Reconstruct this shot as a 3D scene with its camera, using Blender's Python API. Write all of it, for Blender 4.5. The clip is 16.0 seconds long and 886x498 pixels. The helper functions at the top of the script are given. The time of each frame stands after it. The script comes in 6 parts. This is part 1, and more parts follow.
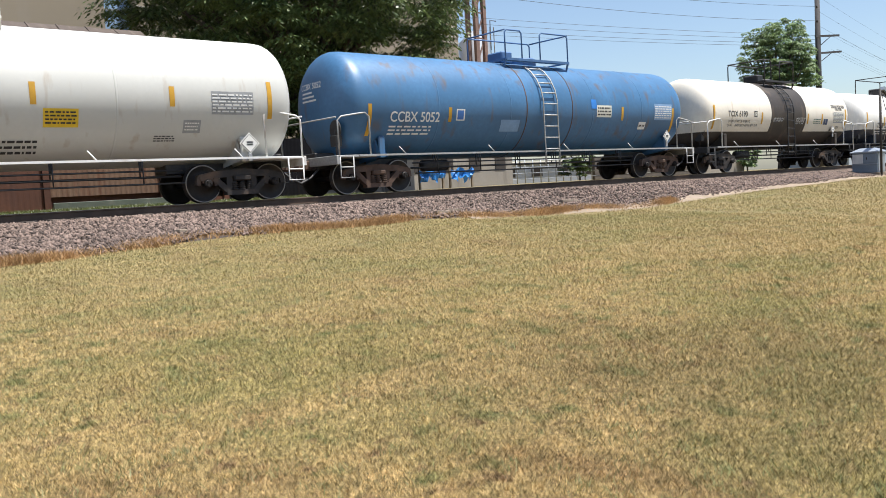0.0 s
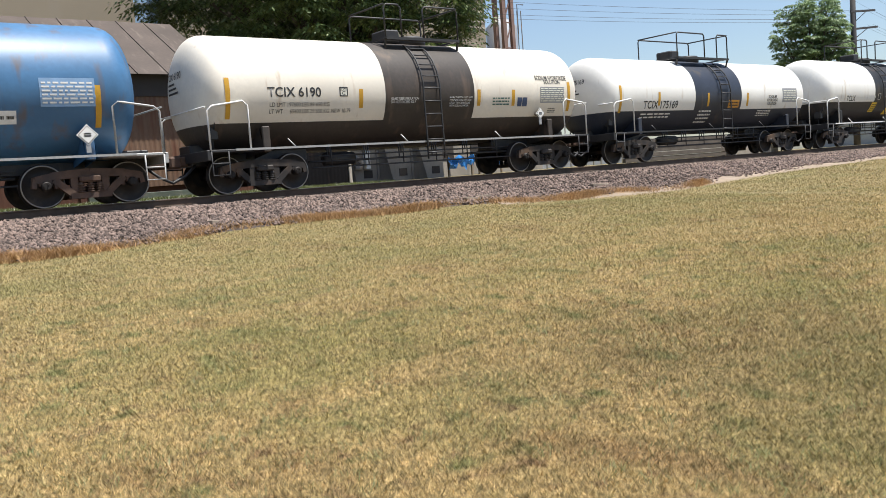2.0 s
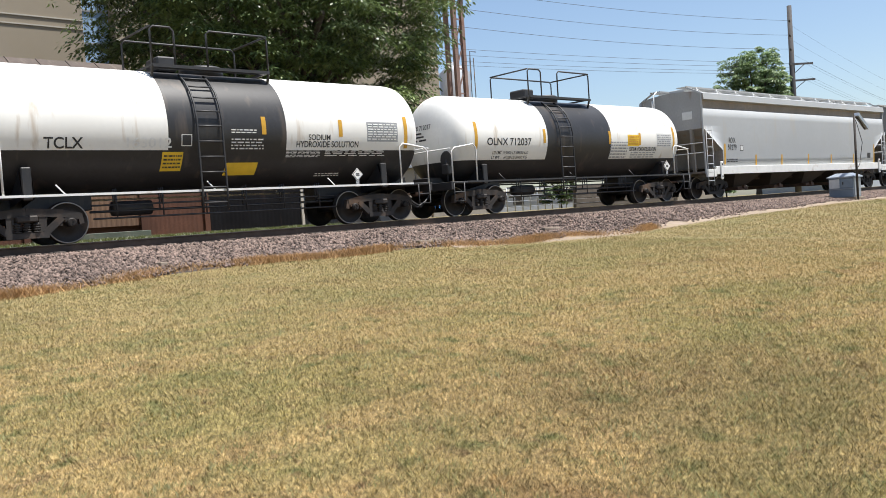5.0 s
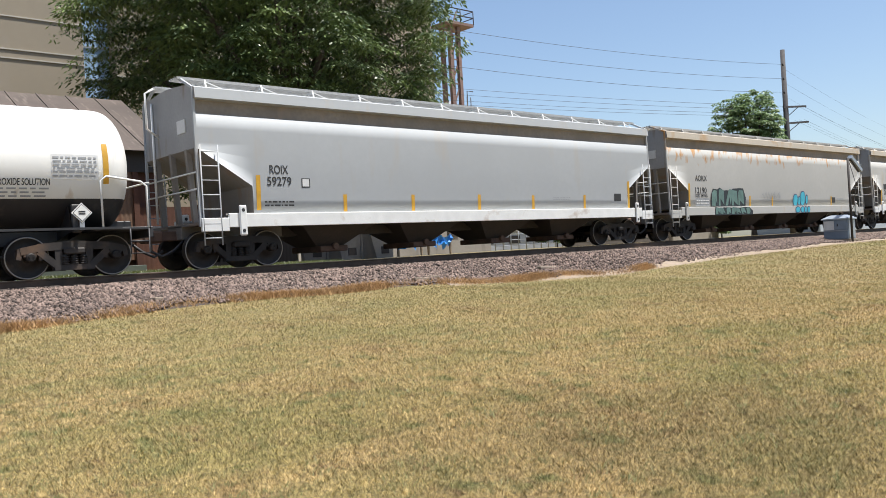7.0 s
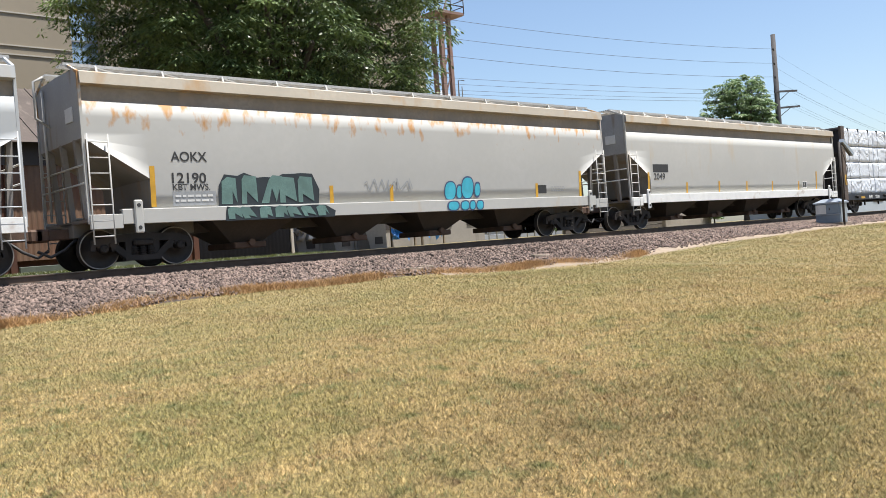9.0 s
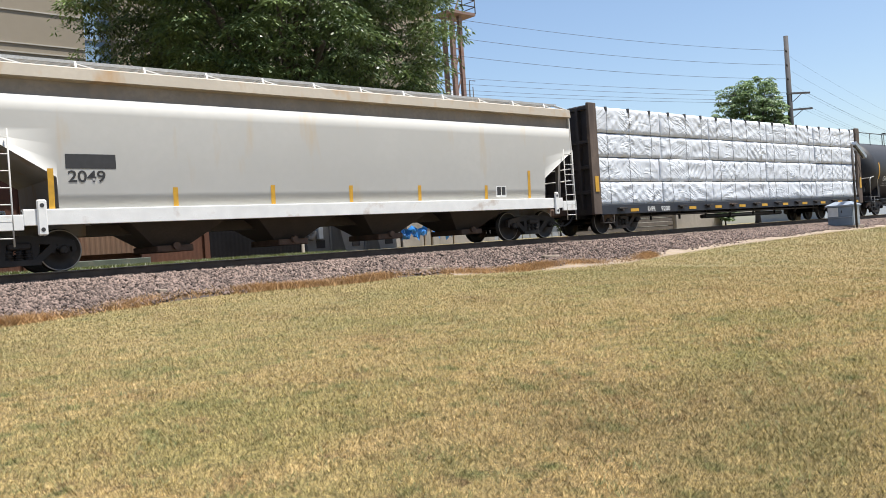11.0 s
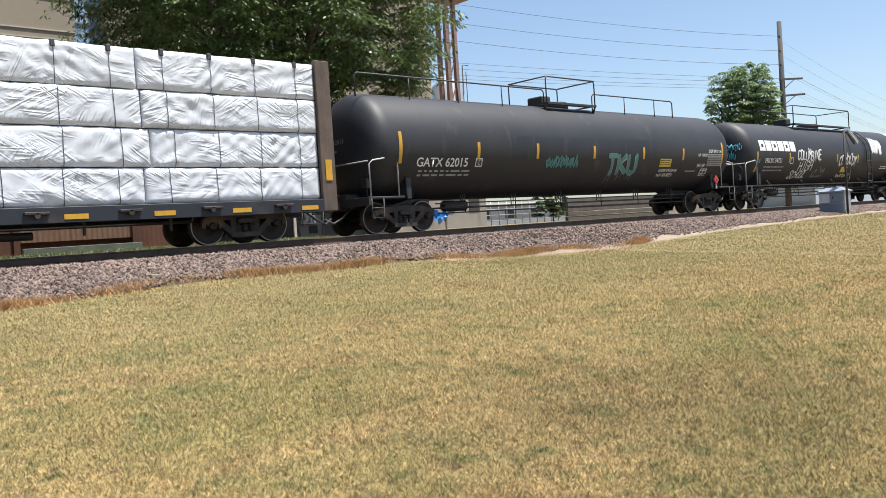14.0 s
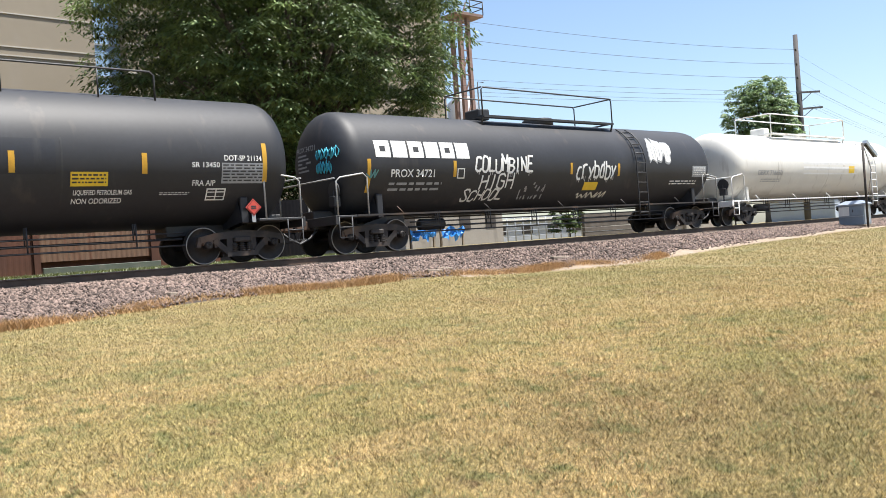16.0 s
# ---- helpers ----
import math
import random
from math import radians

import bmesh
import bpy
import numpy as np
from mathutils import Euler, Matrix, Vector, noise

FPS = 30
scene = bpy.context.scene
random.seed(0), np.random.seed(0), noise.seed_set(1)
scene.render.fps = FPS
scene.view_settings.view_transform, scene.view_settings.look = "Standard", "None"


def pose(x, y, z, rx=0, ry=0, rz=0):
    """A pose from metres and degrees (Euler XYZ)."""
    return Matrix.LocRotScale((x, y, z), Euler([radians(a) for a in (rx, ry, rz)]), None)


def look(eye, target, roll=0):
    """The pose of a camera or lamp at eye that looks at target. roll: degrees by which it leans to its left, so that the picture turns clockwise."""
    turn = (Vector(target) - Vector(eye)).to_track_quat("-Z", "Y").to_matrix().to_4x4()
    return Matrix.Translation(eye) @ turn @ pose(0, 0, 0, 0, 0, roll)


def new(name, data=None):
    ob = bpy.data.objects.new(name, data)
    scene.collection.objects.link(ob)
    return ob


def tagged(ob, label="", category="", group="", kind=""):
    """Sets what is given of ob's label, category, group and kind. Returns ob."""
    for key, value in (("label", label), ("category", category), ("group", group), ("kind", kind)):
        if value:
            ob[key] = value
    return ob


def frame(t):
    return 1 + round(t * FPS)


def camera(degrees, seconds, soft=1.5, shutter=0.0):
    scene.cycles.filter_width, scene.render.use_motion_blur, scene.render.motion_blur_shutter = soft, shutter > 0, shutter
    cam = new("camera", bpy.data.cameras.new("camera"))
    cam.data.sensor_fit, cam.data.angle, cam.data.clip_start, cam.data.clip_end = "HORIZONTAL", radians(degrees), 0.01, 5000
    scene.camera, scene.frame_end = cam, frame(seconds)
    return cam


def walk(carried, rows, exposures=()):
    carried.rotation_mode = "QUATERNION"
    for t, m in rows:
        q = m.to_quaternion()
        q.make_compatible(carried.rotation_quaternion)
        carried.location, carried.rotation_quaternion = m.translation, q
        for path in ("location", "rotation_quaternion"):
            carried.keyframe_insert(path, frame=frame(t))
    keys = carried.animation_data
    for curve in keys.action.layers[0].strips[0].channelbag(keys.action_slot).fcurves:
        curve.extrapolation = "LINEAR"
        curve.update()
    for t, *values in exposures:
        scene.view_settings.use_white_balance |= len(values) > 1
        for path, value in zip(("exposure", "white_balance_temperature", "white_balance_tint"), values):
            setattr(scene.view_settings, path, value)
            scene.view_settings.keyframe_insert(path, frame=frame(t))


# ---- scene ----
# camera: stands on the lawn and turns by hand; track along x, rail top at z = 0
TRACK_Y = 19.85
cam = camera(56.1, 16.0, soft=0.7)
TURNS = """0 -40.16 -4.24 3.26;0.5 -40.31 -4.31 3.72;1 -39.76 -4.35 4.10;1.5 -39.03 -4.50 4.36;2 -38.15 -5.03 4.36;2.5 -38.02 -4.83 3.81
3 -38.84 -5.40 4.31;3.2 -39.04 -5.64 4.25;4.2 -40.60 -4.00 3.90;5.3 -41.88 -1.88 3.94;5.5 -42.38 -1.65 3.93;6 -43.02 -0.45 3.95
6.5 -41.96 0.61 3.40;7 -41.65 0.28 3.38;7.5 -42.41 0.12 3.75;8 -42.23 -0.83 3.98;8.5 -42.12 -0.40 4.13;9 -42.09 -0.46 4.25
10.2 -41.70 -0.42 4.10;11.5 -41.30 -0.39 3.82;12 -41.14 -0.01 4.14;12.5 -41.72 -0.67 3.62;13 -41.65 -0.73 3.89;13.5 -41.85 -1.16 3.95
14 -41.92 -1.45 3.76;14.5 -42.40 -1.39 3.88;15 -42.14 -1.64 4.18;15.5 -41.59 -0.70 3.86;16 -40.78 -0.24 4.18"""
ROWS = []
for entry in TURNS.replace("\n", ";").split(";"):
    t, yaw, pitch, roll = (float(v) for v in entry.split())
    ROWS.append((t, pose(0, 0, 0.05, 90 + pitch, roll, yaw)))
walk(cam, ROWS, [(0, 0.74), (1, 0.71), (3, 0.62), (5.5, 0.73), (6.5, 0.7), (9, 0.85), (12, 0.77), (13, 0.79), (14.5, 0.9), (15.0, 1.04), (16, 1.1)])

# ---- light ----
SUN_AZ, SUN_EL = radians(142), radians(73)
world = bpy.data.worlds.new("world")
scene.world = world
world.use_nodes = True
wn = world.node_tree.nodes
sky = wn.new("ShaderNodeTexSky")
sky.sky_type, sky.sun_disc = "NISHITA", False
sky.sun_elevation, sky.sun_rotation = SUN_EL, SUN_AZ
sky.dust_density, sky.air_density, sky.ozone_density = 1.2, 1.0, 2.0
world.node_tree.links.new(sky.outputs[0], wn["Background"].inputs[0])
wn["Background"].inputs[1].default_value = 0.1
sun = new("sun", bpy.data.lights.new("sun", "SUN"))
sun.data.energy, sun.data.angle, sun.data.color = 5.0, radians(0.6), (1, 0.965, 0.905)
sun_way = Vector((math.sin(SUN_AZ) * math.cos(SUN_EL), math.cos(SUN_AZ) * math.cos(SUN_EL), math.sin(SUN_EL)))
sun.matrix_world = look(sun_way * 60, (0, 0, 0))


# ---- materials ----
def mat(name, col, rough=0.6, metal=0.0, var=0.15, scale=2.0, bump=0.0, dirt=None, amount=0.5, streak=(1, 1, 1), dirt_scale=1.5, random_shade=0.0, island=0.0, spec=0.5, dirt_z=None):
    """Paint or bare surface: base colour varied at two scales, optional dirt or rust in streaks, optional relief."""
    m = bpy.data.materials.new(name)
    m.use_nodes = True
    nt = m.node_tree
    n, ln = nt.nodes, nt.links
    bsdf = n["Principled BSDF"]
    bsdf.inputs["Roughness"].default_value, bsdf.inputs["Metallic"].default_value = rough, metal
    bsdf.inputs["Specular IOR Level"].default_value = spec
    co = n.new("ShaderNodeTexCoord").outputs["Object"]

    def noise_at(sc, detail=4.0, stretch=None):
        node = n.new("ShaderNodeTexNoise")
        node.inputs["Scale"].default_value, node.inputs["Detail"].default_value = sc, detail
        if stretch:
            mp = n.new("ShaderNodeMapping")
            mp.inputs["Scale"].default_value = stretch
            ln.new(co, mp.inputs[0])
            ln.new(mp.outputs[0], node.inputs["Vector"])
        else:
            ln.new(co, node.inputs["Vector"])
        return node.outputs["Fac"]

    def mixed(fac, a, b, blend="MIX"):
        mx = n.new("ShaderNodeMix")
        mx.data_type, mx.blend_type = "RGBA", blend
        for sock, v in ((mx.inputs[0], fac), (mx.inputs[6], a), (mx.inputs[7], b)):
            if isinstance(v, bpy.types.NodeSocket):
                ln.new(v, sock)
            else:
                sock.default_value = v if isinstance(v, float) else (*v, 1)
        return mx.outputs[2]

    def spread(fac, lo, hi):
        r = n.new("ShaderNodeMapRange")
        r.inputs[1].default_value, r.inputs[2].default_value = lo, hi
        ln.new(fac, r.inputs[0])
        return r.outputs[0]

    dark, light = [c * (1 - var) for c in col], [min(1, c * (1 + var)) for c in col]
    c = mixed(spread(noise_at(scale), 0.3, 0.7), dark, light)
    c = mixed(spread(noise_at(scale * 14, 3), 0.35, 0.65), c, mixed(0.5, c, [v * (1 - var) for v in col]))
    if random_shade or island:
        src = n.new("ShaderNodeObjectInfo").outputs["Random"] if random_shade else n.new("ShaderNodeNewGeometry").outputs["Random Per Island"]
        k = random_shade or island
        c = mixed(1.0, c, mixed(src, (1 - k,) * 3, (1 + k,) * 3), "MULTIPLY")
    if dirt:
        soil = spread(noise_at(dirt_scale, 6, streak), 0.72 - 0.3 * amount, 0.8 - 0.1 * amount)
        if dirt_z:
            # stains that hang from a seam at height dirt_z[1] and die out towards dirt_z[0]
            sep, down = n.new("ShaderNodeSeparateXYZ"), n.new("ShaderNodeMath")
            ln.new(co, sep.inputs[0])
            down.operation = "MULTIPLY_ADD"
            down.inputs[1].default_value = 0.34
            ln.new(spread(sep.outputs[2], *dirt_z), down.inputs[0])
            ln.new(noise_at(dirt_scale, 7, streak), down.inputs[2])
            soil = spread(down.outputs[0], 0.775, 0.9)
        c = mixed(soil, c, dirt)
    ln.new(c, bsdf.inputs["Base Color"])
    if bump:
        b = n.new("ShaderNodeBump")
        b.inputs["Strength"].default_value, b.inputs["Distance"].default_value = min(1, bump * 8), bump
        ln.new(noise_at(scale * 10, 5), b.inputs["Height"])
        ln.new(b.outputs[0], bsdf.inputs["Normal"])
    return m


white_paint = mat("white_paint", (0.7566, 0.7469, 0.7081), 0.45, var=0.05, scale=0.7, dirt=(0.5, 0.42, 0.33), amount=0.35, streak=(2.5, 2.5, 0.35))
dull_white = mat("dull_white", (0.54, 0.54, 0.51), 0.5, var=0.05, scale=0.7, dirt=(0.42, 0.37, 0.31), amount=0.35, streak=(2.5, 2.5, 0.35))
aged_white = mat("aged_white", (0.72, 0.67, 0.58), 0.5, var=0.08, scale=0.8, dirt=(0.5, 0.4, 0.3), amount=0.25, streak=(2.5, 2.5, 0.3))
grey_white = mat("grey_white", (0.61, 0.595, 0.55), 0.5, var=0.06, scale=0.5, dirt=(0.4, 0.37, 0.33), amount=0.4, streak=(2, 2, 0.4))
blue_paint = mat("blue_paint", (0.0544, 0.1548, 0.3013), 0.45, var=0.22, scale=0.6, dirt=(0.1, 0.1, 0.12), amount=0.55, streak=(2.2, 2.2, 0.25))
black_paint = mat("black_paint", (0.022, 0.022, 0.024), 0.5, var=0.3, scale=0.8, dirt=(0.07, 0.055, 0.045), amount=0.5, streak=(2, 2, 0.3))
navy_paint = mat("navy_paint", (0.025, 0.032, 0.05), 0.5, var=0.25, scale=0.8, dirt=(0.07, 0.06, 0.05), amount=0.4, streak=(2, 2, 0.3))
brown_black = mat("brown_black", (0.045, 0.036, 0.03), 0.6, var=0.3, scale=0.8, dirt=(0.1, 0.07, 0.05), amount=0.5, streak=(2, 2, 0.3))
sooty_black = mat("sooty_black", (0.021, 0.022, 0.026), 0.58, var=0.25, scale=0.6, dirt=(0.06, 0.05, 0.045), amount=0.35, streak=(1.2, 1.2, 0.3))
hopper_grey = mat("hopper_grey", (0.3564, 0.3722, 0.3841), 0.68, var=0.05, scale=0.4, dirt=(0.36, 0.35, 0.33), amount=0.4, streak=(1.5, 1.5, 0.3))
hopper_rusty = mat("hopper_rusty", (0.4, 0.395, 0.375), 0.68, var=0.06, scale=0.4, dirt=(0.37, 0.2, 0.075), amount=1.0, streak=(1.0, 1, 0.5), dirt_scale=3.4, dirt_z=(2.5, 3.8))
hopper_cream = mat("hopper_cream", (0.42, 0.414, 0.39), 0.68, var=0.05, scale=0.4, dirt=(0.42, 0.36, 0.28), amount=0.35, streak=(1.5, 1.5, 0.3))
# rust-stained slopes and end framing, base colour lowered to carry their shade
hopper_end_shade = mat("hopper_end_shade", (0.2, 0.185, 0.17), 0.65, var=0.12, scale=1.0, dirt=(0.2, 0.13, 0.08), amount=0.6, streak=(2, 2, 0.4))
roof_beige = mat("roof_beige", (0.4, 0.355, 0.29), 0.7, var=0.1, scale=0.6, dirt=(0.36, 0.24, 0.13), amount=0.6, streak=(1.2, 1.2, 0.6))
# grimy brown recess strip, darkened further to stand in for the eave's shadow
hopper_band_shade = mat("hopper_band_shade", (0.24, 0.205, 0.17), 0.7, var=0.2, scale=0.8, dirt=(0.28, 0.22, 0.17), amount=0.5, streak=(1.5, 1.5, 0.4))
end_paint = mat("end_paint", (0.3, 0.3, 0.3), 0.6, var=0.12, scale=1.0, dirt=(0.2, 0.15, 0.11), amount=0.5, streak=(2, 2, 0.4))
# brown chutes and centre sill, with shade under the car darkening the colour
hopper_under_shade = mat("hopper_under_shade", (0.055, 0.044, 0.036), 0.7, var=0.3, scale=1.0, dirt=(0.05, 0.045, 0.04), amount=0.6, streak=(1, 1, 0.6))
iron = mat("iron", (0.042, 0.036, 0.033), 0.7, 0.2, var=0.35, scale=3, bump=0.004, dirt=(0.13, 0.08, 0.05), amount=0.6)
hopper_iron = mat("hopper_iron", (0.022, 0.019, 0.018), 0.75, 0.1, var=0.35, scale=3, bump=0.004, dirt=(0.05, 0.035, 0.025), amount=0.5)
rust_iron = mat("rust_iron", (0.112, 0.068, 0.048), 0.8, 0.1, var=0.35, scale=4, bump=0.004, dirt=(0.06, 0.045, 0.04), amount=0.6)
wheel_steel = mat("wheel_steel", (0.027, 0.023, 0.021), 0.6, 0.4, var=0.3, scale=4, dirt=(0.13, 0.09, 0.06), amount=0.5)
rim_steel = mat("rim_steel", (0.26, 0.24, 0.22), 0.4, 0.6, var=0.15, scale=6)
rail_steel = mat("rail_steel", (0.11, 0.075, 0.055), 0.7, 0.3, var=0.3, scale=3, dirt=(0.05, 0.04, 0.035), amount=0.5)
polished = mat("polished", (0.5, 0.48, 0.46), 0.25, 0.9, var=0.1, scale=5)
tie_wood = mat("tie_wood", (0.075, 0.06, 0.05), 0.9, var=0.3, scale=4, bump=0.01, streak=(6, 1, 1), dirt=(0.15, 0.13, 0.11), amount=0.5, random_shade=0.3)
white_rail = mat("white_rail", (0.72, 0.72, 0.7), 0.5, var=0.08, scale=3, dirt=(0.35, 0.25, 0.18), amount=0.4)
black_rail = mat("black_rail", (0.03, 0.03, 0.032), 0.55, var=0.2, scale=3)
blue_rail = mat("blue_rail", (0.06, 0.14, 0.3), 0.55, var=0.2, scale=3)
grating = mat("grating", (0.4, 0.4, 0.39), 0.6, 0.4, var=0.2, scale=20, bump=0.004)
white_mark = mat("white_mark", (0.72, 0.72, 0.7), 0.6, var=0.12, scale=8)
black_mark = mat("black_mark", (0.03, 0.03, 0.032), 0.6, var=0.2, scale=8)
grey_mark = mat("grey_mark", (0.3, 0.31, 0.32), 0.6, var=0.15, scale=8)
pale_mark = mat("pale_mark", (0.62, 0.62, 0.61), 0.6, var=0.08, scale=5)
cream_mark = mat("cream_mark", (0.7, 0.69, 0.6), 0.6, var=0.08, scale=5)
yellow_mark = mat("yellow_mark", (0.72, 0.48, 0.03), 0.55, var=0.1, scale=5)
amber_mark = mat("amber_mark", (0.558, 0.306, 0.027), 0.5, var=0.15, scale=6)
orange_mark = mat("orange_mark", (0.55, 0.25, 0.03), 0.55, var=0.12, scale=5)
red_mark = mat("red_mark", (0.5, 0.06, 0.04), 0.55, var=0.12, scale=5)
blue_mark = mat("blue_mark", (0.05, 0.16, 0.45), 0.55, var=0.12, scale=5)
dark_blue_mark = mat("dark_blue_mark", (0.05, 0.08, 0.16), 0.55, var=0.12, scale=5)
pale_blue_mark = mat("pale_blue_mark", (0.2, 0.33, 0.52), 0.6, var=0.12, scale=5)
bright_blue_mark = mat("bright_blue_mark", (0.03, 0.2, 0.6), 0.55, var=0.12, scale=5)
tag_green = mat("tag_green", (0.06, 0.13, 0.11), 0.6, var=0.2, scale=3)
tag_dark = mat("tag_dark", (0.02, 0.028, 0.035), 0.6, var=0.2, scale=3)
tag_cyan = mat("tag_cyan", (0.05, 0.4, 0.52), 0.6, var=0.15, scale=4)
tag_teal = mat("tag_teal", (0.09, 0.24, 0.23), 0.6, var=0.2, scale=4)
strap_dark = mat("strap_dark", (0.05, 0.05, 0.055), 0.6, var=0.1)
bulkhead_post = mat("bulkhead_post", (0.11, 0.08, 0.062), 0.7, var=0.3, scale=2, dirt=(0.05, 0.035, 0.03), amount=0.6, streak=(2, 2, 0.4))
bulkhead_paint = mat("bulkhead_paint", (0.032, 0.028, 0.03), 0.7, var=0.3, scale=2, dirt=(0.05, 0.035, 0.03), amount=0.6, streak=(2, 2, 0.4))
deck_navy = mat("deck_navy", (0.015, 0.019, 0.029), 0.6, var=0.25, scale=2, dirt=(0.05, 0.037, 0.03), amount=0.45)
shed_roof = mat("shed_roof", (0.075, 0.056, 0.046), 0.75, var=0.25, scale=0.8, dirt=(0.15, 0.12, 0.1), amount=0.5, streak=(3, 0.5, 1))
shed_wall = mat("shed_wall", (0.17, 0.1, 0.062), 0.75, var=0.2, scale=0.7, dirt=(0.12, 0.045, 0.022), amount=0.75, streak=(3, 3, 0.35))
shed_rust = mat("shed_rust", (0.0936, 0.0374, 0.0218), 0.85, var=0.3, scale=1, dirt=(0.07, 0.03, 0.02), amount=0.6, streak=(2, 2, 0.4))
# near-black colour that stands for the shaded inside of an open bay
bay_shade = mat("bay_shade", (0.01, 0.01, 0.012), 0.9, var=0.3, scale=1, dirt=(0.03, 0.02, 0.018), amount=0.3, streak=(2, 2, 0.4), spec=0.1)
shed_dark = mat("shed_dark", (0.05, 0.042, 0.038), 0.8, var=0.2, scale=1)
green_board = mat("green_board", (0.0845, 0.104, 0.0845), 0.7, var=0.2, scale=2, dirt=(0.2, 0.18, 0.15), amount=0.5)
earth = mat("earth", (0.2652, 0.2067, 0.1482), 0.95, var=0.2, scale=2, bump=0.01, dirt=(0.3, 0.24, 0.19), amount=0.5)
concrete = mat("concrete", (0.306, 0.2805, 0.2465), 0.9, var=0.13, scale=0.5, bump=0.01, dirt=(0.2, 0.18, 0.16), amount=0.55, streak=(1.2, 1.2, 0.25))
beige = mat("beige", (0.297, 0.252, 0.189), 0.85, var=0.06, scale=0.15, bump=0.01, dirt=(0.3, 0.26, 0.21), amount=0.4, streak=(1, 1, 0.2), dirt_scale=0.5)
pale_line = mat("pale_line", (0.45, 0.42, 0.37), 0.8, var=0.1)
tower_steel = mat("tower_steel", (0.24, 0.155, 0.13), 0.7, 0.1, var=0.2, scale=1, dirt=(0.2, 0.1, 0.06), amount=0.5)
tank_galv = mat("tank_galv", (0.35, 0.37, 0.4), 0.5, 0.4, var=0.12, scale=0.6)
glass_blue = mat("glass_blue", (0.3, 0.45, 0.65), 0.3, var=0.15, scale=1.5)
tarp_blue = mat("tarp_blue", (0.03, 0.22, 0.62), 0.45, var=0.25, scale=4, bump=0.03)
old_timber = mat("old_timber", (0.115, 0.1, 0.088), 0.9, var=0.25, scale=2, dirt=(0.07, 0.06, 0.05), amount=0.5, streak=(0.5, 1, 3))
timber = mat("timber", (0.26, 0.21, 0.16), 0.85, var=0.25, scale=2, dirt=(0.14, 0.11, 0.09), amount=0.5, streak=(0.5, 1, 3))
pole_wood = mat("pole_wood", (0.07, 0.067, 0.07), 0.85, var=0.2, scale=2, streak=(3, 3, 0.3), dirt=(0.07, 0.06, 0.05), amount=0.5)
cabinet_grey = mat("cabinet_grey", (0.3, 0.34, 0.39), 0.4, 0.3, var=0.07, scale=2, dirt=(0.35, 0.34, 0.33), amount=0.4)
wire_black = mat("wire_black", (0.04, 0.045, 0.05), 0.6, var=0.1)
bark = mat("bark", (0.1, 0.08, 0.06), 0.95, var=0.3, scale=3, bump=0.03, streak=(4, 4, 0.6), dirt=(0.05, 0.04, 0.03), amount=0.5)
stone = mat("stone", (0.15, 0.108, 0.09), 0.9, var=0.2, scale=0.8, island=0.7)
stone_dust = mat("stone_dust", (0.068, 0.0544, 0.048), 0.95, var=0.3, scale=3, bump=0.01)
straw_weed = mat("straw_weed", (0.4, 0.24, 0.104), 0.9, var=0.25, scale=1.2, island=0.35)
blue_panel = mat("blue_panel", (0.42, 0.48, 0.55), 0.5, var=0.08, scale=0.5)


def wrap_mat():
    """White plastic wrapping: fine ridged creases in several directions, stronger in places."""
    m = bpy.data.materials.new("wrap_white")
    m.use_nodes = True
    n, ln = m.node_tree.nodes, m.node_tree.links
    bsdf = n["Principled BSDF"]
    bsdf.inputs["Roughness"].default_value = 0.6
    bsdf.inputs["Specular IOR Level"].default_value = 0.3
    co = n.new("ShaderNodeTexCoord").outputs["Object"]
    height = None

    def op(kind, a, b=None):
        node = n.new("ShaderNodeMath")
        node.operation = kind
        for sock, v in zip(node.inputs, (a, b)):
            if isinstance(v, bpy.types.NodeSocket):
                ln.new(v, sock)
            elif v is not None:
                sock.default_value = v
        return node.outputs[0]

    def noise_in(turn, stretch, sc, detail, distort):
        mp, ns = n.new("ShaderNodeMapping"), n.new("ShaderNodeTexNoise")
        mp.inputs["Rotation"].default_value = (0, radians(turn), 0)
        spin = n.new("ShaderNodeMapping")
        spin.inputs["Scale"].default_value = stretch
        ns.inputs["Scale"].default_value, ns.inputs["Detail"].default_value, ns.inputs["Distortion"].default_value = sc, detail, distort
        ln.new(co, mp.inputs[0]), ln.new(mp.outputs[0], spin.inputs[0]), ln.new(spin.outputs[0], ns.inputs["Vector"])
        return ns.outputs["Fac"]

    for k, (turn, sc) in enumerate(((28, 1.0), (-33, 1.1), (68, 0.9), (-5, 0.8))):
        ridge = op("SUBTRACT", 1.0, op("MULTIPLY", op("ABSOLUTE", op("SUBTRACT", noise_in(turn, (0.8, 1, 5.2), sc, 1.5, 1.2), 0.5)), 6.0))
        ridge = op("MAXIMUM", ridge, 0.0)
        where = op("MAXIMUM", op("MULTIPLY", op("SUBTRACT", noise_in(10 * k, (1, 1, 1.3), 0.8 + 0.17 * k, 2, 0), 0.5), 6.0), 0.0)
        term = op("MULTIPLY", ridge, op("MINIMUM", where, 1.0))
        height = term if height is None else op("ADD", height, term)
    b = n.new("ShaderNodeBump")
    b.inputs["Strength"].default_value, b.inputs["Distance"].default_value = 0.8, 0.02
    ln.new(height, b.inputs["Height"])
    ln.new(b.outputs[0], bsdf.inputs["Normal"])
    mx = n.new("ShaderNodeMix")
    mx.data_type = "RGBA"
    mx.inputs[6].default_value, mx.inputs[7].default_value = (0.56, 0.59, 0.64, 1), (0.62, 0.65, 0.69, 1)
    ln.new(noise_in(0, (1, 1, 1), 1.5, 3, 0), mx.inputs[0])
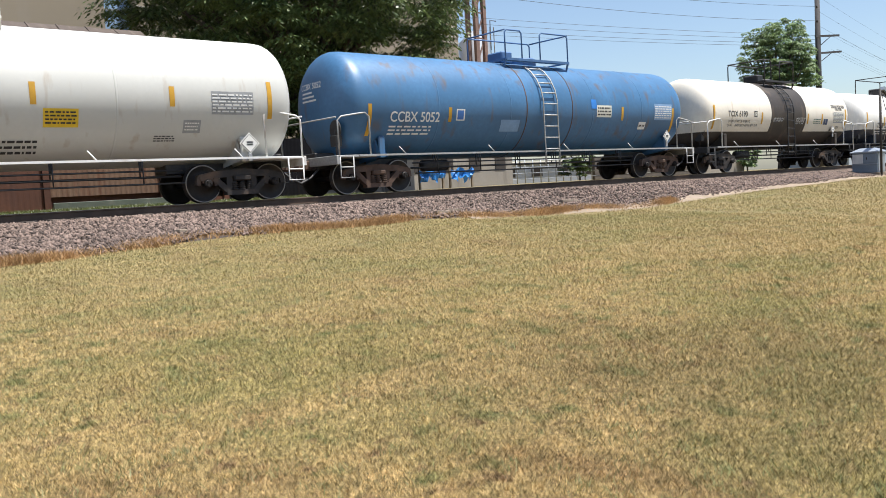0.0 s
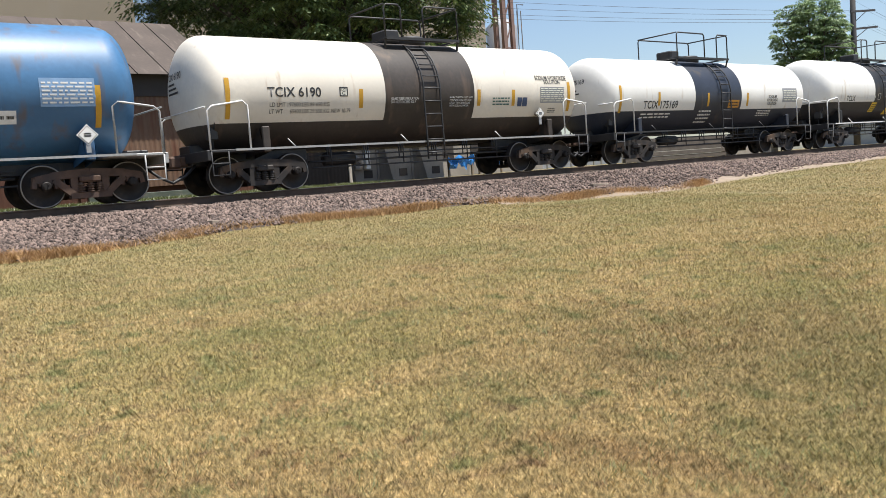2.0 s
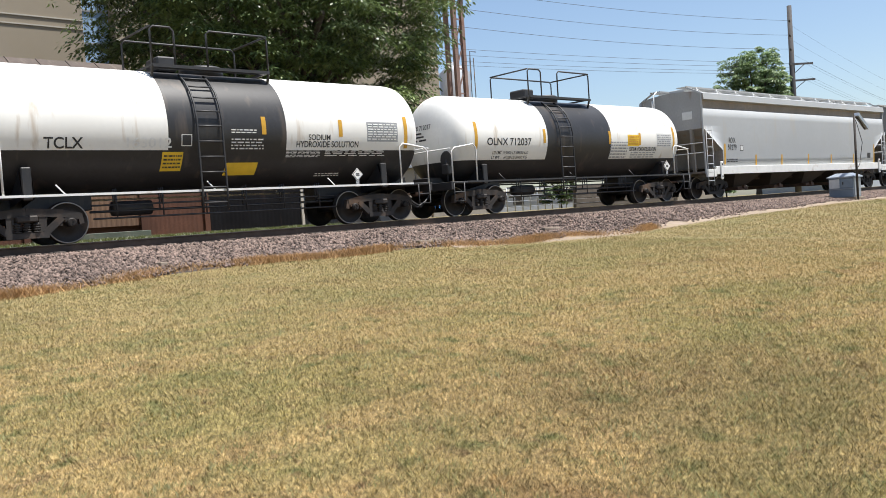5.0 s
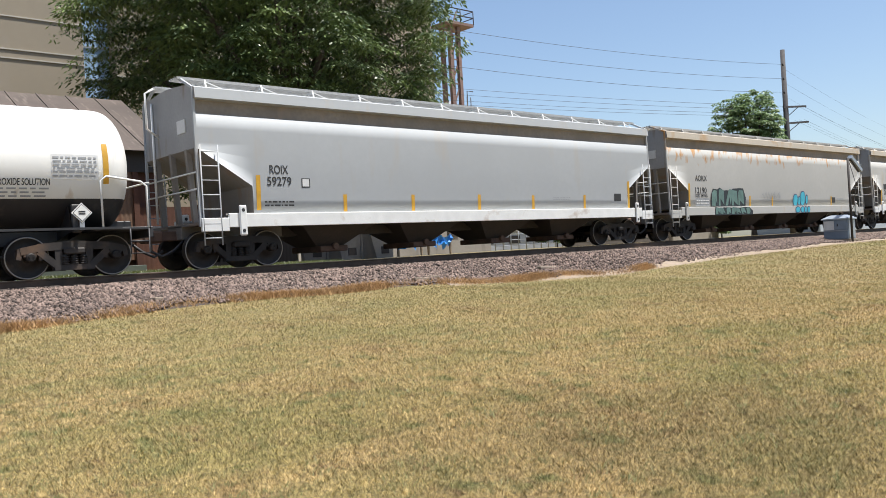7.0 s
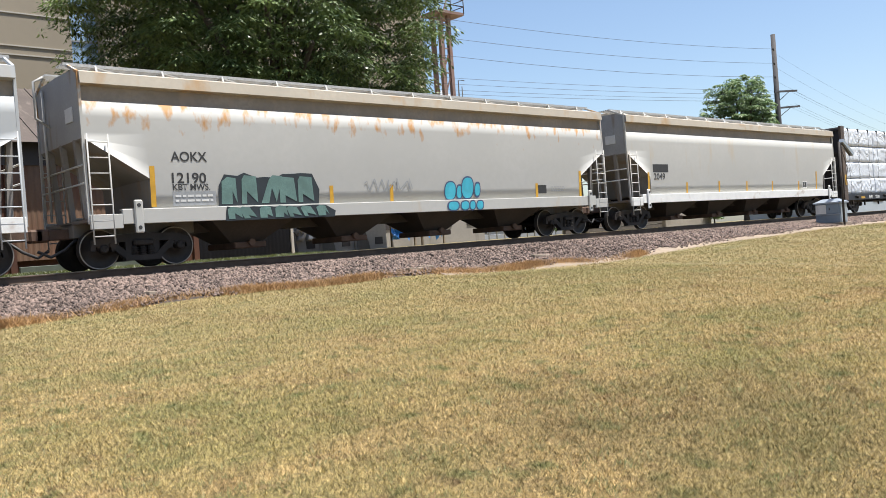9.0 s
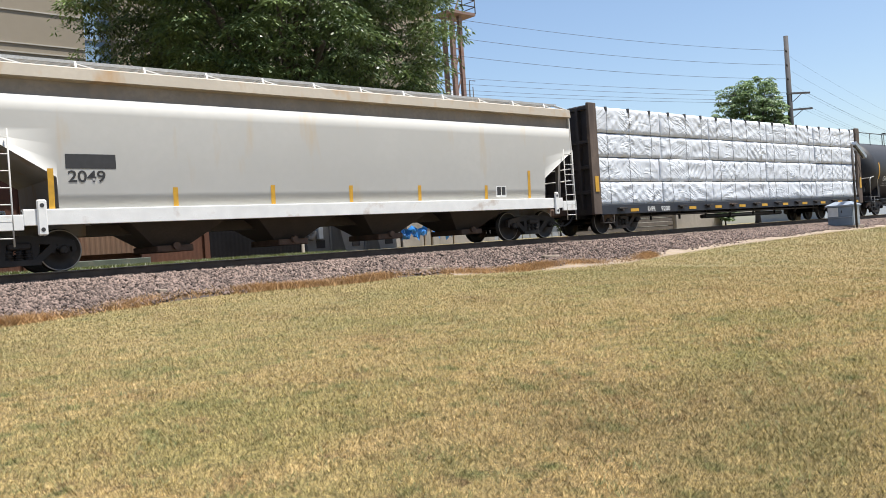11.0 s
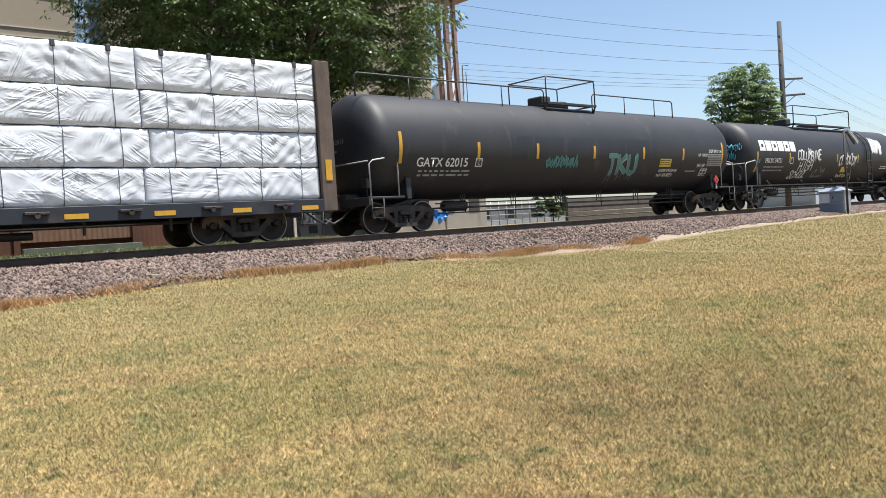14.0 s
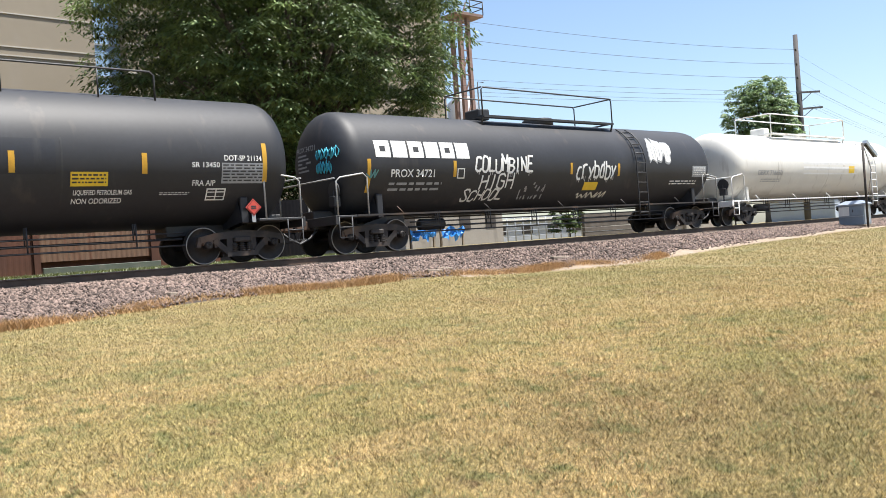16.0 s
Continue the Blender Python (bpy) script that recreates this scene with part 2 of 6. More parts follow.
    ln.new(mx.outputs[2], bsdf.inputs["Base Color"])
    return m


wrap_white = wrap_mat()


def leaf_mat(name, dark, light, scale):
    """Leaves: shade varies from leaf to leaf and in patches; some light passes through."""
    m = bpy.data.materials.new(name)
    m.use_nodes = True
    nt = m.node_tree
    n, ln = nt.nodes, nt.links
    bsdf = n["Principled BSDF"]
    bsdf.inputs["Roughness"].default_value = 0.42
    geo, co, ns = n.new("ShaderNodeNewGeometry"), n.new("ShaderNodeTexCoord"), n.new("ShaderNodeTexNoise")
    ns.inputs["Scale"].default_value = scale
    ln.new(co.outputs["Object"], ns.inputs["Vector"])
    mx, add = n.new("ShaderNodeMix"), n.new("ShaderNodeMath")
    add.operation = "MULTIPLY_ADD"
    add.inputs[1].default_value, add.inputs[2].default_value = 0.6, 0.0
    ln.new(geo.outputs["Random Per Island"], add.inputs[0])
    rng = n.new("ShaderNodeMapRange")
    rng.inputs[1].default_value, rng.inputs[2].default_value, rng.inputs[4].default_value = 0.35, 0.7, 0.5
    ln.new(ns.outputs["Fac"], rng.inputs[0])
    tot = n.new("ShaderNodeMath")
    ln.new(add.outputs[0], tot.inputs[0])
    ln.new(rng.outputs[0], tot.inputs[1])
    mx.data_type = "RGBA"
    mx.inputs[6].default_value, mx.inputs[7].default_value = (*dark, 1), (*light, 1)
    ln.new(tot.outputs[0], mx.inputs[0])
    ln.new(mx.outputs[2], bsdf.inputs["Base Color"])
    tr, ms = n.new("ShaderNodeBsdfTranslucent"), n.new("ShaderNodeMixShader")
    ln.new(mx.outputs[2], tr.inputs[0])
    ms.inputs[0].default_value = 0.25
    ln.new(bsdf.outputs[0], ms.inputs[1])
    ln.new(tr.outputs[0], ms.inputs[2])
    ln.new(ms.outputs[0], n["Material Output"].inputs[0])
    return m


leaf_dark = leaf_mat("leaf_dark", (0.017, 0.038, 0.015), (0.2, 0.275, 0.09), 0.3)
leaf_light = leaf_mat("leaf_light", (0.07, 0.125, 0.05), (0.26, 0.36, 0.15), 0.5)


def lawn_mat(name, island, low=0.38, high=1.6):
    """Mown summer lawn: straw and tired green in broad patches and fine mottling."""
    m = bpy.data.materials.new(name)
    m.use_nodes = True
    nt = m.node_tree
    n, ln = nt.nodes, nt.links
    bsdf = n["Principled BSDF"]
    bsdf.inputs["Roughness"].default_value = 0.8
    bsdf.inputs["Specular IOR Level"].default_value = 0.2
    co = n.new("ShaderNodeTexCoord").outputs["Object"]

    def ramp(scale, detail, lo, hi, stretch=(1, 1, 1)):
        mp, ns, r = n.new("ShaderNodeMapping"), n.new("ShaderNodeTexNoise"), n.new("ShaderNodeMapRange")
        mp.inputs["Scale"].default_value = stretch
        ns.inputs["Scale"].default_value, ns.inputs["Detail"].default_value = scale, detail
        r.inputs[1].default_value, r.inputs[2].default_value = lo, hi
        ln.new(co, mp.inputs[0]), ln.new(mp.outputs[0], ns.inputs["Vector"]), ln.new(ns.outputs["Fac"], r.inputs[0])
        return r.outputs[0]

    def mixed(fac, a, b, blend="MIX"):
        mx = n.new("ShaderNodeMix")
        mx.data_type, mx.blend_type = "RGBA", blend
        for sock, v in ((mx.inputs[0], fac), (mx.inputs[6], a), (mx.inputs[7], b)):
            if isinstance(v, bpy.types.NodeSocket):
                ln.new(v, sock)
            else:
                sock.default_value = v if isinstance(v, float) else (*v, 1)
        return mx.outputs[2]

    straw, dry, green = (0.45, 0.345, 0.18), (0.34, 0.235, 0.125), (0.295, 0.27, 0.118)
    c = mixed(ramp(0.45, 5, 0.4, 0.7), straw, green)
    c = mixed(ramp(0.9, 4, 0.48, 0.62, (0.3, 1.5, 1)), c, straw)
    c = mixed(ramp(0.8, 6, 0.56, 0.72, (1.4, 0.8, 1)), c, dry)
    c = mixed(ramp(3.0, 6, 0.56, 0.7), c, (0.19, 0.2, 0.085))
    c = mixed(ramp(5.5, 4, 0.6, 0.72), c, (0.25, 0.17, 0.1))
    # greener towards the foot of the embankment
    sep, far_y = n.new("ShaderNodeSeparateXYZ"), n.new("ShaderNodeMapRange")
    ln.new(co, sep.inputs[0])
    ln.new(sep.outputs[1], far_y.inputs[0])
    far_y.inputs[1].default_value, far_y.inputs[2].default_value, far_y.inputs[4].default_value = 5.0, 13.0, 0.45
    c = mixed(far_y.outputs[0], c, (0.325, 0.3, 0.165))
    # one worn, darker patch in the lawn
    gap = n.new("ShaderNodeVectorMath")
    gap.operation = "DISTANCE"
    gap.inputs[1].default_value = (5.3, 3.3, -1.45)
    ln.new(co, gap.inputs[0])
    wob, rim = n.new("ShaderNodeMath"), n.new("ShaderNodeMapRange")
    wob.operation = "MULTIPLY_ADD"
    wob.inputs[1].default_value = -2.5
    ln.new(ramp(0.9, 5, 0.2, 0.8), wob.inputs[0])
    ln.new(gap.outputs["Value"], wob.inputs[2])
    rim.inputs[1].default_value, rim.inputs[2].default_value, rim.inputs[3].default_value, rim.inputs[4].default_value = -0.5, 1.5, 0.46, 0.0
    ln.new(wob.outputs[0], rim.inputs[0])
    c = mixed(rim.outputs[0], c, (0.185, 0.155, 0.075))
    c = mixed(1.0, c, mixed(ramp(30, 3, 0.36, 0.64), (0.52, 0.54, 0.52), (1.42, 1.39, 1.35)), "MULTIPLY")
    c = mixed(1.0, c, mixed(ramp(9, 3, 0.36, 0.66), (0.84, 0.86, 0.84), (1.1, 1.09, 1.08)), "MULTIPLY")
    if island:
        geo = n.new("ShaderNodeNewGeometry").outputs["Random Per Island"]
        c = mixed(1.0, c, mixed(geo, (low, low * 0.97, low * 0.9), (high, high * 0.97, high * 0.91)), "MULTIPLY")
    else:
        c = mixed(ramp(60, 5, 0.38, 0.62), mixed(1.0, c, (0.26, 0.24, 0.21), "MULTIPLY"), mixed(1.0, c, (0.85, 0.8, 0.74), "MULTIPLY"))
    ln.new(c, bsdf.inputs["Base Color"])
    return m


lawn_soil, lawn_blade = lawn_mat("lawn_soil", False), lawn_mat("lawn_blade", True)
lawn_tuft = lawn_mat("lawn_tuft", True, 0.72, 1.24)


# ---- mesh helpers ----
def part(name, bm, material, parent=None, label=""):
    me = bpy.data.meshes.new(name)
    bm.to_mesh(me)
    bm.free()
    for m in material if isinstance(material, (list, tuple)) else [material]:
        me.materials.append(m)
    ob = new(name, me)
    ob.parent = parent
    if label:
        ob["label"] = label
    return ob


def arrays(name, verts, faces, material, parent=None):
    """One mesh from numpy arrays: verts (n, 3), faces (m, k)."""
    me = bpy.data.meshes.new(name)
    k = faces.shape[1]
    me.vertices.add(len(verts)), me.loops.add(faces.size), me.polygons.add(len(faces))
    me.vertices.foreach_set("co", verts.astype(np.float32).ravel())
    me.loops.foreach_set("vertex_index", faces.astype(np.int32).ravel())
    me.polygons.foreach_set("loop_start", np.arange(0, faces.size, k, dtype=np.int32))
    me.update(calc_edges=True)
    me.materials.append(material)
    ob = new(name, me)
    ob.parent = parent
    return ob


def box(bm, lo, hi, bevel=0.0):
    vs = bmesh.ops.create_cube(bm, size=1)["verts"]
    size, mid = [b - a for a, b in zip(lo, hi)], [(a + b) / 2 for a, b in zip(lo, hi)]
    for v in vs:
        v.co = Vector([c * s + m for c, s, m in zip(v.co, size, mid)])
    if bevel:
        bmesh.ops.bevel(bm, geom=list({e for v in vs for e in v.link_edges}), offset=bevel, segments=1, affect="EDGES")


def beam(bm, p, q, w, h):
    """A bar of section w x h from p to q, h upward."""
    p, q = Vector(p), Vector(q)
    d = q - p
    side = d.cross(Vector((0, 0, 1)))
    side = side.normalized() if side.length > 1e-6 else Vector((1, 0, 0))
    up = side.cross(d).normalized()
    ring = [[bm.verts.new(o + side * (a * w / 2) + up * (b * h / 2)) for a, b in ((-1, -1), (1, -1), (1, 1), (-1, 1))] for o in (p, q)]
    for i in range(4):
        bm.faces.new((ring[0][i], ring[0][(i + 1) % 4], ring[1][(i + 1) % 4], ring[1][i]))
    bm.faces.new(ring[0][::-1]), bm.faces.new(ring[1])


def tube(bm, pts, r, n=6):
    """A round bar bent through pts."""
    pts = [Vector(p) for p in pts]
    rings = []
    for i, p in enumerate(pts):
        d = (pts[min(i + 1, len(pts) - 1)] - pts[max(i - 1, 0)]).normalized()
        a = d.cross(Vector((0.3, 0.9, 0.2))).normalized()
        b = d.cross(a)
        rings.append([bm.verts.new(p + (a * math.cos(k * 2 * math.pi / n) + b * math.sin(k * 2 * math.pi / n)) * r) for k in range(n)])
    for s, e in zip(rings, rings[1:]):
        for k in range(n):
            bm.faces.new((s[k], s[(k + 1) % n], e[(k + 1) % n], e[k])).smooth = True
    bm.faces.new(rings[0][::-1]), bm.faces.new(rings[-1])


def lathe(bm, prof, n, origin=(0, 0, 0), axis="y", mats=None):
    """Turns a profile of (along, radius) about an axis through origin; ends closed."""
    rings = []
    for a, r in prof:
        ring = []
        for k in range(n):
            c, s = math.cos(2 * math.pi * k / n) * r, math.sin(2 * math.pi * k / n) * r
            ring.append(bm.verts.new(Vector(origin) + Vector({"x": (a, c, s), "y": (s, a, c), "z": (c, s, a)}[axis])))
        rings.append(ring)
    for j, (s, e) in enumerate(zip(rings, rings[1:])):
        for k in range(n):
            f = bm.faces.new((s[k], s[(k + 1) % n], e[(k + 1) % n], e[k]))
            f.smooth = True
            if mats:
                f.material_index = mats[j]
    bm.faces.new(rings[0][::-1]), bm.faces.new(rings[-1])


def empty(name, at=(0, 0, 0)):
    ob = new(name)
    ob.location = at
    return ob


# ---- ground ----
EDGE_Y = 15.6


def edge_z(x):
    return float(np.interp(x, (-40, 3, 9, 13, 16.5, 20.5, 26, 36, 70, 300), (-0.9, -0.87, -0.7, -0.74, -0.85, -0.93, -0.74, -0.56, -0.5, -0.6)))


def ground_z(x, y):
    """Lawn rising to the ballast shoulder, the track bed, and the level yard behind."""
    if y < EDGE_Y:
        e = edge_z(x)
        u = max(0, min(1.6, (EDGE_Y - y) / EDGE_Y))
        return e + (-1.55 - e) * u + 0.03 * noise.noise(Vector((x * 0.35, y * 0.35, 0)))
    if y < 17.9:
        return edge_z(x) + (-0.26 - edge_z(x)) * (y - EDGE_Y) / (17.9 - EDGE_Y)
    if y < 22:
        return -0.26
    return float(np.interp(y, (22, 24.5, 60, 4000), (-0.26, -0.02, 0.0, -2)))


def grid_sheet(name, xs, ys, fz, material):
    vs = np.array([(x, y, fz(x, y)) for y in ys for x in xs])
    nx = len(xs)
    fs = np.array([(j * nx + i, j * nx + i + 1, (j + 1) * nx + i + 1, (j + 1) * nx + i) for j in range(len(ys) - 1) for i in range(nx - 1)])
    ob = arrays(name, vs, fs, material)
    ob.data.shade_smooth()
    return ob


far = [30, 45, 70, 120, 250, 600, 1500, 4000]
gx = [-v for v in far[::-1]] + list(np.arange(-20, 80.1, 1.0)) + [90, 110, 150, 250, 600, 1500, 4000]
gy = [-v for v in far[::-1]] + list(np.arange(-20, 15.01, 0.8)) + [15.6, 16.2, 17, 17.9, 19, 20.5, 22, 23, 24.5, 26, 28, 32, 40, 60, 120, 300, 800, 4000]
ground = tagged(grid_sheet("ground", gx, gy, ground_z, lawn_soil), "mown summer lawn, straw yellow with tired green patches", "lawn", kind="structure")

bed = grid_sheet("track_bed", [-30] + list(np.arange(-10, 70, 1.0)) + [100, 200, 400], [15.75, 16.2, 17, 17.9, 19, 20.5, 22, 23.4], lambda x, y: ground_z(x, y) + 0.005, stone_dust)
tagged(bed, "pinkish grey crushed stone ballast under the railway track", "ballast", kind="structure")

strip = grid_sheet("earth_strip", list(np.arange(14, 70, 0.7)), [15.3, 15.55, 15.9, 16.25], lambda x, y: ground_z(x, y) + (0.03 if 15.4 < y < 16 else -0.01), earth)
tagged(strip, "bare sandy strip between lawn and ballast", "bare earth", kind="structure")

# loose stones on the shoulder and between the ties
rs = np.random.RandomState(3)
N = 74000
sx = 1.5 + 75 * rs.rand(N) ** 1.9
sy = EDGE_Y - 0.1 + rs.rand(N) ** 0.85 * 3.6
keep = (sy > EDGE_Y + 0.28 * np.sin(sx * 1.1) + 0.15 * np.sin(sx * 3.7)) & (rs.rand(N) < np.clip((sy - EDGE_Y + 0.1) * 2.5, 0.15, 1))
sx, sy = sx[keep], sy[keep]
sz = np.array([ground_z(a, b) for a, b in zip(sx, sy)]) + 0.02
N = len(sx)
octa = np.array([(1, 0, 0), (-1, 0, 0), (0, 1, 0), (0, -1, 0), (0, 0, 1), (0, 0, -1)], float)
tri = np.array([(0, 2, 4), (2, 1, 4), (1, 3, 4), (3, 0, 4), (2, 0, 5), (1, 2, 5), (3, 1, 5), (0, 3, 5)])
size = 0.028 + 0.032 * rs.rand(N, 1, 1)
shape = octa[None] * (0.65 + 0.6 * rs.rand(N, 6, 1)) * np.array([1, 1, 0.75]) + 0.25 * rs.randn(N, 6, 3)
vs = shape * size + np.stack([sx, sy, sz + 0.015], 1)[:, None]
stones = arrays("ballast_stones", vs.reshape(-1, 3), (tri[None] + 6 * np.arange(N)[:, None, None]).reshape(-1, 3), stone)
tagged(stones, "loose pinkish grey crushed ballast stones", "ballast", kind="stuff")


def blades(name, bx, by, height, width, lean, material, label, seed):
    """Grass: one narrow blade a point, leaning at random."""
    r = np.random.RandomState(seed)
    n = len(bx)
    base = np.stack([bx, by, np.array([ground_z(a, b) for a, b in zip(bx, by)])], 1)
    ang, tilt = r.rand(n) * 2 * np.pi, r.rand(n) * 2 * np.pi
    side = np.stack([np.cos(ang), np.sin(ang), np.zeros(n)], 1) * (width * (0.6 + 0.8 * r.rand(n)))[:, None]
    h = height * (0.45 + 0.9 * r.rand(n))
    tip = base + np.stack([np.cos(tilt) * lean * h, np.sin(tilt) * lean * h, h], 1)
    v = np.stack([base - side, base + side, tip], 1).reshape(-1, 3)
    return tagged(arrays(name, v, np.arange(3 * n).reshape(-1, 3), material), label, "grass", kind="stuff")


def in_sector(n, r0, r1, power, seed):
    r = np.random.RandomState(seed)
    az = np.radians(r.uniform(7, 72, n))
    d = r0 + (r1 - r0) * r.rand(n) ** power
    return d * np.sin(az), d * np.cos(az)


r4 = np.random.RandomState(4)
az, dist = np.radians(r4.uniform(7, 72, 1050000)), 3.3 * 14 ** r4.rand(1050000)
bx, by = dist * np.sin(az), dist * np.cos(az)
ok = by < EDGE_Y + 0.1
bx, by, dist = bx[ok], by[ok], dist[ok]
clump = np.array([noise.noise(Vector((a * 22, b * 22, 3))) for a, b in zip(bx, by)])
tall = 0.027 * (1 + 0.9 * clump)
near = r4.rand(len(bx)) > (dist - 4.5) / 6.5
for ok, m, seed in ((near, lawn_blade, 6), (~near, lawn_tuft, 7)):
    blades("lawn_grass", bx[ok], by[ok], tall[ok], 0.0004 * dist[ok], 0.8, m, "short mown straw and green lawn grass", seed)
r15 = np.random.RandomState(15)
bx, by = r15.uniform(-14, 30, 200000), r15.uniform(-12, 15.4, 200000)
az, dist = np.degrees(np.arctan2(bx, by)), np.hypot(bx, by)
ok = (az < 6.5) | (az > 72.5) | (dist < 3.3)
blades("lawn_grass", bx[ok], by[ok], np.full(ok.sum(), 0.05), np.full(ok.sum(), 0.009), 0.9, lawn_blade, "short mown straw and green lawn grass", 16)
# dead weeds along the foot of the ballast
r9 = np.random.RandomState(9)
wx = 2 + 21 * r9.rand(60000)
wy = EDGE_Y + 0.15 + 0.16 * np.sin(wx * 1.1) + 0.12 * r9.randn(60000)
ok = r9.rand(60000) < np.clip(0.45 + 0.5 * np.sin(wx * 0.9 - 1.2) + 0.35 * np.sin(wx * 2.3), 0.08, 1)
blades("dead_weeds", wx[ok], wy[ok], np.full(ok.sum(), 0.13), np.full(ok.sum(), 0.007), 0.8, straw_weed, "dead orange-brown weeds along the ballast edge", 10)
# green grass strip behind the track
gx2, gy2 = r9.uniform(0, 17, 16000), r9.uniform(23.2, 26.6, 16000)
green_blade = leaf_mat("green_blade", (0.12, 0.16, 0.06), (0.28, 0.31, 0.13), 1.0)
yard_blade = leaf_mat("yard_blade", (0.06, 0.085, 0.025), (0.14, 0.165, 0.055), 1.0)
blades("yard_grass", gx2, gy2, np.full(16000, 0.09), np.full(16000, 0.012), 0.8, yard_blade, "green grass between the track and the shed", 11)
# tall green tufts that survive in the lawn
centres = np.random.RandomState(12)
tx, ty = in_sector(520, 3.8, 12, 1.1, 13)
sp = np.repeat(0.02 + 0.045 * centres.rand(520), 30)
tx, ty = np.repeat(tx, 30) + centres.randn(15600) * sp * 1.8, np.repeat(ty, 30) + centres.randn(15600) * sp
blades("green_tufts", tx, ty, np.full(15600, 0.045), np.full(15600, 0.0024), 0.9, green_blade, "green grass tufts in the dry lawn", 14)

# ---- track ----
track = tagged(empty("railway_track", (0, TRACK_Y, 0)), "rusty steel rails on weathered wooden ties", "railway track", kind="structure")
for side in (-0.755, 0.755):
    bm = bmesh.new()
    for lo, hi in (((-60, side - 0.07, -0.17), (330, side + 0.07, -0.15)), ((-60, side - 0.012, -0.15), (330, side + 0.012, -0.035)), ((-60, side - 0.036, -0.035), (330, side + 0.036, -0.003))):
        box(bm, lo, hi, 0.004)
    rail = part("rail", bm, rail_steel, track)
    bm = bmesh.new()
    box(bm, (-60, side - 0.03, -0.004), (330, side + 0.03, 0))
    part("running_surface", bm, polished, rail, "worn bright top of the rail")
bm = bmesh.new()
box(bm, (-0.115, -1.3, -0.34), (0.115, 1.3, -0.17), 0.012)
tie_mesh = None
for i in range(190):
    if tie_mesh is None:
        tie = part("tie", bm, tie_wood, track)
        tie_mesh = tie.data
    else:
        tie = new("tie", tie_mesh)
        tie.parent = track
    tie.location, tie.rotation_euler[2] = (-6 + i * 0.5 + random.uniform(-0.03, 0.03), random.uniform(-0.04, 0.04), random.uniform(-0.015, 0.015)), random.uniform(-0.02, 0.02)

# timber scraps on the ballast
for x, y, l, a in ((13.6, 16.2, 0.55, 8), (14.1, 16.35, 0.4, -12), (18.9, 16.6, 0.8, 5), (6.8, 16.4, 0.25, 30)):
    bm = bmesh.new()
    box(bm, (-l / 2, -0.07, 0), (l / 2, 0.07, 0.07), 0.012)
    ob = tagged(part("wood_scrap", bm, timber), "weathered scrap of wood lying on the ballast", "wood scrap", "wood scraps")
    ob.matrix_world = pose(x, y, ground_z(x, y) + 0.02, 0, 3, a)

# ---- shed behind the track ----
shed = tagged(empty("shed", (0, 27, 0)), "old shed with brown metal roof and rusty corrugated walls", "shed", kind="")


def corrugated(x0, x1, z0, z1, y, pitch, depth):
    bm = bmesh.new()
    n = int((x1 - x0) / pitch * 4)
    rows = [[bm.verts.new((x0 + (x1 - x0) * i / n, y - depth * (i % 4 in (1, 2)), z)) for i in range(n + 1)] for z in (z0, z1)]
    back = [bm.verts.new(p) for p in ((x0, y + 0.1, z0), (x1, y + 0.1, z0), (x1, y + 0.1, z1), (x0, y + 0.1, z1))]
    for i in range(n):
        bm.faces.new((rows[0][i], rows[0][i + 1], rows[1][i + 1], rows[1][i]))
    bm.faces.new(back[::-1])
    return bm


bm = bmesh.new()
box(bm, (-30, 0.12, -0.1), (11.6, 8, 3.9))
part("wall", bm, shed_rust, shed, "rusted sheet wall")
bm = bmesh.new()
box(bm, (11.61, 0.14, -0.1), (16.6, 5, 2.1))
part("lean_to", bm, shed_rust, shed, "rusted low lean-to")
# the last sheet closes an open bay; its black is painted shade
for x0, x1, m in ((-30, 2.6, shed_wall), (2.9, 7.0, shed_rust), (7.2, 10.6, shed_wall), (10.75, 12.8, shed_rust), (13.0, 16.7, bay_shade)):
    part("cladding", corrugated(x0, x1, 0.42 if m is shed_wall else 0.05, 3.3 if x1 < 12 else 2.15, 0.0, 0.16, 0.012 if m is shed_wall else 0.005), m, shed, "corrugated sheet, rust-streaked or near-black for an open bay's shade")
for x in (2.75, 7.1, 10.68, 12.9):
    bm = bmesh.new()
    box(bm, (x - 0.09, -0.09, -0.1), (x + 0.09, 0.03, 3.3 if x < 12 else 2.2))
    part("post", bm, shed_rust, shed)
bm = bmesh.new()
box(bm, (16.7, -0.06, -0.1), (16.82, 0.12, 2.2), 0.01)
part("post", bm, pale_line, shed, "pale corner post")
bm = bmesh.new()
box(bm, (-30, -0.06, 3.3), (11.65, 0.1, 4.0))
part("fascia", bm, shed_dark, shed, "dark board under the eave")
bm = bmesh.new()
box(bm, (7.2, -0.3, -0.02), (10.8, -0.18, 0.24), 0.01)
part("base_board", bm, green_board, shed, "weathered green base board")
bm = bmesh.new()
ridge_y, ridge_z = 4.2, 6.5
for i in range(42):
    x0, x1 = -30 + i, -30 + i + 1.0
    for a, b in (((-0.5, 3.95), (ridge_y, ridge_z)), ((ridge_y, ridge_z), (9, 3.95))):
        bm.faces.new([bm.verts.new(p) for p in ((x0, a[0], a[1]), (x1, a[0], a[1]), (x1, b[0], b[1]), (x0, b[0], b[1]))])
bmesh.ops.remove_doubles(bm, verts=bm.verts, dist=1e-4)
roof = part("roof", bm, shed_roof, shed, "brown standing-seam metal roof")
for i in range(41):
    bm = bmesh.new()
    beam(bm, (-29 + i, -0.5, 3.97), (-29 + i, ridge_y, ridge_z + 0.02), 0.03, 0.03)
    part("roof_seam", bm, shed_roof, roof)
bm = bmesh.new()
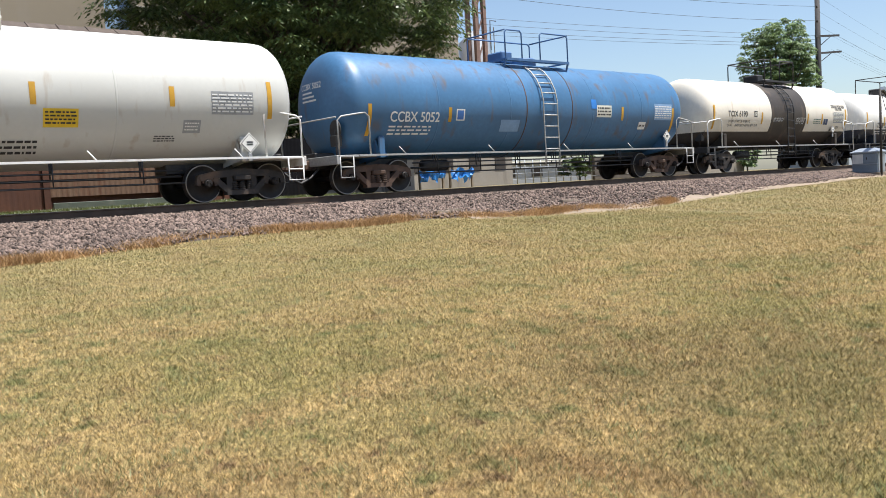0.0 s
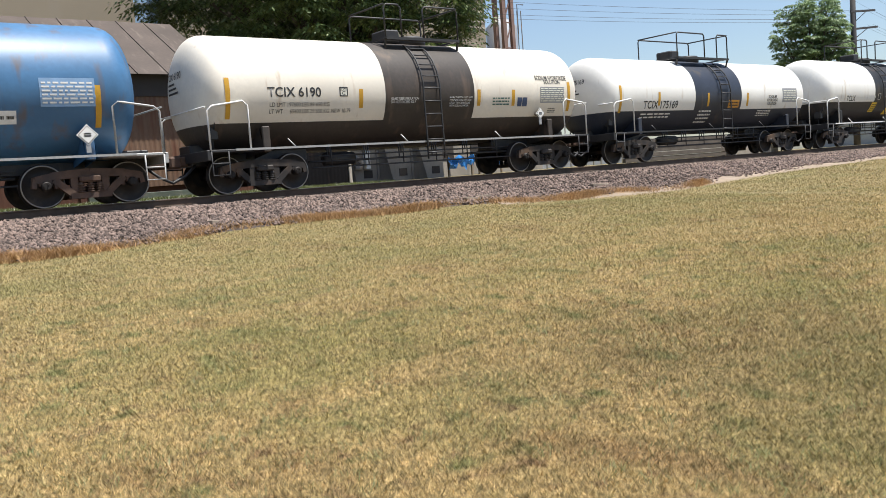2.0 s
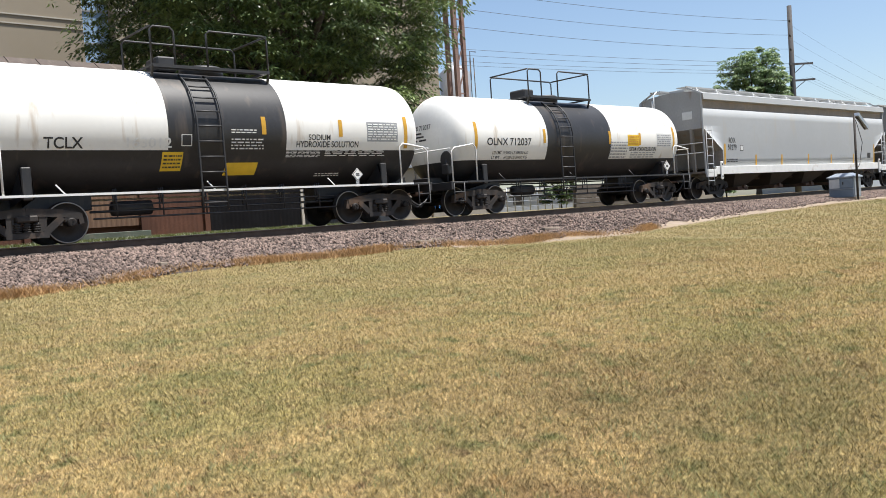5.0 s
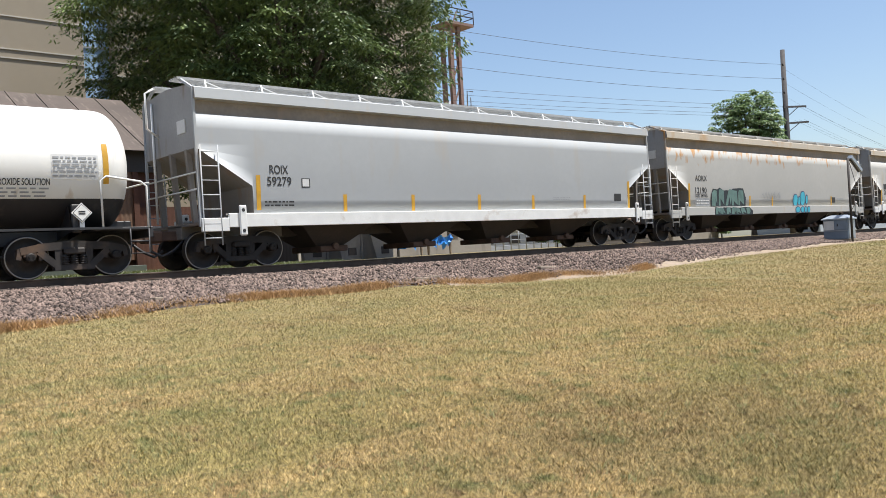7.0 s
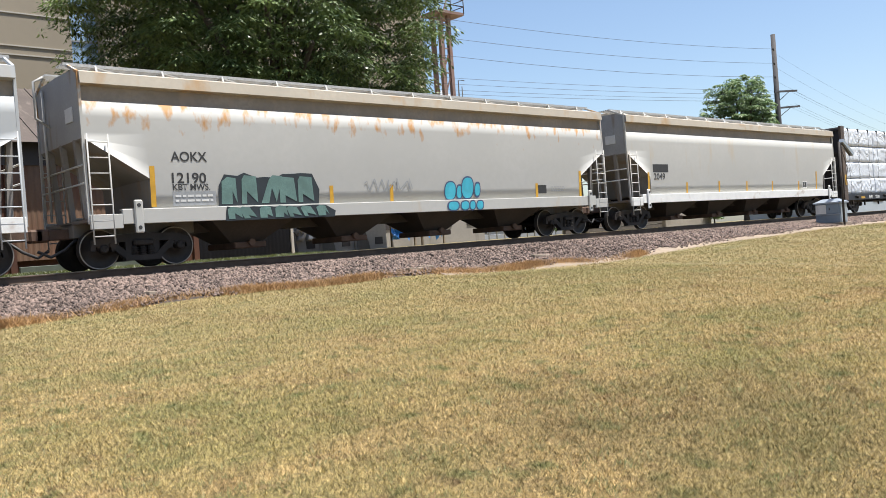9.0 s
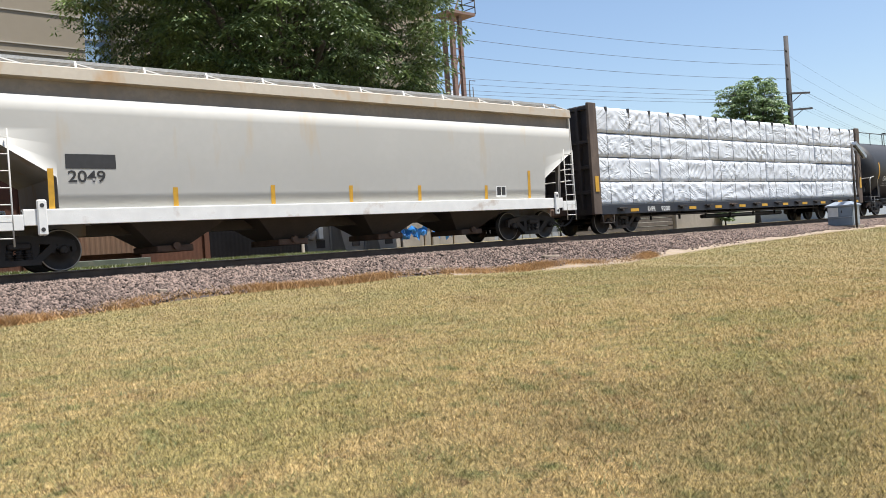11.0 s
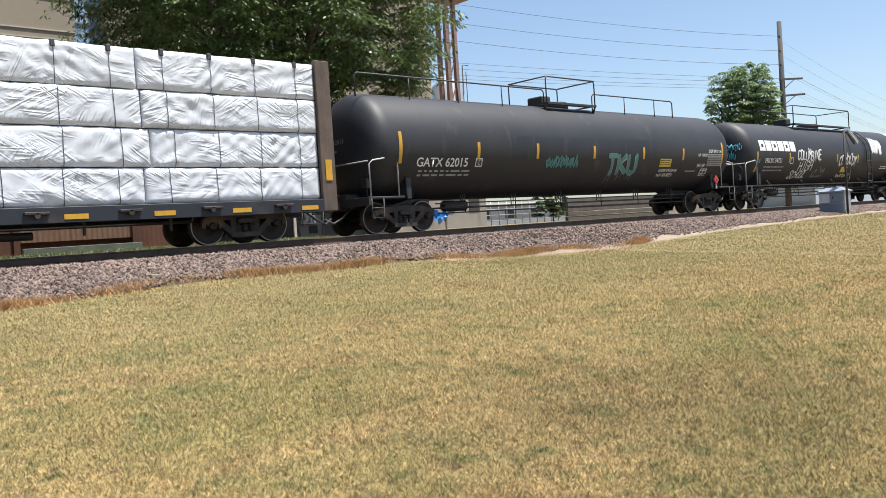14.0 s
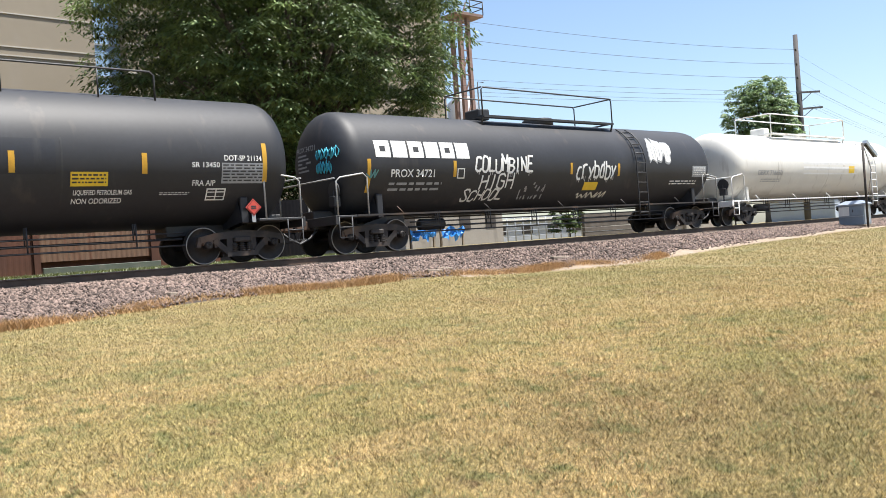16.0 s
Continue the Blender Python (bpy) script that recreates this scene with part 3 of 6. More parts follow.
bm.faces.new([bm.verts.new(p) for p in ((11.9, -0.4, 3.9), (11.9, 8.9, 3.9), (11.9, ridge_y, ridge_z - 0.03))])
part("gable", bm, shed_roof, shed)

# ---- concrete yard wall and works behind ----
bwall = tagged(empty("yard_wall", (0, 32, 0)), "stained pale concrete yard wall with buttresses", "wall")
for i in range(3):
    x0 = 19.4 + i * 1.95
    bm = bmesh.new()
    box(bm, (x0, 0, -0.3), (x0 + 1.92, 0.25, 2.6), 0.02)
    part("panel", bm, concrete, bwall)
    bm = bmesh.new()
    for dx in (0.0, 0.9):
        bm.faces.new([bm.verts.new((x0 + 0.1 + dx * 0.2, p, z)) for p, z in ((-0.02, -0.2), (-0.9, -0.2), (-0.02, 2.2))])
    part("buttress", bm, concrete, bwall)
    bm = bmesh.new()
    box(bm, (x0 + 1.2, -0.03, 0.2), (x0 + 1.65, 0.02, 0.55))
    part("vent", bm, shed_dark, bwall, "dark wall vent")
bm = bmesh.new()
tube(bm, [(19.9, -0.25, 0.9), (20.1, -0.3, 1.1), (20.35, -0.3, 0.9), (20.2, -0.3, 0.65), (19.95, -0.3, 0.7)], 0.12, 8)
part("pipe", bm, concrete, bwall, "pale bent pipe")
bm = bmesh.new()
box(bm, (20.6, -0.25, 0.6), (20.85, -0.02, 2.2), 0.03)
part("downpipe", bm, white_rail, bwall, "white downpipe")

for k, (x, y) in enumerate(((28.1, 34), (30.2, 34))):
    bm = bmesh.new()
    rr = random.Random(20 + k)
    cols = [[bm.verts.new((i * 0.14 - 0.9, rr.uniform(-0.12, 0.12), 1.0 - j * (0.12 + 0.12 * rr.random()) - 0.1 * math.sin(i))) for j in range(4)] for i in range(13)]
    for a, b in zip(cols, cols[1:]):
        for j in range(3):
            bm.faces.new((a[j], b[j], b[j + 1], a[j + 1]))
    ob = tagged(empty("tarpaulin", (x, y, 0)), "crumpled bright blue tarpaulin draped over a frame", "tarpaulin", "blue tarpaulins")
    part("sheet", bm, tarp_blue, ob)
    for px in (-0.85, 0.75):
        bm = bmesh.new()
        box(bm, (px - 0.05, 0.1, -0.1), (px + 0.05, 0.2, 1.15))
        part("stake", bm, timber, ob)

scaf = tagged(empty("timber_trestle", (38.7, 40, 0)), "weathered timber trestle with cross bracing", "trestle")
for p, q in (((-0.6, 0, -0.1), (-0.5, 0, 1.9)), ((0.6, 0, -0.1), (0.5, 0, 1.9)), ((-0.6, 0, 1.85), (0.6, 0, 1.85)), ((-0.55, 0, 0.9), (0.55, 0, 0.9)), ((-0.6, 0, 0.0), (0.5, 0, 0.9)), ((0.6, 0, 0.0), (-0.5, 0, 0.9)), ((-1.0, 0, 1.6), (1.1, 0, 1.6))):
    bm = bmesh.new()
    beam(bm, p, q, 0.1, 0.1)
    part("beam", bm, pale_line, scaf)
fence = tagged(empty("wire_fence", (0, 41, 0)), "grey chain fence posts and rails in the yard", "fence")
for i in range(30):
    bm = bmesh.new()
    tube(bm, [(31 + i * 0.8, 0, -0.1), (31 + i * 0.8, 0, 1.7)], 0.045)
    part("post", bm, tank_galv, fence)
for z in (0.3, 0.7, 1.1, 1.6):
    bm = bmesh.new()
    tube(bm, [(31, 0, z), (54.5, 0, z)], 0.025)
    part("rail", bm, tank_galv, fence)


def low_house(name, label, x0, x1, y, h, wall, roof, n):
    ob = tagged(empty(name, (x0, y, -0.05)), label, "building")
    w = x1 - x0
    bm = bmesh.new()
    box(bm, (0, 0, 0), (w, 6, h), 0.02)
    part("wall", bm, wall, ob)
    bm = bmesh.new()
    box(bm, (-0.3, -0.3, h), (w + 0.3, 6.3, h + 0.18), 0.02)
    part("roof", bm, roof, ob)
    for i in range(n):
        bm = bmesh.new()
        a = w * (i + 0.3) / n
        box(bm, (a, -0.04, h * 0.35), (a + w / n * 0.4, 0.03, h * 0.75))
        part("window", bm, shed_dark, ob)
    return ob


low_house("outbuilding", "small pale grey outbuilding with flat roof", 27, 38, 38, 3.0, concrete, tank_galv, 5)
low_house("outbuilding", "low grey outbuilding in the yard", 46, 62, 48, 1.6, tank_galv, pale_line, 5)
low_house("outbuilding", "pale blue-grey metal clad building", 70, 150, 31, 2.6, blue_panel, tank_galv, 14)

# low retaining walls beside the track
ret = tagged(empty("retaining_wall", (0, 28, 0)), "weathered horizontal timber retaining wall", "retaining wall")
for j in range(6):
    bm = bmesh.new()
    box(bm, (34, 0.02 * (j % 2), -0.25 + j * 0.24), (43, 0.2, -0.03 + j * 0.24), 0.015)
    part("plank", bm, old_timber, ret)
bm = bmesh.new()
box(bm, (43.2, -0.1, -0.25), (48.4, 0.5, 1.05), 0.03)
tagged(part("concrete_block", bm, concrete), "pale concrete block wall beside the track", "wall").location = (0, 28, 0)

# ---- works building behind the tree ----
works = tagged(empty("works_building", (0, 50, 0)), "tall beige concrete works building with grooved walls", "building")
bm = bmesh.new()
box(bm, (-45, 0, -0.1), (17.2, 22, 30), 0.05)
part("wall", bm, beige, works)
bm = bmesh.new()
box(bm, (19.6, 1.5, -0.1), (46, 20, 26), 0.05)
part("wall", bm, beige, works)
for z in (4, 7.2, 8.6, 12.25, 12.75, 14.6, 17.5, 20):
    bm = bmesh.new()
    box(bm, (-45, -0.05, z), (17.2, 0.0, z + 0.07))
    part("band", bm, pale_line, works, "pale horizontal band")
    bm = bmesh.new()
    box(bm, (19.6, 1.45, z - 0.6), (46, 1.5, z - 0.5))
    part("band", bm, pale_line, works)
bm = bmesh.new()
box(bm, (17.2, 2.5, -0.1), (19.6, 2.8, 26))
glaz = part("stair_glazing", bm, glass_blue, works, "pale blue glazed strip between the blocks")
for z in range(0, 26, 2):
    bm = bmesh.new()
    box(bm, (17.2, 2.42, z), (19.6, 2.5, z + 0.12))
    part("mullion", bm, tank_galv, glaz)

tower = tagged(empty("steel_tower", (51.3, 55, 0)), "rust-brown steel tower with railed platform on top", "tower")
for x in (-0.5, 0.5):
    for y in (-0.5, 0.5):
        bm = bmesh.new()
        box(bm, (x - 0.17, y - 0.17, -0.1), (x + 0.17, y + 0.17, 20.4))
        part("column", bm, tower_steel, tower)
for z in np.arange(2, 20, 2.2):
    bm = bmesh.new()
    beam(bm, (-0.5, -0.5, z), (0.5, -0.5, z + 2.2), 0.1, 0.1)
    beam(bm, (-0.5, -0.5, z), (0.5, -0.5, z), 0.1, 0.1)
    part("brace", bm, tower_steel, tower)
bm = bmesh.new()
box(bm, (-1.2, -1.2, 20.4), (1.9, 1.2, 20.65))
part("platform", bm, tower_steel, tower)
for z in (21.2, 21.8):
    bm = bmesh.new()
    tube(bm, [(-1.2, -1.2, z), (1.9, -1.2, z), (1.9, 1.2, z)], 0.05)
    part("railing", bm, iron, tower)
for x in (-1.2, 0.3, 1.9):
    bm = bmesh.new()
    tube(bm, [(x, -1.2, 20.6), (x, -1.2, 21.8)], 0.05)
    part("post", bm, iron, tower)
silo = tagged(empty("storage_silo", (55.6, 60, 0)), "grey galvanised storage silo with ladder and lamp", "silo")
bm = bmesh.new()
lathe(bm, [(-0.1, 1.5), (13.8, 1.5), (14.9, 0.3)], 24, axis="z")
part("shell", bm, tank_galv, silo)
for dx in (-0.25, 0.25):
    bm = bmesh.new()
    tube(bm, [(1.3 + dx, -1.2, 0), (1.3 + dx, -1.2, 15.2)], 0.05)
    part("ladder_rail", bm, iron, silo)
bm = bmesh.new()
tube(bm, [(1.1, -1.2, 13), (1.1, -1.2, 15.8), (1.9, -1.2, 15.8)], 0.05)
part("lamp_arm", bm, iron, silo)

# ---- utility pole and wires ----
pole = tagged(empty("utility_pole", (63.0, 30, 0)), "tall weathered wooden utility pole with cross arms", "utility pole")
bm = bmesh.new()
lathe(bm, [(-0.2, 0.24), (14.2, 0.17)], 12, axis="z")
part("shaft", bm, pole_wood, pole)
for z in (12.95, 11.85, 10.8):
    bm = bmesh.new()
    tube(bm, [(0, 0, z), (-0.55, -0.2, z + 0.03)], 0.06)
    part("insulator", bm, iron, pole)
for z, a, b in ((9.75, -0.6, 1.9), (8.55, 0.1, 2.2)):
    bm = bmesh.new()
    beam(bm, (a, -0.1, z - 0.05), (b, -0.7, z + 0.1), 0.12, 0.14)
    part("cross_arm", bm, pole_wood, pole)
    bm = bmesh.new()
    tube(bm, [(0.1, -0.1, z - 0.7), (b * 0.6, -0.4, z)], 0.03)
    part("brace", bm, iron, pole)


def wire(a, b, sag, r=0.011):
    bm = bmesh.new()
    a, b = Vector(a), Vector(b)
    tube(bm, [a.lerp(b, i / 24) - Vector((0, 0, sag * 4 * (i / 24) * (1 - i / 24))) for i in range(25)], r, 4)
    tagged(part("power_line", bm, wire_black), "thin dark overhead power line", "power line", "overhead power lines")


for z in (12.98, 11.88, 10.83):
    wire((62.45, 29.8, z), (20, 38, z + 1.0), 0.7)
    wire((63, 29.9, z - 0.3), (150, 44, z - 1.5), 1.2, 0.006)
for dx, z in ((1.0, 9.9), (1.8, 10.0), (0.6, 8.7), (1.3, 8.8), (2.1, 8.9)):
    wire((63 + dx, 29.6, z), (150, 42, z - 1.6), 1.2, 0.006)
for z in (9.8, 9.5, 9.2, 9.0):
    wire((62.6, 30, z), (28, 60, z + 5.6 + (z - 9.4)), 0.5)


# ---- trees ----
def tree(name, label, at, trunk_h, crown, radius, lobes, sprays, leaves, leaf, mat_leaf, seed, spread=0.06):
    """Trunk, limbs out to the lobes of the crown, and leaves on drooping sprays over each lobe."""
    root = tagged(empty(name, at), label, "tree")
    r = np.random.RandomState(seed)
    c, size = np.array(crown), np.array(radius)

    def ways(n):
        d = r.randn(n, 3)
        return d / np.linalg.norm(d, axis=1)[:, None]

    even = (np.arange(lobes) + 0.5) / lobes
    turn = np.arange(lobes) * 2.39996 + 0.5 * r.rand(lobes)
    lift = 1 - 2 * even
    flat = np.sqrt(1 - lift ** 2)
    d = np.stack([flat * np.cos(turn), flat * np.sin(turn), lift], 1)
    mids = d * (0.6 + 0.16 * r.rand(lobes, 1))
    grow = 0.24 + 0.12 * r.rand(lobes, 1)
    out = ways(lobes * sprays)
    home = np.repeat(mids, sprays, 0)
    out += 0.7 * home
    out /= np.linalg.norm(out, axis=1)[:, None]
    tips = home + out * np.repeat(grow, sprays, 0) * (0.55 + 0.45 * r.rand(lobes * sprays, 1) ** 0.5)
    tips = np.concatenate([tips, ways(lobes * 5) * 0.7 * r.rand(lobes * 5, 1) ** 0.4])
    tips = c + tips * size
    tips = tips[tips[:, 2] > trunk_h * 0.55]
    bm = bmesh.new()
    lathe(bm, [(-0.2, trunk_h * 0.09), (0.4, trunk_h * 0.065), (trunk_h, trunk_h * 0.05), (c[2], trunk_h * 0.03)], 12, axis="z")
    part("trunk", bm, bark, root)
    for m in mids:
        e = Vector(c + m * size)
        if e.z < trunk_h:
            continue
        s = Vector((0, 0, trunk_h * (0.8 + 0.4 * r.rand())))
        bm = bmesh.new()
        tube(bm, [s, s.lerp(e, 0.5) + Vector((0, 0, 0.08 * (e - s).length)), e], 0.03 + 0.01 * radius[0], 5)
        part("limb", bm, bark, root)
    n = len(tips) * leaves
    reach = np.repeat(spread * (radius[0] + radius[2]) * (0.6 + 0.7 * r.rand(len(tips))), leaves)
    a, q = r.rand(n) * 2 * np.pi, r.rand(n) ** 0.6
    pos = np.repeat(tips, leaves, 0) + np.stack([np.cos(a) * q * reach, np.sin(a) * q * reach, (-0.45 * q ** 2 + 0.25 * (r.rand(n) - 0.5)) * reach], 1)
    a += 0.8 * r.randn(n)
    ax = np.stack([np.cos(a), np.sin(a), -0.25 - 0.7 * r.rand(n)], 1)
    sd = np.stack([-np.sin(a), np.cos(a), 0.5 * r.randn(n)], 1)
    L = (leaf * (0.6 + 0.8 * r.rand(n)))[:, None]
    v = np.stack([pos, pos + ax * L * 0.45 + sd * L * 0.2, pos + ax * L, pos + ax * L * 0.45 - sd * L * 0.2], 1).reshape(-1, 3)
    arrays("crown", v, np.arange(4 * n).reshape(-1, 4), mat_leaf, root)
    return root


tree("shade_tree", "large dark green broadleaf tree behind the shed", (22.4, 36.5, 0), 4.5, (-0.55, 0, 11.4), (9.2, 9.0, 10.2), 44, 26, 190, 0.2, leaf_dark, 21)
tree("small_tree", "smaller bushy green tree beside the utility pole", (60.75, 32, 0), 3.0, (0.2, 0, 7.3), (3.05, 2.9, 4.4), 40, 16, 75, 0.17, leaf_light, 22, 0.045)
tree("shrub", "green shrub beside the concrete block", (48.6, 27.8, 0), 0.6, (0, 0, 0.9), (1.2, 0.9, 0.9), 8, 6, 40, 0.16, leaf_light, 23)
tree("shrub", "dark green bush in the yard", (44.5, 38, 0), 0.8, (0, 0, 1.4), (1.7, 1.4, 1.3), 8, 6, 45, 0.2, leaf_dark, 24)

# ---- signal cabinet and lamp beside the track ----
cz = ground_z(39.1, 16.2)
cab = tagged(empty("relay_cabinet", (39.1, 16.45, cz)), "weathered blue-grey metal railway relay cabinet with hipped lid", "cabinet")
cabinet_side = mat("cabinet_side", (0.2, 0.25, 0.31), 0.5, 0.2, var=0.12, scale=2, dirt=(0.3, 0.27, 0.23), amount=0.45, streak=(2, 2, 0.4))
bm = bmesh.new()
box(bm, (-0.5, -0.68, -0.12), (0.5, 0.68, 0.1), 0.015)
part("base", bm, timber, cab)
bm = bmesh.new()
box(bm, (-0.4, -0.55, 0.1), (0.4, 0.55, 1.0), 0.015)
part("body", bm, cabinet_side, cab)
bm = bmesh.new()
rim = [bm.verts.new((x, y, z)) for z in (0.98, 1.04) for x, y in ((-0.47, -0.62), (0.47, -0.62), (0.47, 0.62), (-0.47, 0.62))]
peak = [bm.verts.new((x, y, 1.2)) for x, y in ((-0.16, -0.32), (0.16, -0.32), (0.16, 0.32), (-0.16, 0.32))]
for k in range(4):
    j = (k + 1) % 4
    bm.faces.new((rim[k], rim[j], rim[4 + j], rim[4 + k])), bm.faces.new((rim[4 + k], rim[4 + j], peak[j], peak[k]))
bm.faces.new(rim[3::-1]), bm.faces.new(peak)
part("lid", bm, cabinet_grey, cab, "shallow hipped metal lid")
bm = bmesh.new()
box(bm, (-0.43, 0.06, 0.52), (-0.405, 0.52, 0.94), 0.006)
part("notice_panel", bm, pale_mark, cab, "white panel on the cabinet side")
bm = bmesh.new()
box(bm, (-0.425, -0.5, 0.54), (-0.405, 0.0, 0.94), 0.006)
dr = part("door", bm, cabinet_side, cab)
bm = bmesh.new()
box(bm, (-0.45, -0.12, 0.68), (-0.425, -0.08, 0.8), 0.006)
part("handle", bm, iron, dr)
bm = bmesh.new()
box(bm, (-0.44, -0.56, 0.46), (-0.4, 0.56, 0.5), 0.006)
part("ledge", bm, cabinet_grey, cab)
bm = bmesh.new()
box(bm, (-0.34, -0.575, 0.16), (0.34, -0.55, 0.94), 0.006)
part("end_door", bm, cabinet_grey, cab, "paler grey end door")
lz = ground_z(38.75, 15.75)
lamp = tagged(empty("track_lamp", (38.75, 15.75, lz)), "grey lamp post with angled lamp head beside the cabinet", "lamp post")
bm = bmesh.new()
tube(bm, [(0, 0, -0.1), (0, 0, 3.8)], 0.05, 8)
part("post", bm, iron, lamp)
bm = bmesh.new()
tube(bm, [(0.02, 0, 3.75), (0.45, 0, 3.65), (1.1, 0, 3.2)], 0.035, 6)
tube(bm, [(0.15, 0, 3.6), (0.75, 0, 2.6), (0.35, 0, 1.6), (0.02, 0, 1.4)], 0.015, 5)
part("cable", bm, iron, lamp)
bm = bmesh.new()
beam(bm, (0.25, 0, 3.85), (1.3, 0, 3.25), 0.2, 0.16)
part("lamp_head", bm, cabinet_grey, lamp)


# ---- train ----
def travelled(t):
    return 10.73 * t + 0.01524 * t * t


cars = {}
side_of = {}


def side_y(car, z):
    """Where the near side of a car's body stands at height z."""
    zc, r = side_of[car]
    if r < 1.51 and zc is None:
        return -(1.44 + 0.05 * math.sin(math.pi * min(1, max(0, (z - 1.2) / 3.1))))
    return -r if zc is None else -math.sqrt(max(0.01, r * r - (z - zc) ** 2))


def letters(car, text, x0, x1, z0, z1, material, bold=0.014, lift=0.007, lean=0.0):
    """Painted lettering fitted to a rectangle of the car's side and wrapped round it."""
    cu = bpy.data.curves.new("lettering", "FONT")
    cu.body = text
    cu.offset = bold
    tmp = bpy.data.objects.new("lettering", cu)
    me = bpy.data.meshes.new_from_object(tmp)
    bpy.data.objects.remove(tmp)
    bm = bmesh.new()
    bm.from_mesh(me)
    bpy.data.meshes.remove(me)
    xs, ys = [v.co.x for v in bm.verts], [v.co.y for v in bm.verts]
    w, h = max(xs) - min(xs), max(ys) - min(ys)
    for v in bm.verts:
        x, z = x0 + (v.co.x - min(xs)) / w * (x1 - x0), z0 + (v.co.y - min(ys)) / h * (z1 - z0)
        v.co = (x, 0, z)
    if z1 - z0 > 0.3:
        for k in range(1, 4):
            bmesh.ops.bisect_plane(bm, geom=bm.verts[:] + bm.edges[:] + bm.faces[:], plane_co=(0, 0, z0 + (z1 - z0) * k / 4), plane_no=(0, 0, 1))
    for v in bm.verts:
        v.co.x += lean * (v.co.z - z0)
        v.co.y = side_y(car, v.co.z) - lift
    return tagged(part("lettering", bm, material, car), kind="stuff")


def sheet(car, x0, x1, z0, z1, lift, n=3):
    bm = bmesh.new()
    rows = [[bm.verts.new((x, side_y(car, z) - lift, z)) for x in (x0, x1)] for z in np.linspace(z0, z1, n + 1)]
    for a, b in zip(rows, rows[1:]):
        bm.faces.new((a[0], a[1], b[1], b[0]))
    return bm


def panel(car, name, x0, x1, z0, z1, material):
    lift = 0.004 + 0.0015 * sum(1 for c in car.children if c.name.startswith(("stencil", "label")))
    return part(name, sheet(car, x0, x1, z0, z1, min(lift, 0.009)), material, car)


def text_bars(car, rows, x0, x1, z0, z1, material):
    """Small print that cannot be read: a bar a word, line by line."""
    bm = bmesh.new()
    rr = random.Random(int(abs(x0) * 100) + rows)
    step = (z1 - z0) / rows
    for i in range(rows):
        x = x0
        while x < x1 - 0.02:
            e = min(x1, x + (x1 - x0) * rr.uniform(0.05, 0.2))
            a, b = z0 + step * (i + 0.3), z0 + step * (i + 0.3) + min(0.065, step * 0.45)
            bm.faces.new([bm.verts.new((p, side_y(car, q) - 0.0115, q)) for p, q in ((x, a), (e, a), (e, b), (x, b))])
            x = e + (x1 - x0) * 0.04
    return tagged(part("small_print", bm, material, car), kind="stuff")


def stripe(car, x, z0, z1):
    return part("reflector_stripe", sheet(car, x - 0.06, x + 0.06, z0, z1, 0.007, 16), amber_mark, car, "amber reflective stripe")


def placard(car, x0, x1, z0, z1, material):
    c, m, r = (x0 + x1) / 2, (z0 + z1) / 2, min(0.3, (z1 - z0) / 2)
    y = min(side_y(car, m) - 0.06, -1.42)
    bm = bmesh.new()
    for k, (s, dy) in enumerate(((1.0, 0), (0.86, -0.006), (0.8, -0.012))):
        f = bm.faces.new([bm.verts.new((c + a * s * r, y + dy, m + b * s * r)) for a, b in ((0, -1), (1, 0), (0, 1), (-1, 0))])
        f.material_index = (0, 1, 0)[k]
    for k in (-0.12, 0.1):
        bm.faces.new([bm.verts.new((c + a * r, y - 0.016, m + (b + k) * r)) for a, b in ((-0.32, -0.06), (0.32, -0.06), (0.32, 0.08), (-0.32, 0.08))]).material_index = 1
    n0 = len(bm.faces)
    box(bm, (c - 0.05, y + 0.004, z0 - 0.15), (c + 0.05, y + 0.03, m))
    bm.faces.ensure_lookup_table()
    for f in bm.faces[n0:]:
        f.material_index = 2
    return part("placard", bm, [material, black_mark, grey_mark], car, "diamond hazard placard on a bracket")


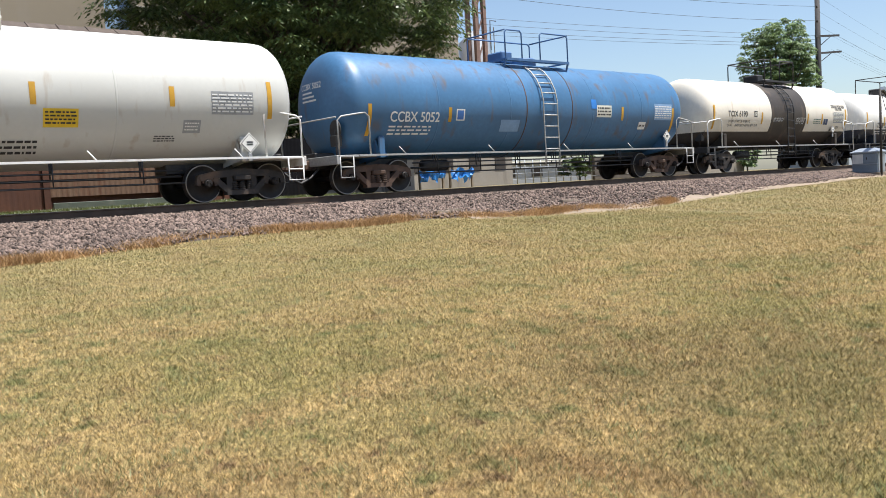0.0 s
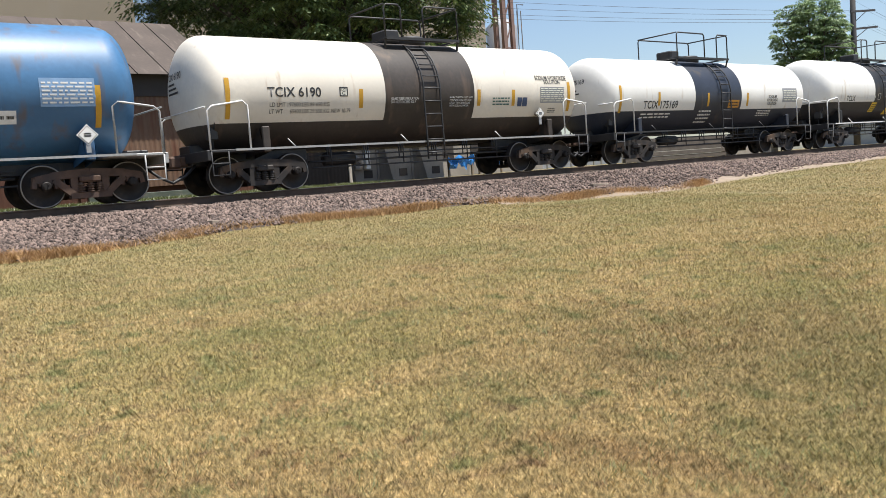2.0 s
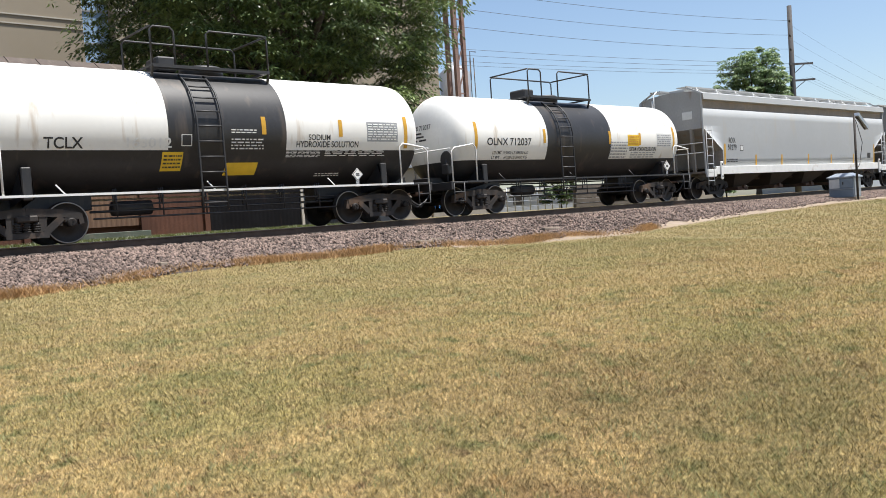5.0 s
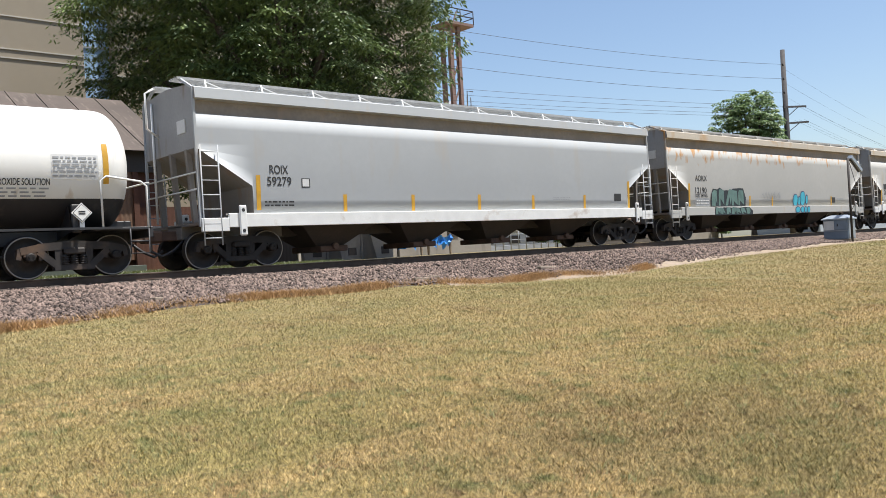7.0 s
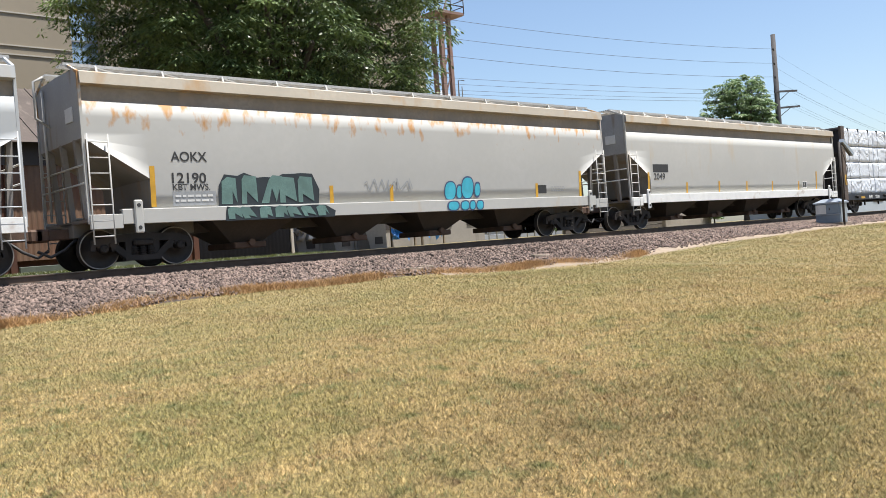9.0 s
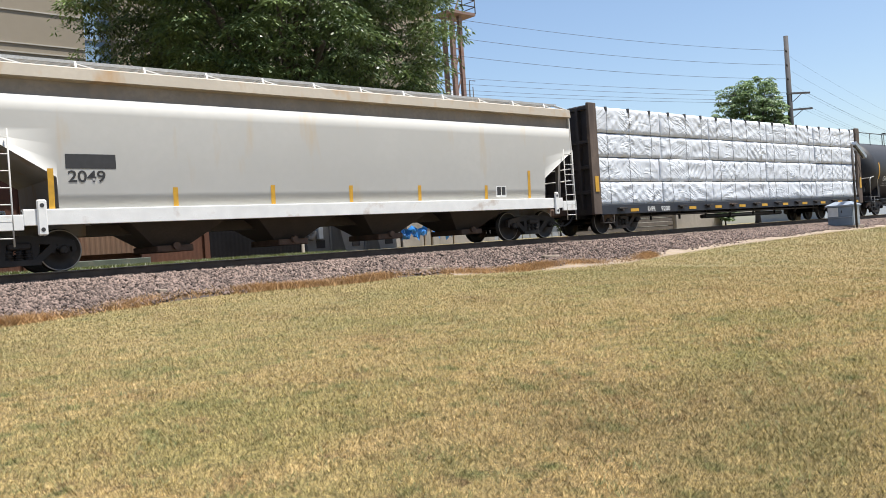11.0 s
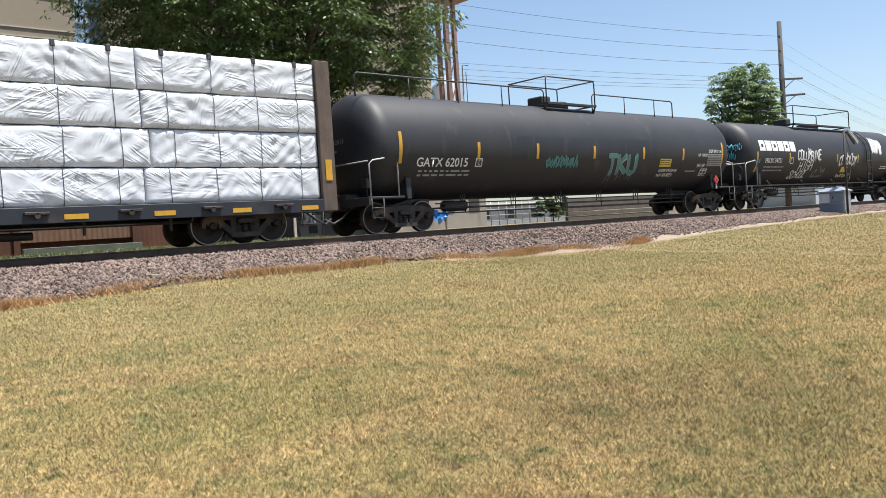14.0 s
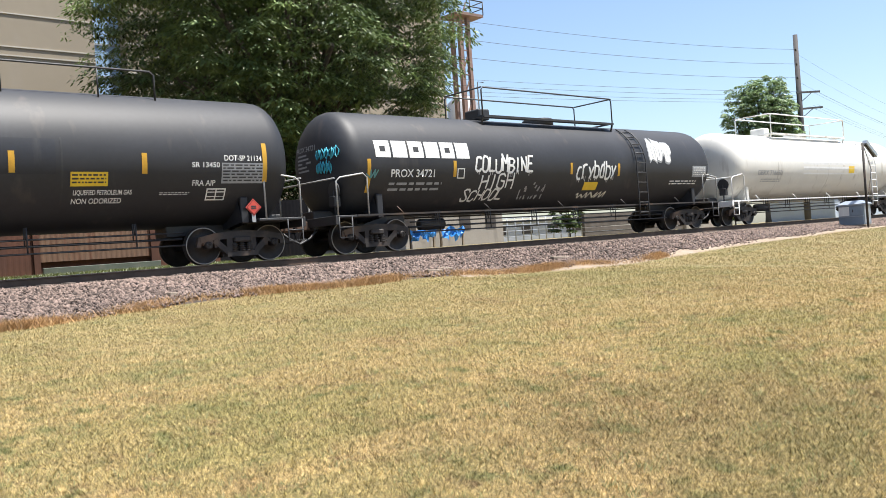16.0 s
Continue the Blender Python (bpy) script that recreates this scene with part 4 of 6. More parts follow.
def tag_shape(car, x0, x1, z0, z1, seed, material, outline, n=5):
    """Graffiti: bulging letter-like blobs with dark outlines."""
    rr = random.Random(seed)
    w = (x1 - x0) / n
    for lift, grow, m in ((0.006, 1.12, outline), (0.016, 0.95, material)):
        rs2 = random.Random(seed + 1)
        for i in range(n):
            cx, cz = x0 + w * (i + 0.5), (z0 + z1) / 2 + rs2.uniform(-0.05, 0.05) * (z1 - z0)
            ph = rs2.uniform(0, 6)
            pts = []
            for k in range(14):
                a = k / 14 * 2 * math.pi
                q = 1 + 0.18 * math.sin(3 * a + ph) + 0.1 * math.sin(5 * a + 2 * ph)
                ca, sa = math.cos(a), math.sin(a)
                sq = 1 / max(abs(ca), abs(sa)) ** 0.6
                pts.append((cx + ca * sq * q * w * 0.52 * grow + 0.12 * sa * w, cz + sa * sq * q * (z1 - z0) * 0.42 * grow))
            bm = bmesh.new()
            bm.faces.new([bm.verts.new((p, 0, q2)) for p, q2 in pts])
            for z in np.arange(z0 - 0.4, z1 + 0.4, 0.08):
                bmesh.ops.bisect_plane(bm, geom=bm.verts[:] + bm.edges[:] + bm.faces[:], plane_co=(0, 0, z), plane_no=(0, 0, 1))
            for v in bm.verts:
                v.co.y = side_y(car, v.co.z) - lift - 0.002 * i
            part("graffiti", bm, m, car, "sprayed graffiti tag")
    bm = bmesh.new()
    for i in range(n):
        cx = x0 + w * (i + 0.5)
        for dx in (-0.12, 0.14):
            a, b = z0 + (z1 - z0) * rr.uniform(0.2, 0.4), z0 + (z1 - z0) * rr.uniform(0.55, 0.8)
            u = cx + dx * w + rr.uniform(-0.08, 0.08) * w
            bm.faces.new([bm.verts.new((p, side_y(car, q) - 0.045, q)) for p, q in ((u, a), (u + 0.035, a), (u + 0.1 * w + 0.035, b), (u + 0.1 * w, b))])
    part("graffiti_line", bm, outline, car)


def scrawl(car, x0, x1, z0, z1, seed, material, n=10, w=0.03):
    """A thin sprayed scribble."""
    rr = random.Random(seed)
    bm = bmesh.new()
    p = (x0, (z0 + z1) / 2)
    for i in range(n):
        q = (x0 + (x1 - x0) * (i + 1) / n + rr.uniform(-0.1, 0.1), z0 + (z1 - z0) * (0.1 + 0.8 * ((i + seed) % 2) * rr.uniform(0.6, 1)))
        dx, dz = q[0] - p[0], q[1] - p[1]
        l = math.hypot(dx, dz) or 1
        nx, nz = -dz / l * w, dx / l * w
        bm.faces.new([bm.verts.new((a, side_y(car, b) - 0.016 - 0.0005 * i, b)) for a, b in ((p[0] - nx, p[1] - nz), (q[0] - nx, q[1] - nz), (q[0] + nx, q[1] + nz), (p[0] + nx, p[1] + nz))])
        p = q
    return tagged(part("graffiti", bm, material, car, "thin sprayed scrawl"), kind="stuff")


STROKES = dict(C="45 36 16 05 01 10 30 41", O="16 05 01 10 30 41 45 36 16", L="06 00 40", U="06 01 10 30 41 46", M="00 06 23 46 40", B="00 06 36 45 33 03 33 42 30 00",
               I="26 20", N="00 06 40 46", E="46 06 00 40|03 33", H="06 00|46 40|03 43", G="45 36 16 05 01 10 30 41 43 23", S="45 36 16 05 14 32 41 30 10 01",
               T="06 46|26 20", K="06 00|46 03 40", c="34 14 03 01 10 30", r="04 00|03 14 34", y="04 21|44 10", b="06 00 30 41 43 34 04", a="34 14 03 01 10 30|35 30")


def on_side(car, lift):
    return lambda x, z: (x, side_y(car, z) - lift, z)


def brush(bm, place, pts, w, step):
    """A sprayed line with round ends through pts, each dab a little over the one before."""
    k = step
    fine = pts[:1]
    for p, q in zip(pts, pts[1:]):
        n = max(1, math.ceil(abs(q[1] - p[1]) / 0.07))
        fine += [(p[0] + (q[0] - p[0]) * i / n, p[1] + (q[1] - p[1]) * i / n) for i in range(1, n + 1)]
    for p, q in zip(fine, fine[1:]):
        dx, dz = q[0] - p[0], q[1] - p[1]
        l = math.hypot(dx, dz) or 1
        nx, nz = -dz / l * w / 2, dx / l * w / 2
        k += 1
        bm.faces.new([bm.verts.new(Vector(place(a, b)) + Vector((0, -0.00006 * k, 0))) for a, b in ((p[0] - nx, p[1] - nz), (q[0] - nx, q[1] - nz), (q[0] + nx, q[1] + nz), (p[0] + nx, p[1] + nz))])
        k += 1
        bm.faces.new([bm.verts.new(Vector(place(q[0] + w / 2 * math.cos(c * 0.785), q[1] + w / 2 * math.sin(c * 0.785))) + Vector((0, -0.00006 * k, 0))) for c in range(8)])
    return k


def sprayed(car, text, x0, x1, z0, z1, material, w, seed, lean=0.0, lift=0.007, drip=0.0):
    """Hand-sprayed letters, uneven in height and slant, some with runs of paint below them."""
    rr = random.Random(seed)
    bm = bmesh.new()
    pitch, k = (x1 - x0) / len(text), 0
    for i, ch in enumerate(text):
        gx, gz, high, tip = x0 + pitch * i, z0 + rr.uniform(-0.07, 0.07) * (z1 - z0), (z1 - z0) * rr.uniform(0.9, 1.12), lean + rr.uniform(-0.06, 0.06)
        for line in STROKES[ch].split("|"):
            pts = [(int(p[0]) / 4 * pitch * 0.74, int(p[1]) / 6 * high) for p in line.split()]
            pts = [(gx + a + tip * b + rr.uniform(-0.02, 0.02), gz + b + rr.uniform(-0.02, 0.02)) for a, b in pts]
            k = brush(bm, on_side(car, lift), pts, w, k)
        if drip and rr.random() < 0.8:
            for dx in (0.2, 0.5):
                u = gx + dx * pitch
                k = brush(bm, on_side(car, lift), [(u, gz + 0.05), (u + 0.01, gz - drip * rr.uniform(0.4, 1))], 0.018, k)
    return tagged(part("graffiti", bm, material, car, "sprayed graffiti letters"), kind="stuff")


def slab_tag(car, x0, x1, z0, z1, n, lean, lift, seed, fill, back):
    """Block graffiti: leaning slabs of colour on a jagged dark ground."""
    rr = random.Random(seed)
    w = (x1 - x0) / n
    top = [(x0 + w * (i + f) + lean * (z1 - z0) * 0.6, z1 - (z1 - z0) * rr.uniform(0.0, 0.16)) for i in range(n) for f in (0.15, 0.8)]
    bm = bmesh.new()
    edge = [(x0 - 0.04, z0), (x1 + 0.12, z0)] + [(x1 + 0.16, z0 + (z1 - z0) * 0.45)] + top[::-1] + [(x0 - 0.02, z0 + (z1 - z0) * 0.6)]
    mid = ((x0 + x1) / 2, z0 + (z1 - z0) * 0.4)
    for p, q in zip(edge, edge[1:] + edge[:1]):
        bm.faces.new([bm.verts.new(on_side(car, lift)(*c)) for c in (mid, p, q)])
    part("graffiti", bm, back, car, "dark ground of a graffiti tag")
    for i in range(n):
        a, b = x0 + w * i + 0.04, x0 + w * (i + rr.uniform(0.76, 0.9))
        lo, hi = z0 + 0.04, z1 - (z1 - z0) * rr.uniform(0.1, 0.2)
        up = (lean + rr.uniform(-0.3, 0.3)) * (hi - lo)
        nick = rr.uniform(0.25, 0.6) * w
        pts = ((a, lo), (a + nick, lo), (a + nick + up * 0.4, lo + (hi - lo) * rr.uniform(0.2, 0.6)), (b + 0.05, lo + 0.02), (b + up, hi), (a + up + nick * 0.5, hi + 0.03), (a + up, hi - 0.12 * (hi - lo)))
        bm = bmesh.new()
        bm.faces.new([bm.verts.new(on_side(car, lift + 0.006 + 0.0008 * i)(*c)) for c in pts])
        part("graffiti", bm, fill, car, "sprayed slab of a graffiti tag")


def bubble(car, cx, cz, rx, rz, lift, fill, line, turn=0.0):
    """One rounded graffiti letter: a filled bubble with a dark outline."""
    for grow, m, up in ((1.0, line, 0.0), (0.84, fill, 0.005)):
        bm = bmesh.new()
        pts = []
        for k in range(20):
            a = k * math.pi / 10
            q = grow if grow == 1.0 else 1 - 0.035 / min(rx, rz)
            ca, sa = math.cos(a), math.sin(a)
            x, z = rx * q * abs(ca) ** 0.8 * (1 if ca > 0 else -1), rz * q * abs(sa) ** 0.8 * (1 if sa > 0 else -1)
            pts.append((cx + x + turn * z, cz + z))
        bm.faces.new([bm.verts.new(on_side(car, lift + up)(*p)) for p in pts])
        part("graffiti", bm, m, car, "rounded sprayed graffiti letter")


# one wheelset and one bogie frame, shared by all cars
def wheelset_mesh():
    bm = bmesh.new()
    for s in (-1, 1):
        prof = [(0.68, 0.09), (0.68, 0.16), (0.71, 0.19), (0.72, 0.36), (0.695, 0.40), (0.69, 0.475), (0.715, 0.475), (0.725, 0.458), (0.82, 0.452), (0.825, 0.447), (0.825, 0.425), (0.79, 0.38), (0.77, 0.2), (0.83, 0.15), (0.84, 0.09)]
        lathe(bm, [(a * s, r) for a, r in prof], 40, mats=[0] * 8 + [1, 1] + [0] * 4)
    lathe(bm, [(-0.95, 0.075), (0.95, 0.075)], 12)
    for s in (-1, 1):
        lathe(bm, [(s * 0.95, 0.1), (s * 1.12, 0.1), (s * 1.14, 0.075)], 14)
        for k in range(3):
            a = k * 2 * math.pi / 3
            lathe(bm, [(s * 1.14, 0.022), (s * 1.165, 0.022)], 6, (0.05 * math.cos(a), 0, 0.05 * math.sin(a)))
    bmesh.ops.recalc_face_normals(bm, faces=bm.faces)
    return bm


def side_frame_mesh(s):
    """A cast side frame with its window openings; origin on the rail under the bogie's centre."""
    bm = bmesh.new()
    y0, y1 = min(s * 0.93, s * 1.07), max(s * 0.93, s * 1.07)
    yc = s * 1.0
    for a in (-1, 1):
        beam(bm, (a * 1.08, yc, 0.59), (a * 0.72, yc, 0.66), 0.15, 0.15)
        beam(bm, (a * 0.74, yc, 0.66), (0, yc, 0.71), 0.15, 0.17)
        beam(bm, (a * 0.72, yc, 0.58), (a * 0.36, yc, 0.26), 0.16, 0.14)
        beam(bm, (a * 0.32, yc, 0.24), (a * 0.32, yc, 0.66), 0.15, 0.13)
        beam(bm, (a * 1.08, yc, 0.64), (a * 1.12, yc, 0.42), 0.13, 0.1)
        beam(bm, (a * 0.7, yc, 0.62), (a * 0.66, yc, 0.4), 0.13, 0.1)
        box(bm, (a * 0.889 - 0.14, y0, 0.46), (a * 0.889 + 0.14, y1, 0.6), 0.02)
    beam(bm, (-0.42, yc, 0.22), (0.42, yc, 0.22), 0.2, 0.12)
    return bm


def spring_mesh():
    bm = bmesh.new()
    tube(bm, [(0, 0, 0.27), (0, 0, 0.5)], 0.06, 8)
    for z in (0.3, 0.35, 0.4, 0.45):
        lathe(bm, [(z - 0.012, 0.09), (z + 0.012, 0.09)], 10, axis="z")
    return bm


def bolster_mesh():
    bm = bmesh.new()
    box(bm, (-0.22, -1.15, 0.5), (0.22, 1.15, 0.64), 0.03)
    box(bm, (-0.3, -0.4, 0.62), (0.3, 0.4, 0.8), 0.02)
    return bm


def shared(store, key, name, make, material, parent):
    """A part whose mesh is built once and then shared by all its likes."""
    if key not in store:
        ob = part(name, make(), material, parent)
        store[key] = ob.data
    else:
        ob = new(name, store[key])
        ob.parent = parent
    return ob


wheel_data, bogie_data = {}, {}
wheelsets = []


def bogie(car, x, material):
    ob = shared(bogie_data, (material.name, "b"), "bogie", bolster_mesh, material, car)
    ob.location.x = x
    for s in (-1, 1):
        shared(bogie_data, (material.name, s), "side_frame", lambda: side_frame_mesh(s), material, ob)
        for k in (-0.19, 0, 0.19):
            sp = shared(bogie_data, (material.name, "spring"), "spring", spring_mesh, material, ob)
            sp.location = (k, s * 1.04, 0)
    for a in (-0.889, 0.889):
        w = shared(wheel_data, "w", "wheelset", wheelset_mesh, [wheel_steel, rim_steel], ob)
        w.location = (a, 0, 0.457)
        wheelsets.append((a, w))
    return ob


def coupler(car, x, s):
    bm = bmesh.new()
    box(bm, (min(x, x + s * 0.75), -0.12, 0.74), (max(x, x + s * 0.75), 0.12, 0.98), 0.02)
    box(bm, (x + s * 0.8 - 0.16, -0.17, 0.7), (x + s * 0.8 + 0.16, 0.17, 1.0), 0.05)
    part("coupler", bm, rust_iron, car)
    bm = bmesh.new()
    tube(bm, [(x, -0.35, 0.75), (x + s * 0.3, -0.4, 0.5), (x + s * 0.6, -0.38, 0.36), (x + s * 0.85, -0.3, 0.5)], 0.035, 6)
    part("brake_hose", bm, black_rail, car)


def ladder(car, x0, x1, pts, material, r=0.022, rungs=9, name="ladder"):
    """Two rails through pts of (y, z), and rungs between."""
    bm = bmesh.new()
    for x in (x0, x1):
        tube(bm, [(x, y, z) for y, z in pts], r * 1.2, 6)
    seg = [math.dist(a, b) for a, b in zip(pts, pts[1:])]
    total = sum(seg)
    rungs_at = []
    for i in range(rungs):
        d = total * (i + 0.5) / rungs
        for (a, b), l in zip(zip(pts, pts[1:]), seg):
            if d <= l:
                y, z = a[0] + (b[0] - a[0]) * d / l, a[1] + (b[1] - a[1]) * d / l
                break
            d -= l
        rungs_at.append((y, z))
    lad = part(name, bm, material, car)
    me = None
    for y, z in rungs_at:
        if me is None:
            bm = bmesh.new()
            tube(bm, [(x0, 0, 0), (x1, 0, 0)], r, 5)
            rung = part("rung", bm, material, lad)
            me = rung.data
        else:
            rung = new("rung", me)
            rung.parent = lad
        rung.location = (0, y, z)
    return lad


HEAD_P = 2.5


def tank_body(half, zc, r, band, zline):
    """Cylinder with dished heads; the band and the belly below zline take the second paint."""
    bm = bmesh.new()
    head = r * 0.46
    turn = np.linspace(math.pi / 2 - 1e-3, 0, 11)
    xs = [(-half - head * math.sin(a) ** (2 / HEAD_P), r * math.cos(a) ** (2 / HEAD_P)) for a in turn]
    xs += [(half + head * math.sin(a) ** (2 / HEAD_P), r * math.cos(a) ** (2 / HEAD_P)) for a in turn[::-1]]
    lathe(bm, xs, 64, (0, 0, zc), axis="x")
    cuts = [((0, 0, zline), (0, 0, 1))] if zline is not None else []
    cuts += [((x, 0, 0), (1, 0, 0)) for x in band or ()]
    for at, no in cuts:
        bmesh.ops.bisect_plane(bm, geom=bm.verts[:] + bm.edges[:] + bm.faces[:], plane_co=at, plane_no=no)
    bmesh.ops.recalc_face_normals(bm, faces=bm.faces)
    for f in bm.faces:
        c = f.calc_center_median()
        if (band and band[0] <= c.x <= band[1]) or (zline is not None and c.z < zline):
            f.material_index = 1
    return bm


def head_letters(car, half, text, y0, y1, z0, z1, material, bars=3):
    """Lettering on the front head of a tank, read from ahead of the car; small print below it."""
    zc, r = side_of[car]

    def on_head(y, z):
        q = min(0.99, math.hypot(y, z - zc) / r)
        return -half - r * 0.46 * (1 - q ** HEAD_P) ** (1 / HEAD_P) - 0.012

    cu = bpy.data.curves.new("lettering", "FONT")
    cu.body, cu.offset = text, 0.012
    tmp = bpy.data.objects.new("lettering", cu)
    me = bpy.data.meshes.new_from_object(tmp)
    bpy.data.objects.remove(tmp)
    bm = bmesh.new()
    bm.from_mesh(me)
    bpy.data.meshes.remove(me)
    xs, ys = [v.co.x for v in bm.verts], [v.co.y for v in bm.verts]
    w, h = max(xs) - min(xs), max(ys) - min(ys)
    for v in bm.verts:
        y, z = y0 + (v.co.x - min(xs)) / w * (y1 - y0), z0 + (v.co.y - min(ys)) / h * (z1 - z0)
        v.co = (on_head(y, z), y, z)
    part("lettering", bm, material, car)
    bm = bmesh.new()
    for k in range(bars):
        z = z0 - 0.12 - 0.11 * k
        a, b = y0 + (y1 - y0) * 0.1, y0 + (y1 - y0) * (0.6 + 0.1 * (k % 3))
        pts = [(a, z), (b, z), (b, z + 0.05), (a, z + 0.05)]
        bm.faces.new([bm.verts.new((on_head(y, q) - 0.004, y, q)) for y, q in pts])
    part("small_print", bm, material, car)


def seam(car, x, zc, r, material):
    bm = bmesh.new()
    lathe(bm, [(x - 0.02, r + 0.002), (x - 0.012, r + 0.004), (x + 0.012, r + 0.004), (x + 0.02, r + 0.002)], 56, (0, 0, zc), axis="x")
    part("weld_seam", bm, material, car)


def tank_car(key, mid, bogies, half, top, r, label, paint, second=None, band=None, zline=None, rail=white_rail, ends=white_rail, frames=iron,
             plat=None, lad=None, long_rail=None, side_rail=True, seams=(), plat_mat=black_rail, house=True):
    car = tagged(empty("tank_car", (mid, TRACK_Y, 0)), label, "tank car", "cars of the freight train")
    cars[key] = car
    zc = top - r
    side_of[car] = (zc, r)
    part("tank", tank_body(half, zc, r, band, zline), [paint, second or paint], car)
    for x in seams:
        seam(car, x, zc, r, paint)
    under = second or paint
    low = zc - r
    for s, bx in zip((-1, 1), bogies):
        bogie(car, bx - mid, frames)
        e = bx - mid + s * 1.55
        bm = bmesh.new()
        box(bm, (min(bx - mid - s * 1.6, e), -0.35, 0.72), (max(bx - mid - s * 1.6, e), 0.35, max(0.95, low + 0.25)), 0.02)
        part("stub_sill", bm, black_paint, car)
        bm = bmesh.new()
        for q in (-1, 1):
            bm.faces.new([bm.verts.new((bx - mid - 0.12, y * q, z)) for y, z in ((0.1, 0.8), (1.4, 0.98), (1.2, zc - r * 0.62), (0.1, low + 0.05))])
            bm.faces.new([bm.verts.new((bx - mid + 0.12, y * q, z)) for y, z in ((0.1, 0.8), (1.4, 0.98), (1.2, zc - r * 0.62), (0.1, low + 0.05))])
            box(bm, (bx - mid - 0.1, q * 1.3 - 0.04, 0.95), (bx - mid + 0.1, q * 1.3 + 0.04, zc - r * 0.6), 0.02)
        part("bolster_saddle", bm, under, car)
        # end platform, handrail and steps
        bm = bmesh.new()
        box(bm, (min(e, e - s * 1.25), -1.5, 0.98), (max(e, e - s * 1.25), 1.5, 1.04), 0.01)
        box(bm, (e - 0.05, -1.5, 0.8), (e + 0.05, 1.5, 1.04), 0.01)
        part("end_platform", bm, black_rail if paint in (sooty_black,) or second else rail, car)
        for q in (-1, 1):
            bm = bmesh.new()
            x0, x1 = e - s * 0.05, e - s * 1.05
            tube(bm, [(x0, q * 1.48, 1.0), (x0, q * 1.48, 1.95), (x0 - s * 0.12, q * 1.48, 2.05), (x1 + s * 0.12, q * 1.48, 2.16), (x1, q * 1.48, 2.06), (x1, q * 1.48, 1.0)], 0.024, 6)
            part("end_handrail", bm, ends, car)
            bm = bmesh.new()
            tube(bm, [(x0, q * 1.5, 1.0), (x0, q * 1.5, 0.45), (x0 - s * 0.42, q * 1.5, 0.45), (x0 - s * 0.42, q * 1.5, 1.0)], 0.02, 5)
            tube(bm, [(x0, q * 1.5, 0.72), (x0 - s * 0.42, q * 1.5, 0.72)], 0.02, 5)
            part("step", bm, black_rail if second or paint is sooty_black else ends, car)
        bm = bmesh.new()
        tube(bm, [(e, -1.48, 2.03), (e, 1.48, 2.03)], 0.022, 6)
        part("cross_rail", bm, ends, car)
        coupler(car, e - s * 0.1, s)
    # brake gear at the end: wheel, chain box
    be = bogies[0] - mid - 1.2
    bm = bmesh.new()
    lathe(bm, [(-0.02, 0.26), (0.02, 0.26)], 14, (be, -0.9, 1.75), axis="x")
    tube(bm, [(be, -0.9, 1.0), (be, -0.9, 1.75)], 0.03)
    box(bm, (be - 0.1, -1.05, 1.3), (be + 0.1, -0.75, 1.6), 0.02)
    part("hand_brake", bm, black_rail, car)
    bm = bmesh.new()
    lathe(bm, [(-0.5, 0.05), (-0.45, 0.17), (0.45, 0.17), (0.5, 0.05)], 12, (bogies[0] - mid + 2.4, -0.6, 0.72), axis="x")
    part("brake_reservoir", bm, black_paint, car)
    for y, z, w in ((-0.75, 0.66, 0.03), (-0.95, 0.5, 0.022), (-0.85, 0.8, 0.022)):
        bm = bmesh.new()
        x0, x1 = bogies[0] - mid + 1.4, bogies[1] - mid - 1.4
        tube(bm, [(x0, y, z), (x1, y, z)], w, 5)
        for k in range(6):
            x = x0 + (x1 - x0) * (k + 0.5) / 6
            tube(bm, [(x, y, z), (x, y, low + 0.12)], 0.018, 5)
        part("brake_pipe", bm, black_rail, car)
    if side_rail:
        for q in (-1, 1):
            bm = bmesh.new()
            x0, x1 = bogies[0] - mid - 0.9, bogies[1] - mid + 0.9
            box(bm, (x0, q * 1.5 - 0.025, 1.0), (x1, q * 1.5 + 0.025, 1.05))
            k = x0 + 1.6
            while k < x1 - 1:
                tube(bm, [(k, q * 1.5, 1.02), (k - 0.16, q * 1.38, 1.25)], 0.018, 5)
                k += 3.4
            part("side_sill_rail", bm, rail, car)
    if house:
        bm = bmesh.new()
        h0 = zc + r
        lathe(bm, [(h0 - 0.08, 0.55), (h0 + 0.16, 0.55), (h0 + 0.2, 0.5), (h0 + 0.23, 0.2)], 20, (plat[0] * 0.45 + plat[1] * 0.55, 0.1, 0), axis="z")
        part("manway", bm, plat_mat, car)
    if plat:
        a, b, zt, pw = plat[0], plat[1], zc + r, 0.88
        bm = bmesh.new()
        for y0, y1 in ((-pw - 0.05, -pw + 0.3), (pw - 0.3, pw + 0.05)):
            box(bm, (a, y0, zt - 0.0), (b, y1, zt + 0.04), 0.01)
        box(bm, (a, -pw - 0.07, zt - 0.03), (b, -pw, zt + 0.045))
        for x in (a, b):
            beam(bm, (x, -pw - 0.05, zt + 0.02), (x, pw + 0.05, zt + 0.02), 0.05, 0.05)
            for q in (-1, 1):
                beam(bm, (x, q * pw, zt), (x, q * pw * 0.9, zc + math.sqrt(r * r - pw * pw * 0.81) - 0.02), 0.05, 0.05)
        part("platform", bm, plat_mat, car)
        gap = (lad[0] - 0.1, lad[1] + 0.1) if lad else (9, 9)
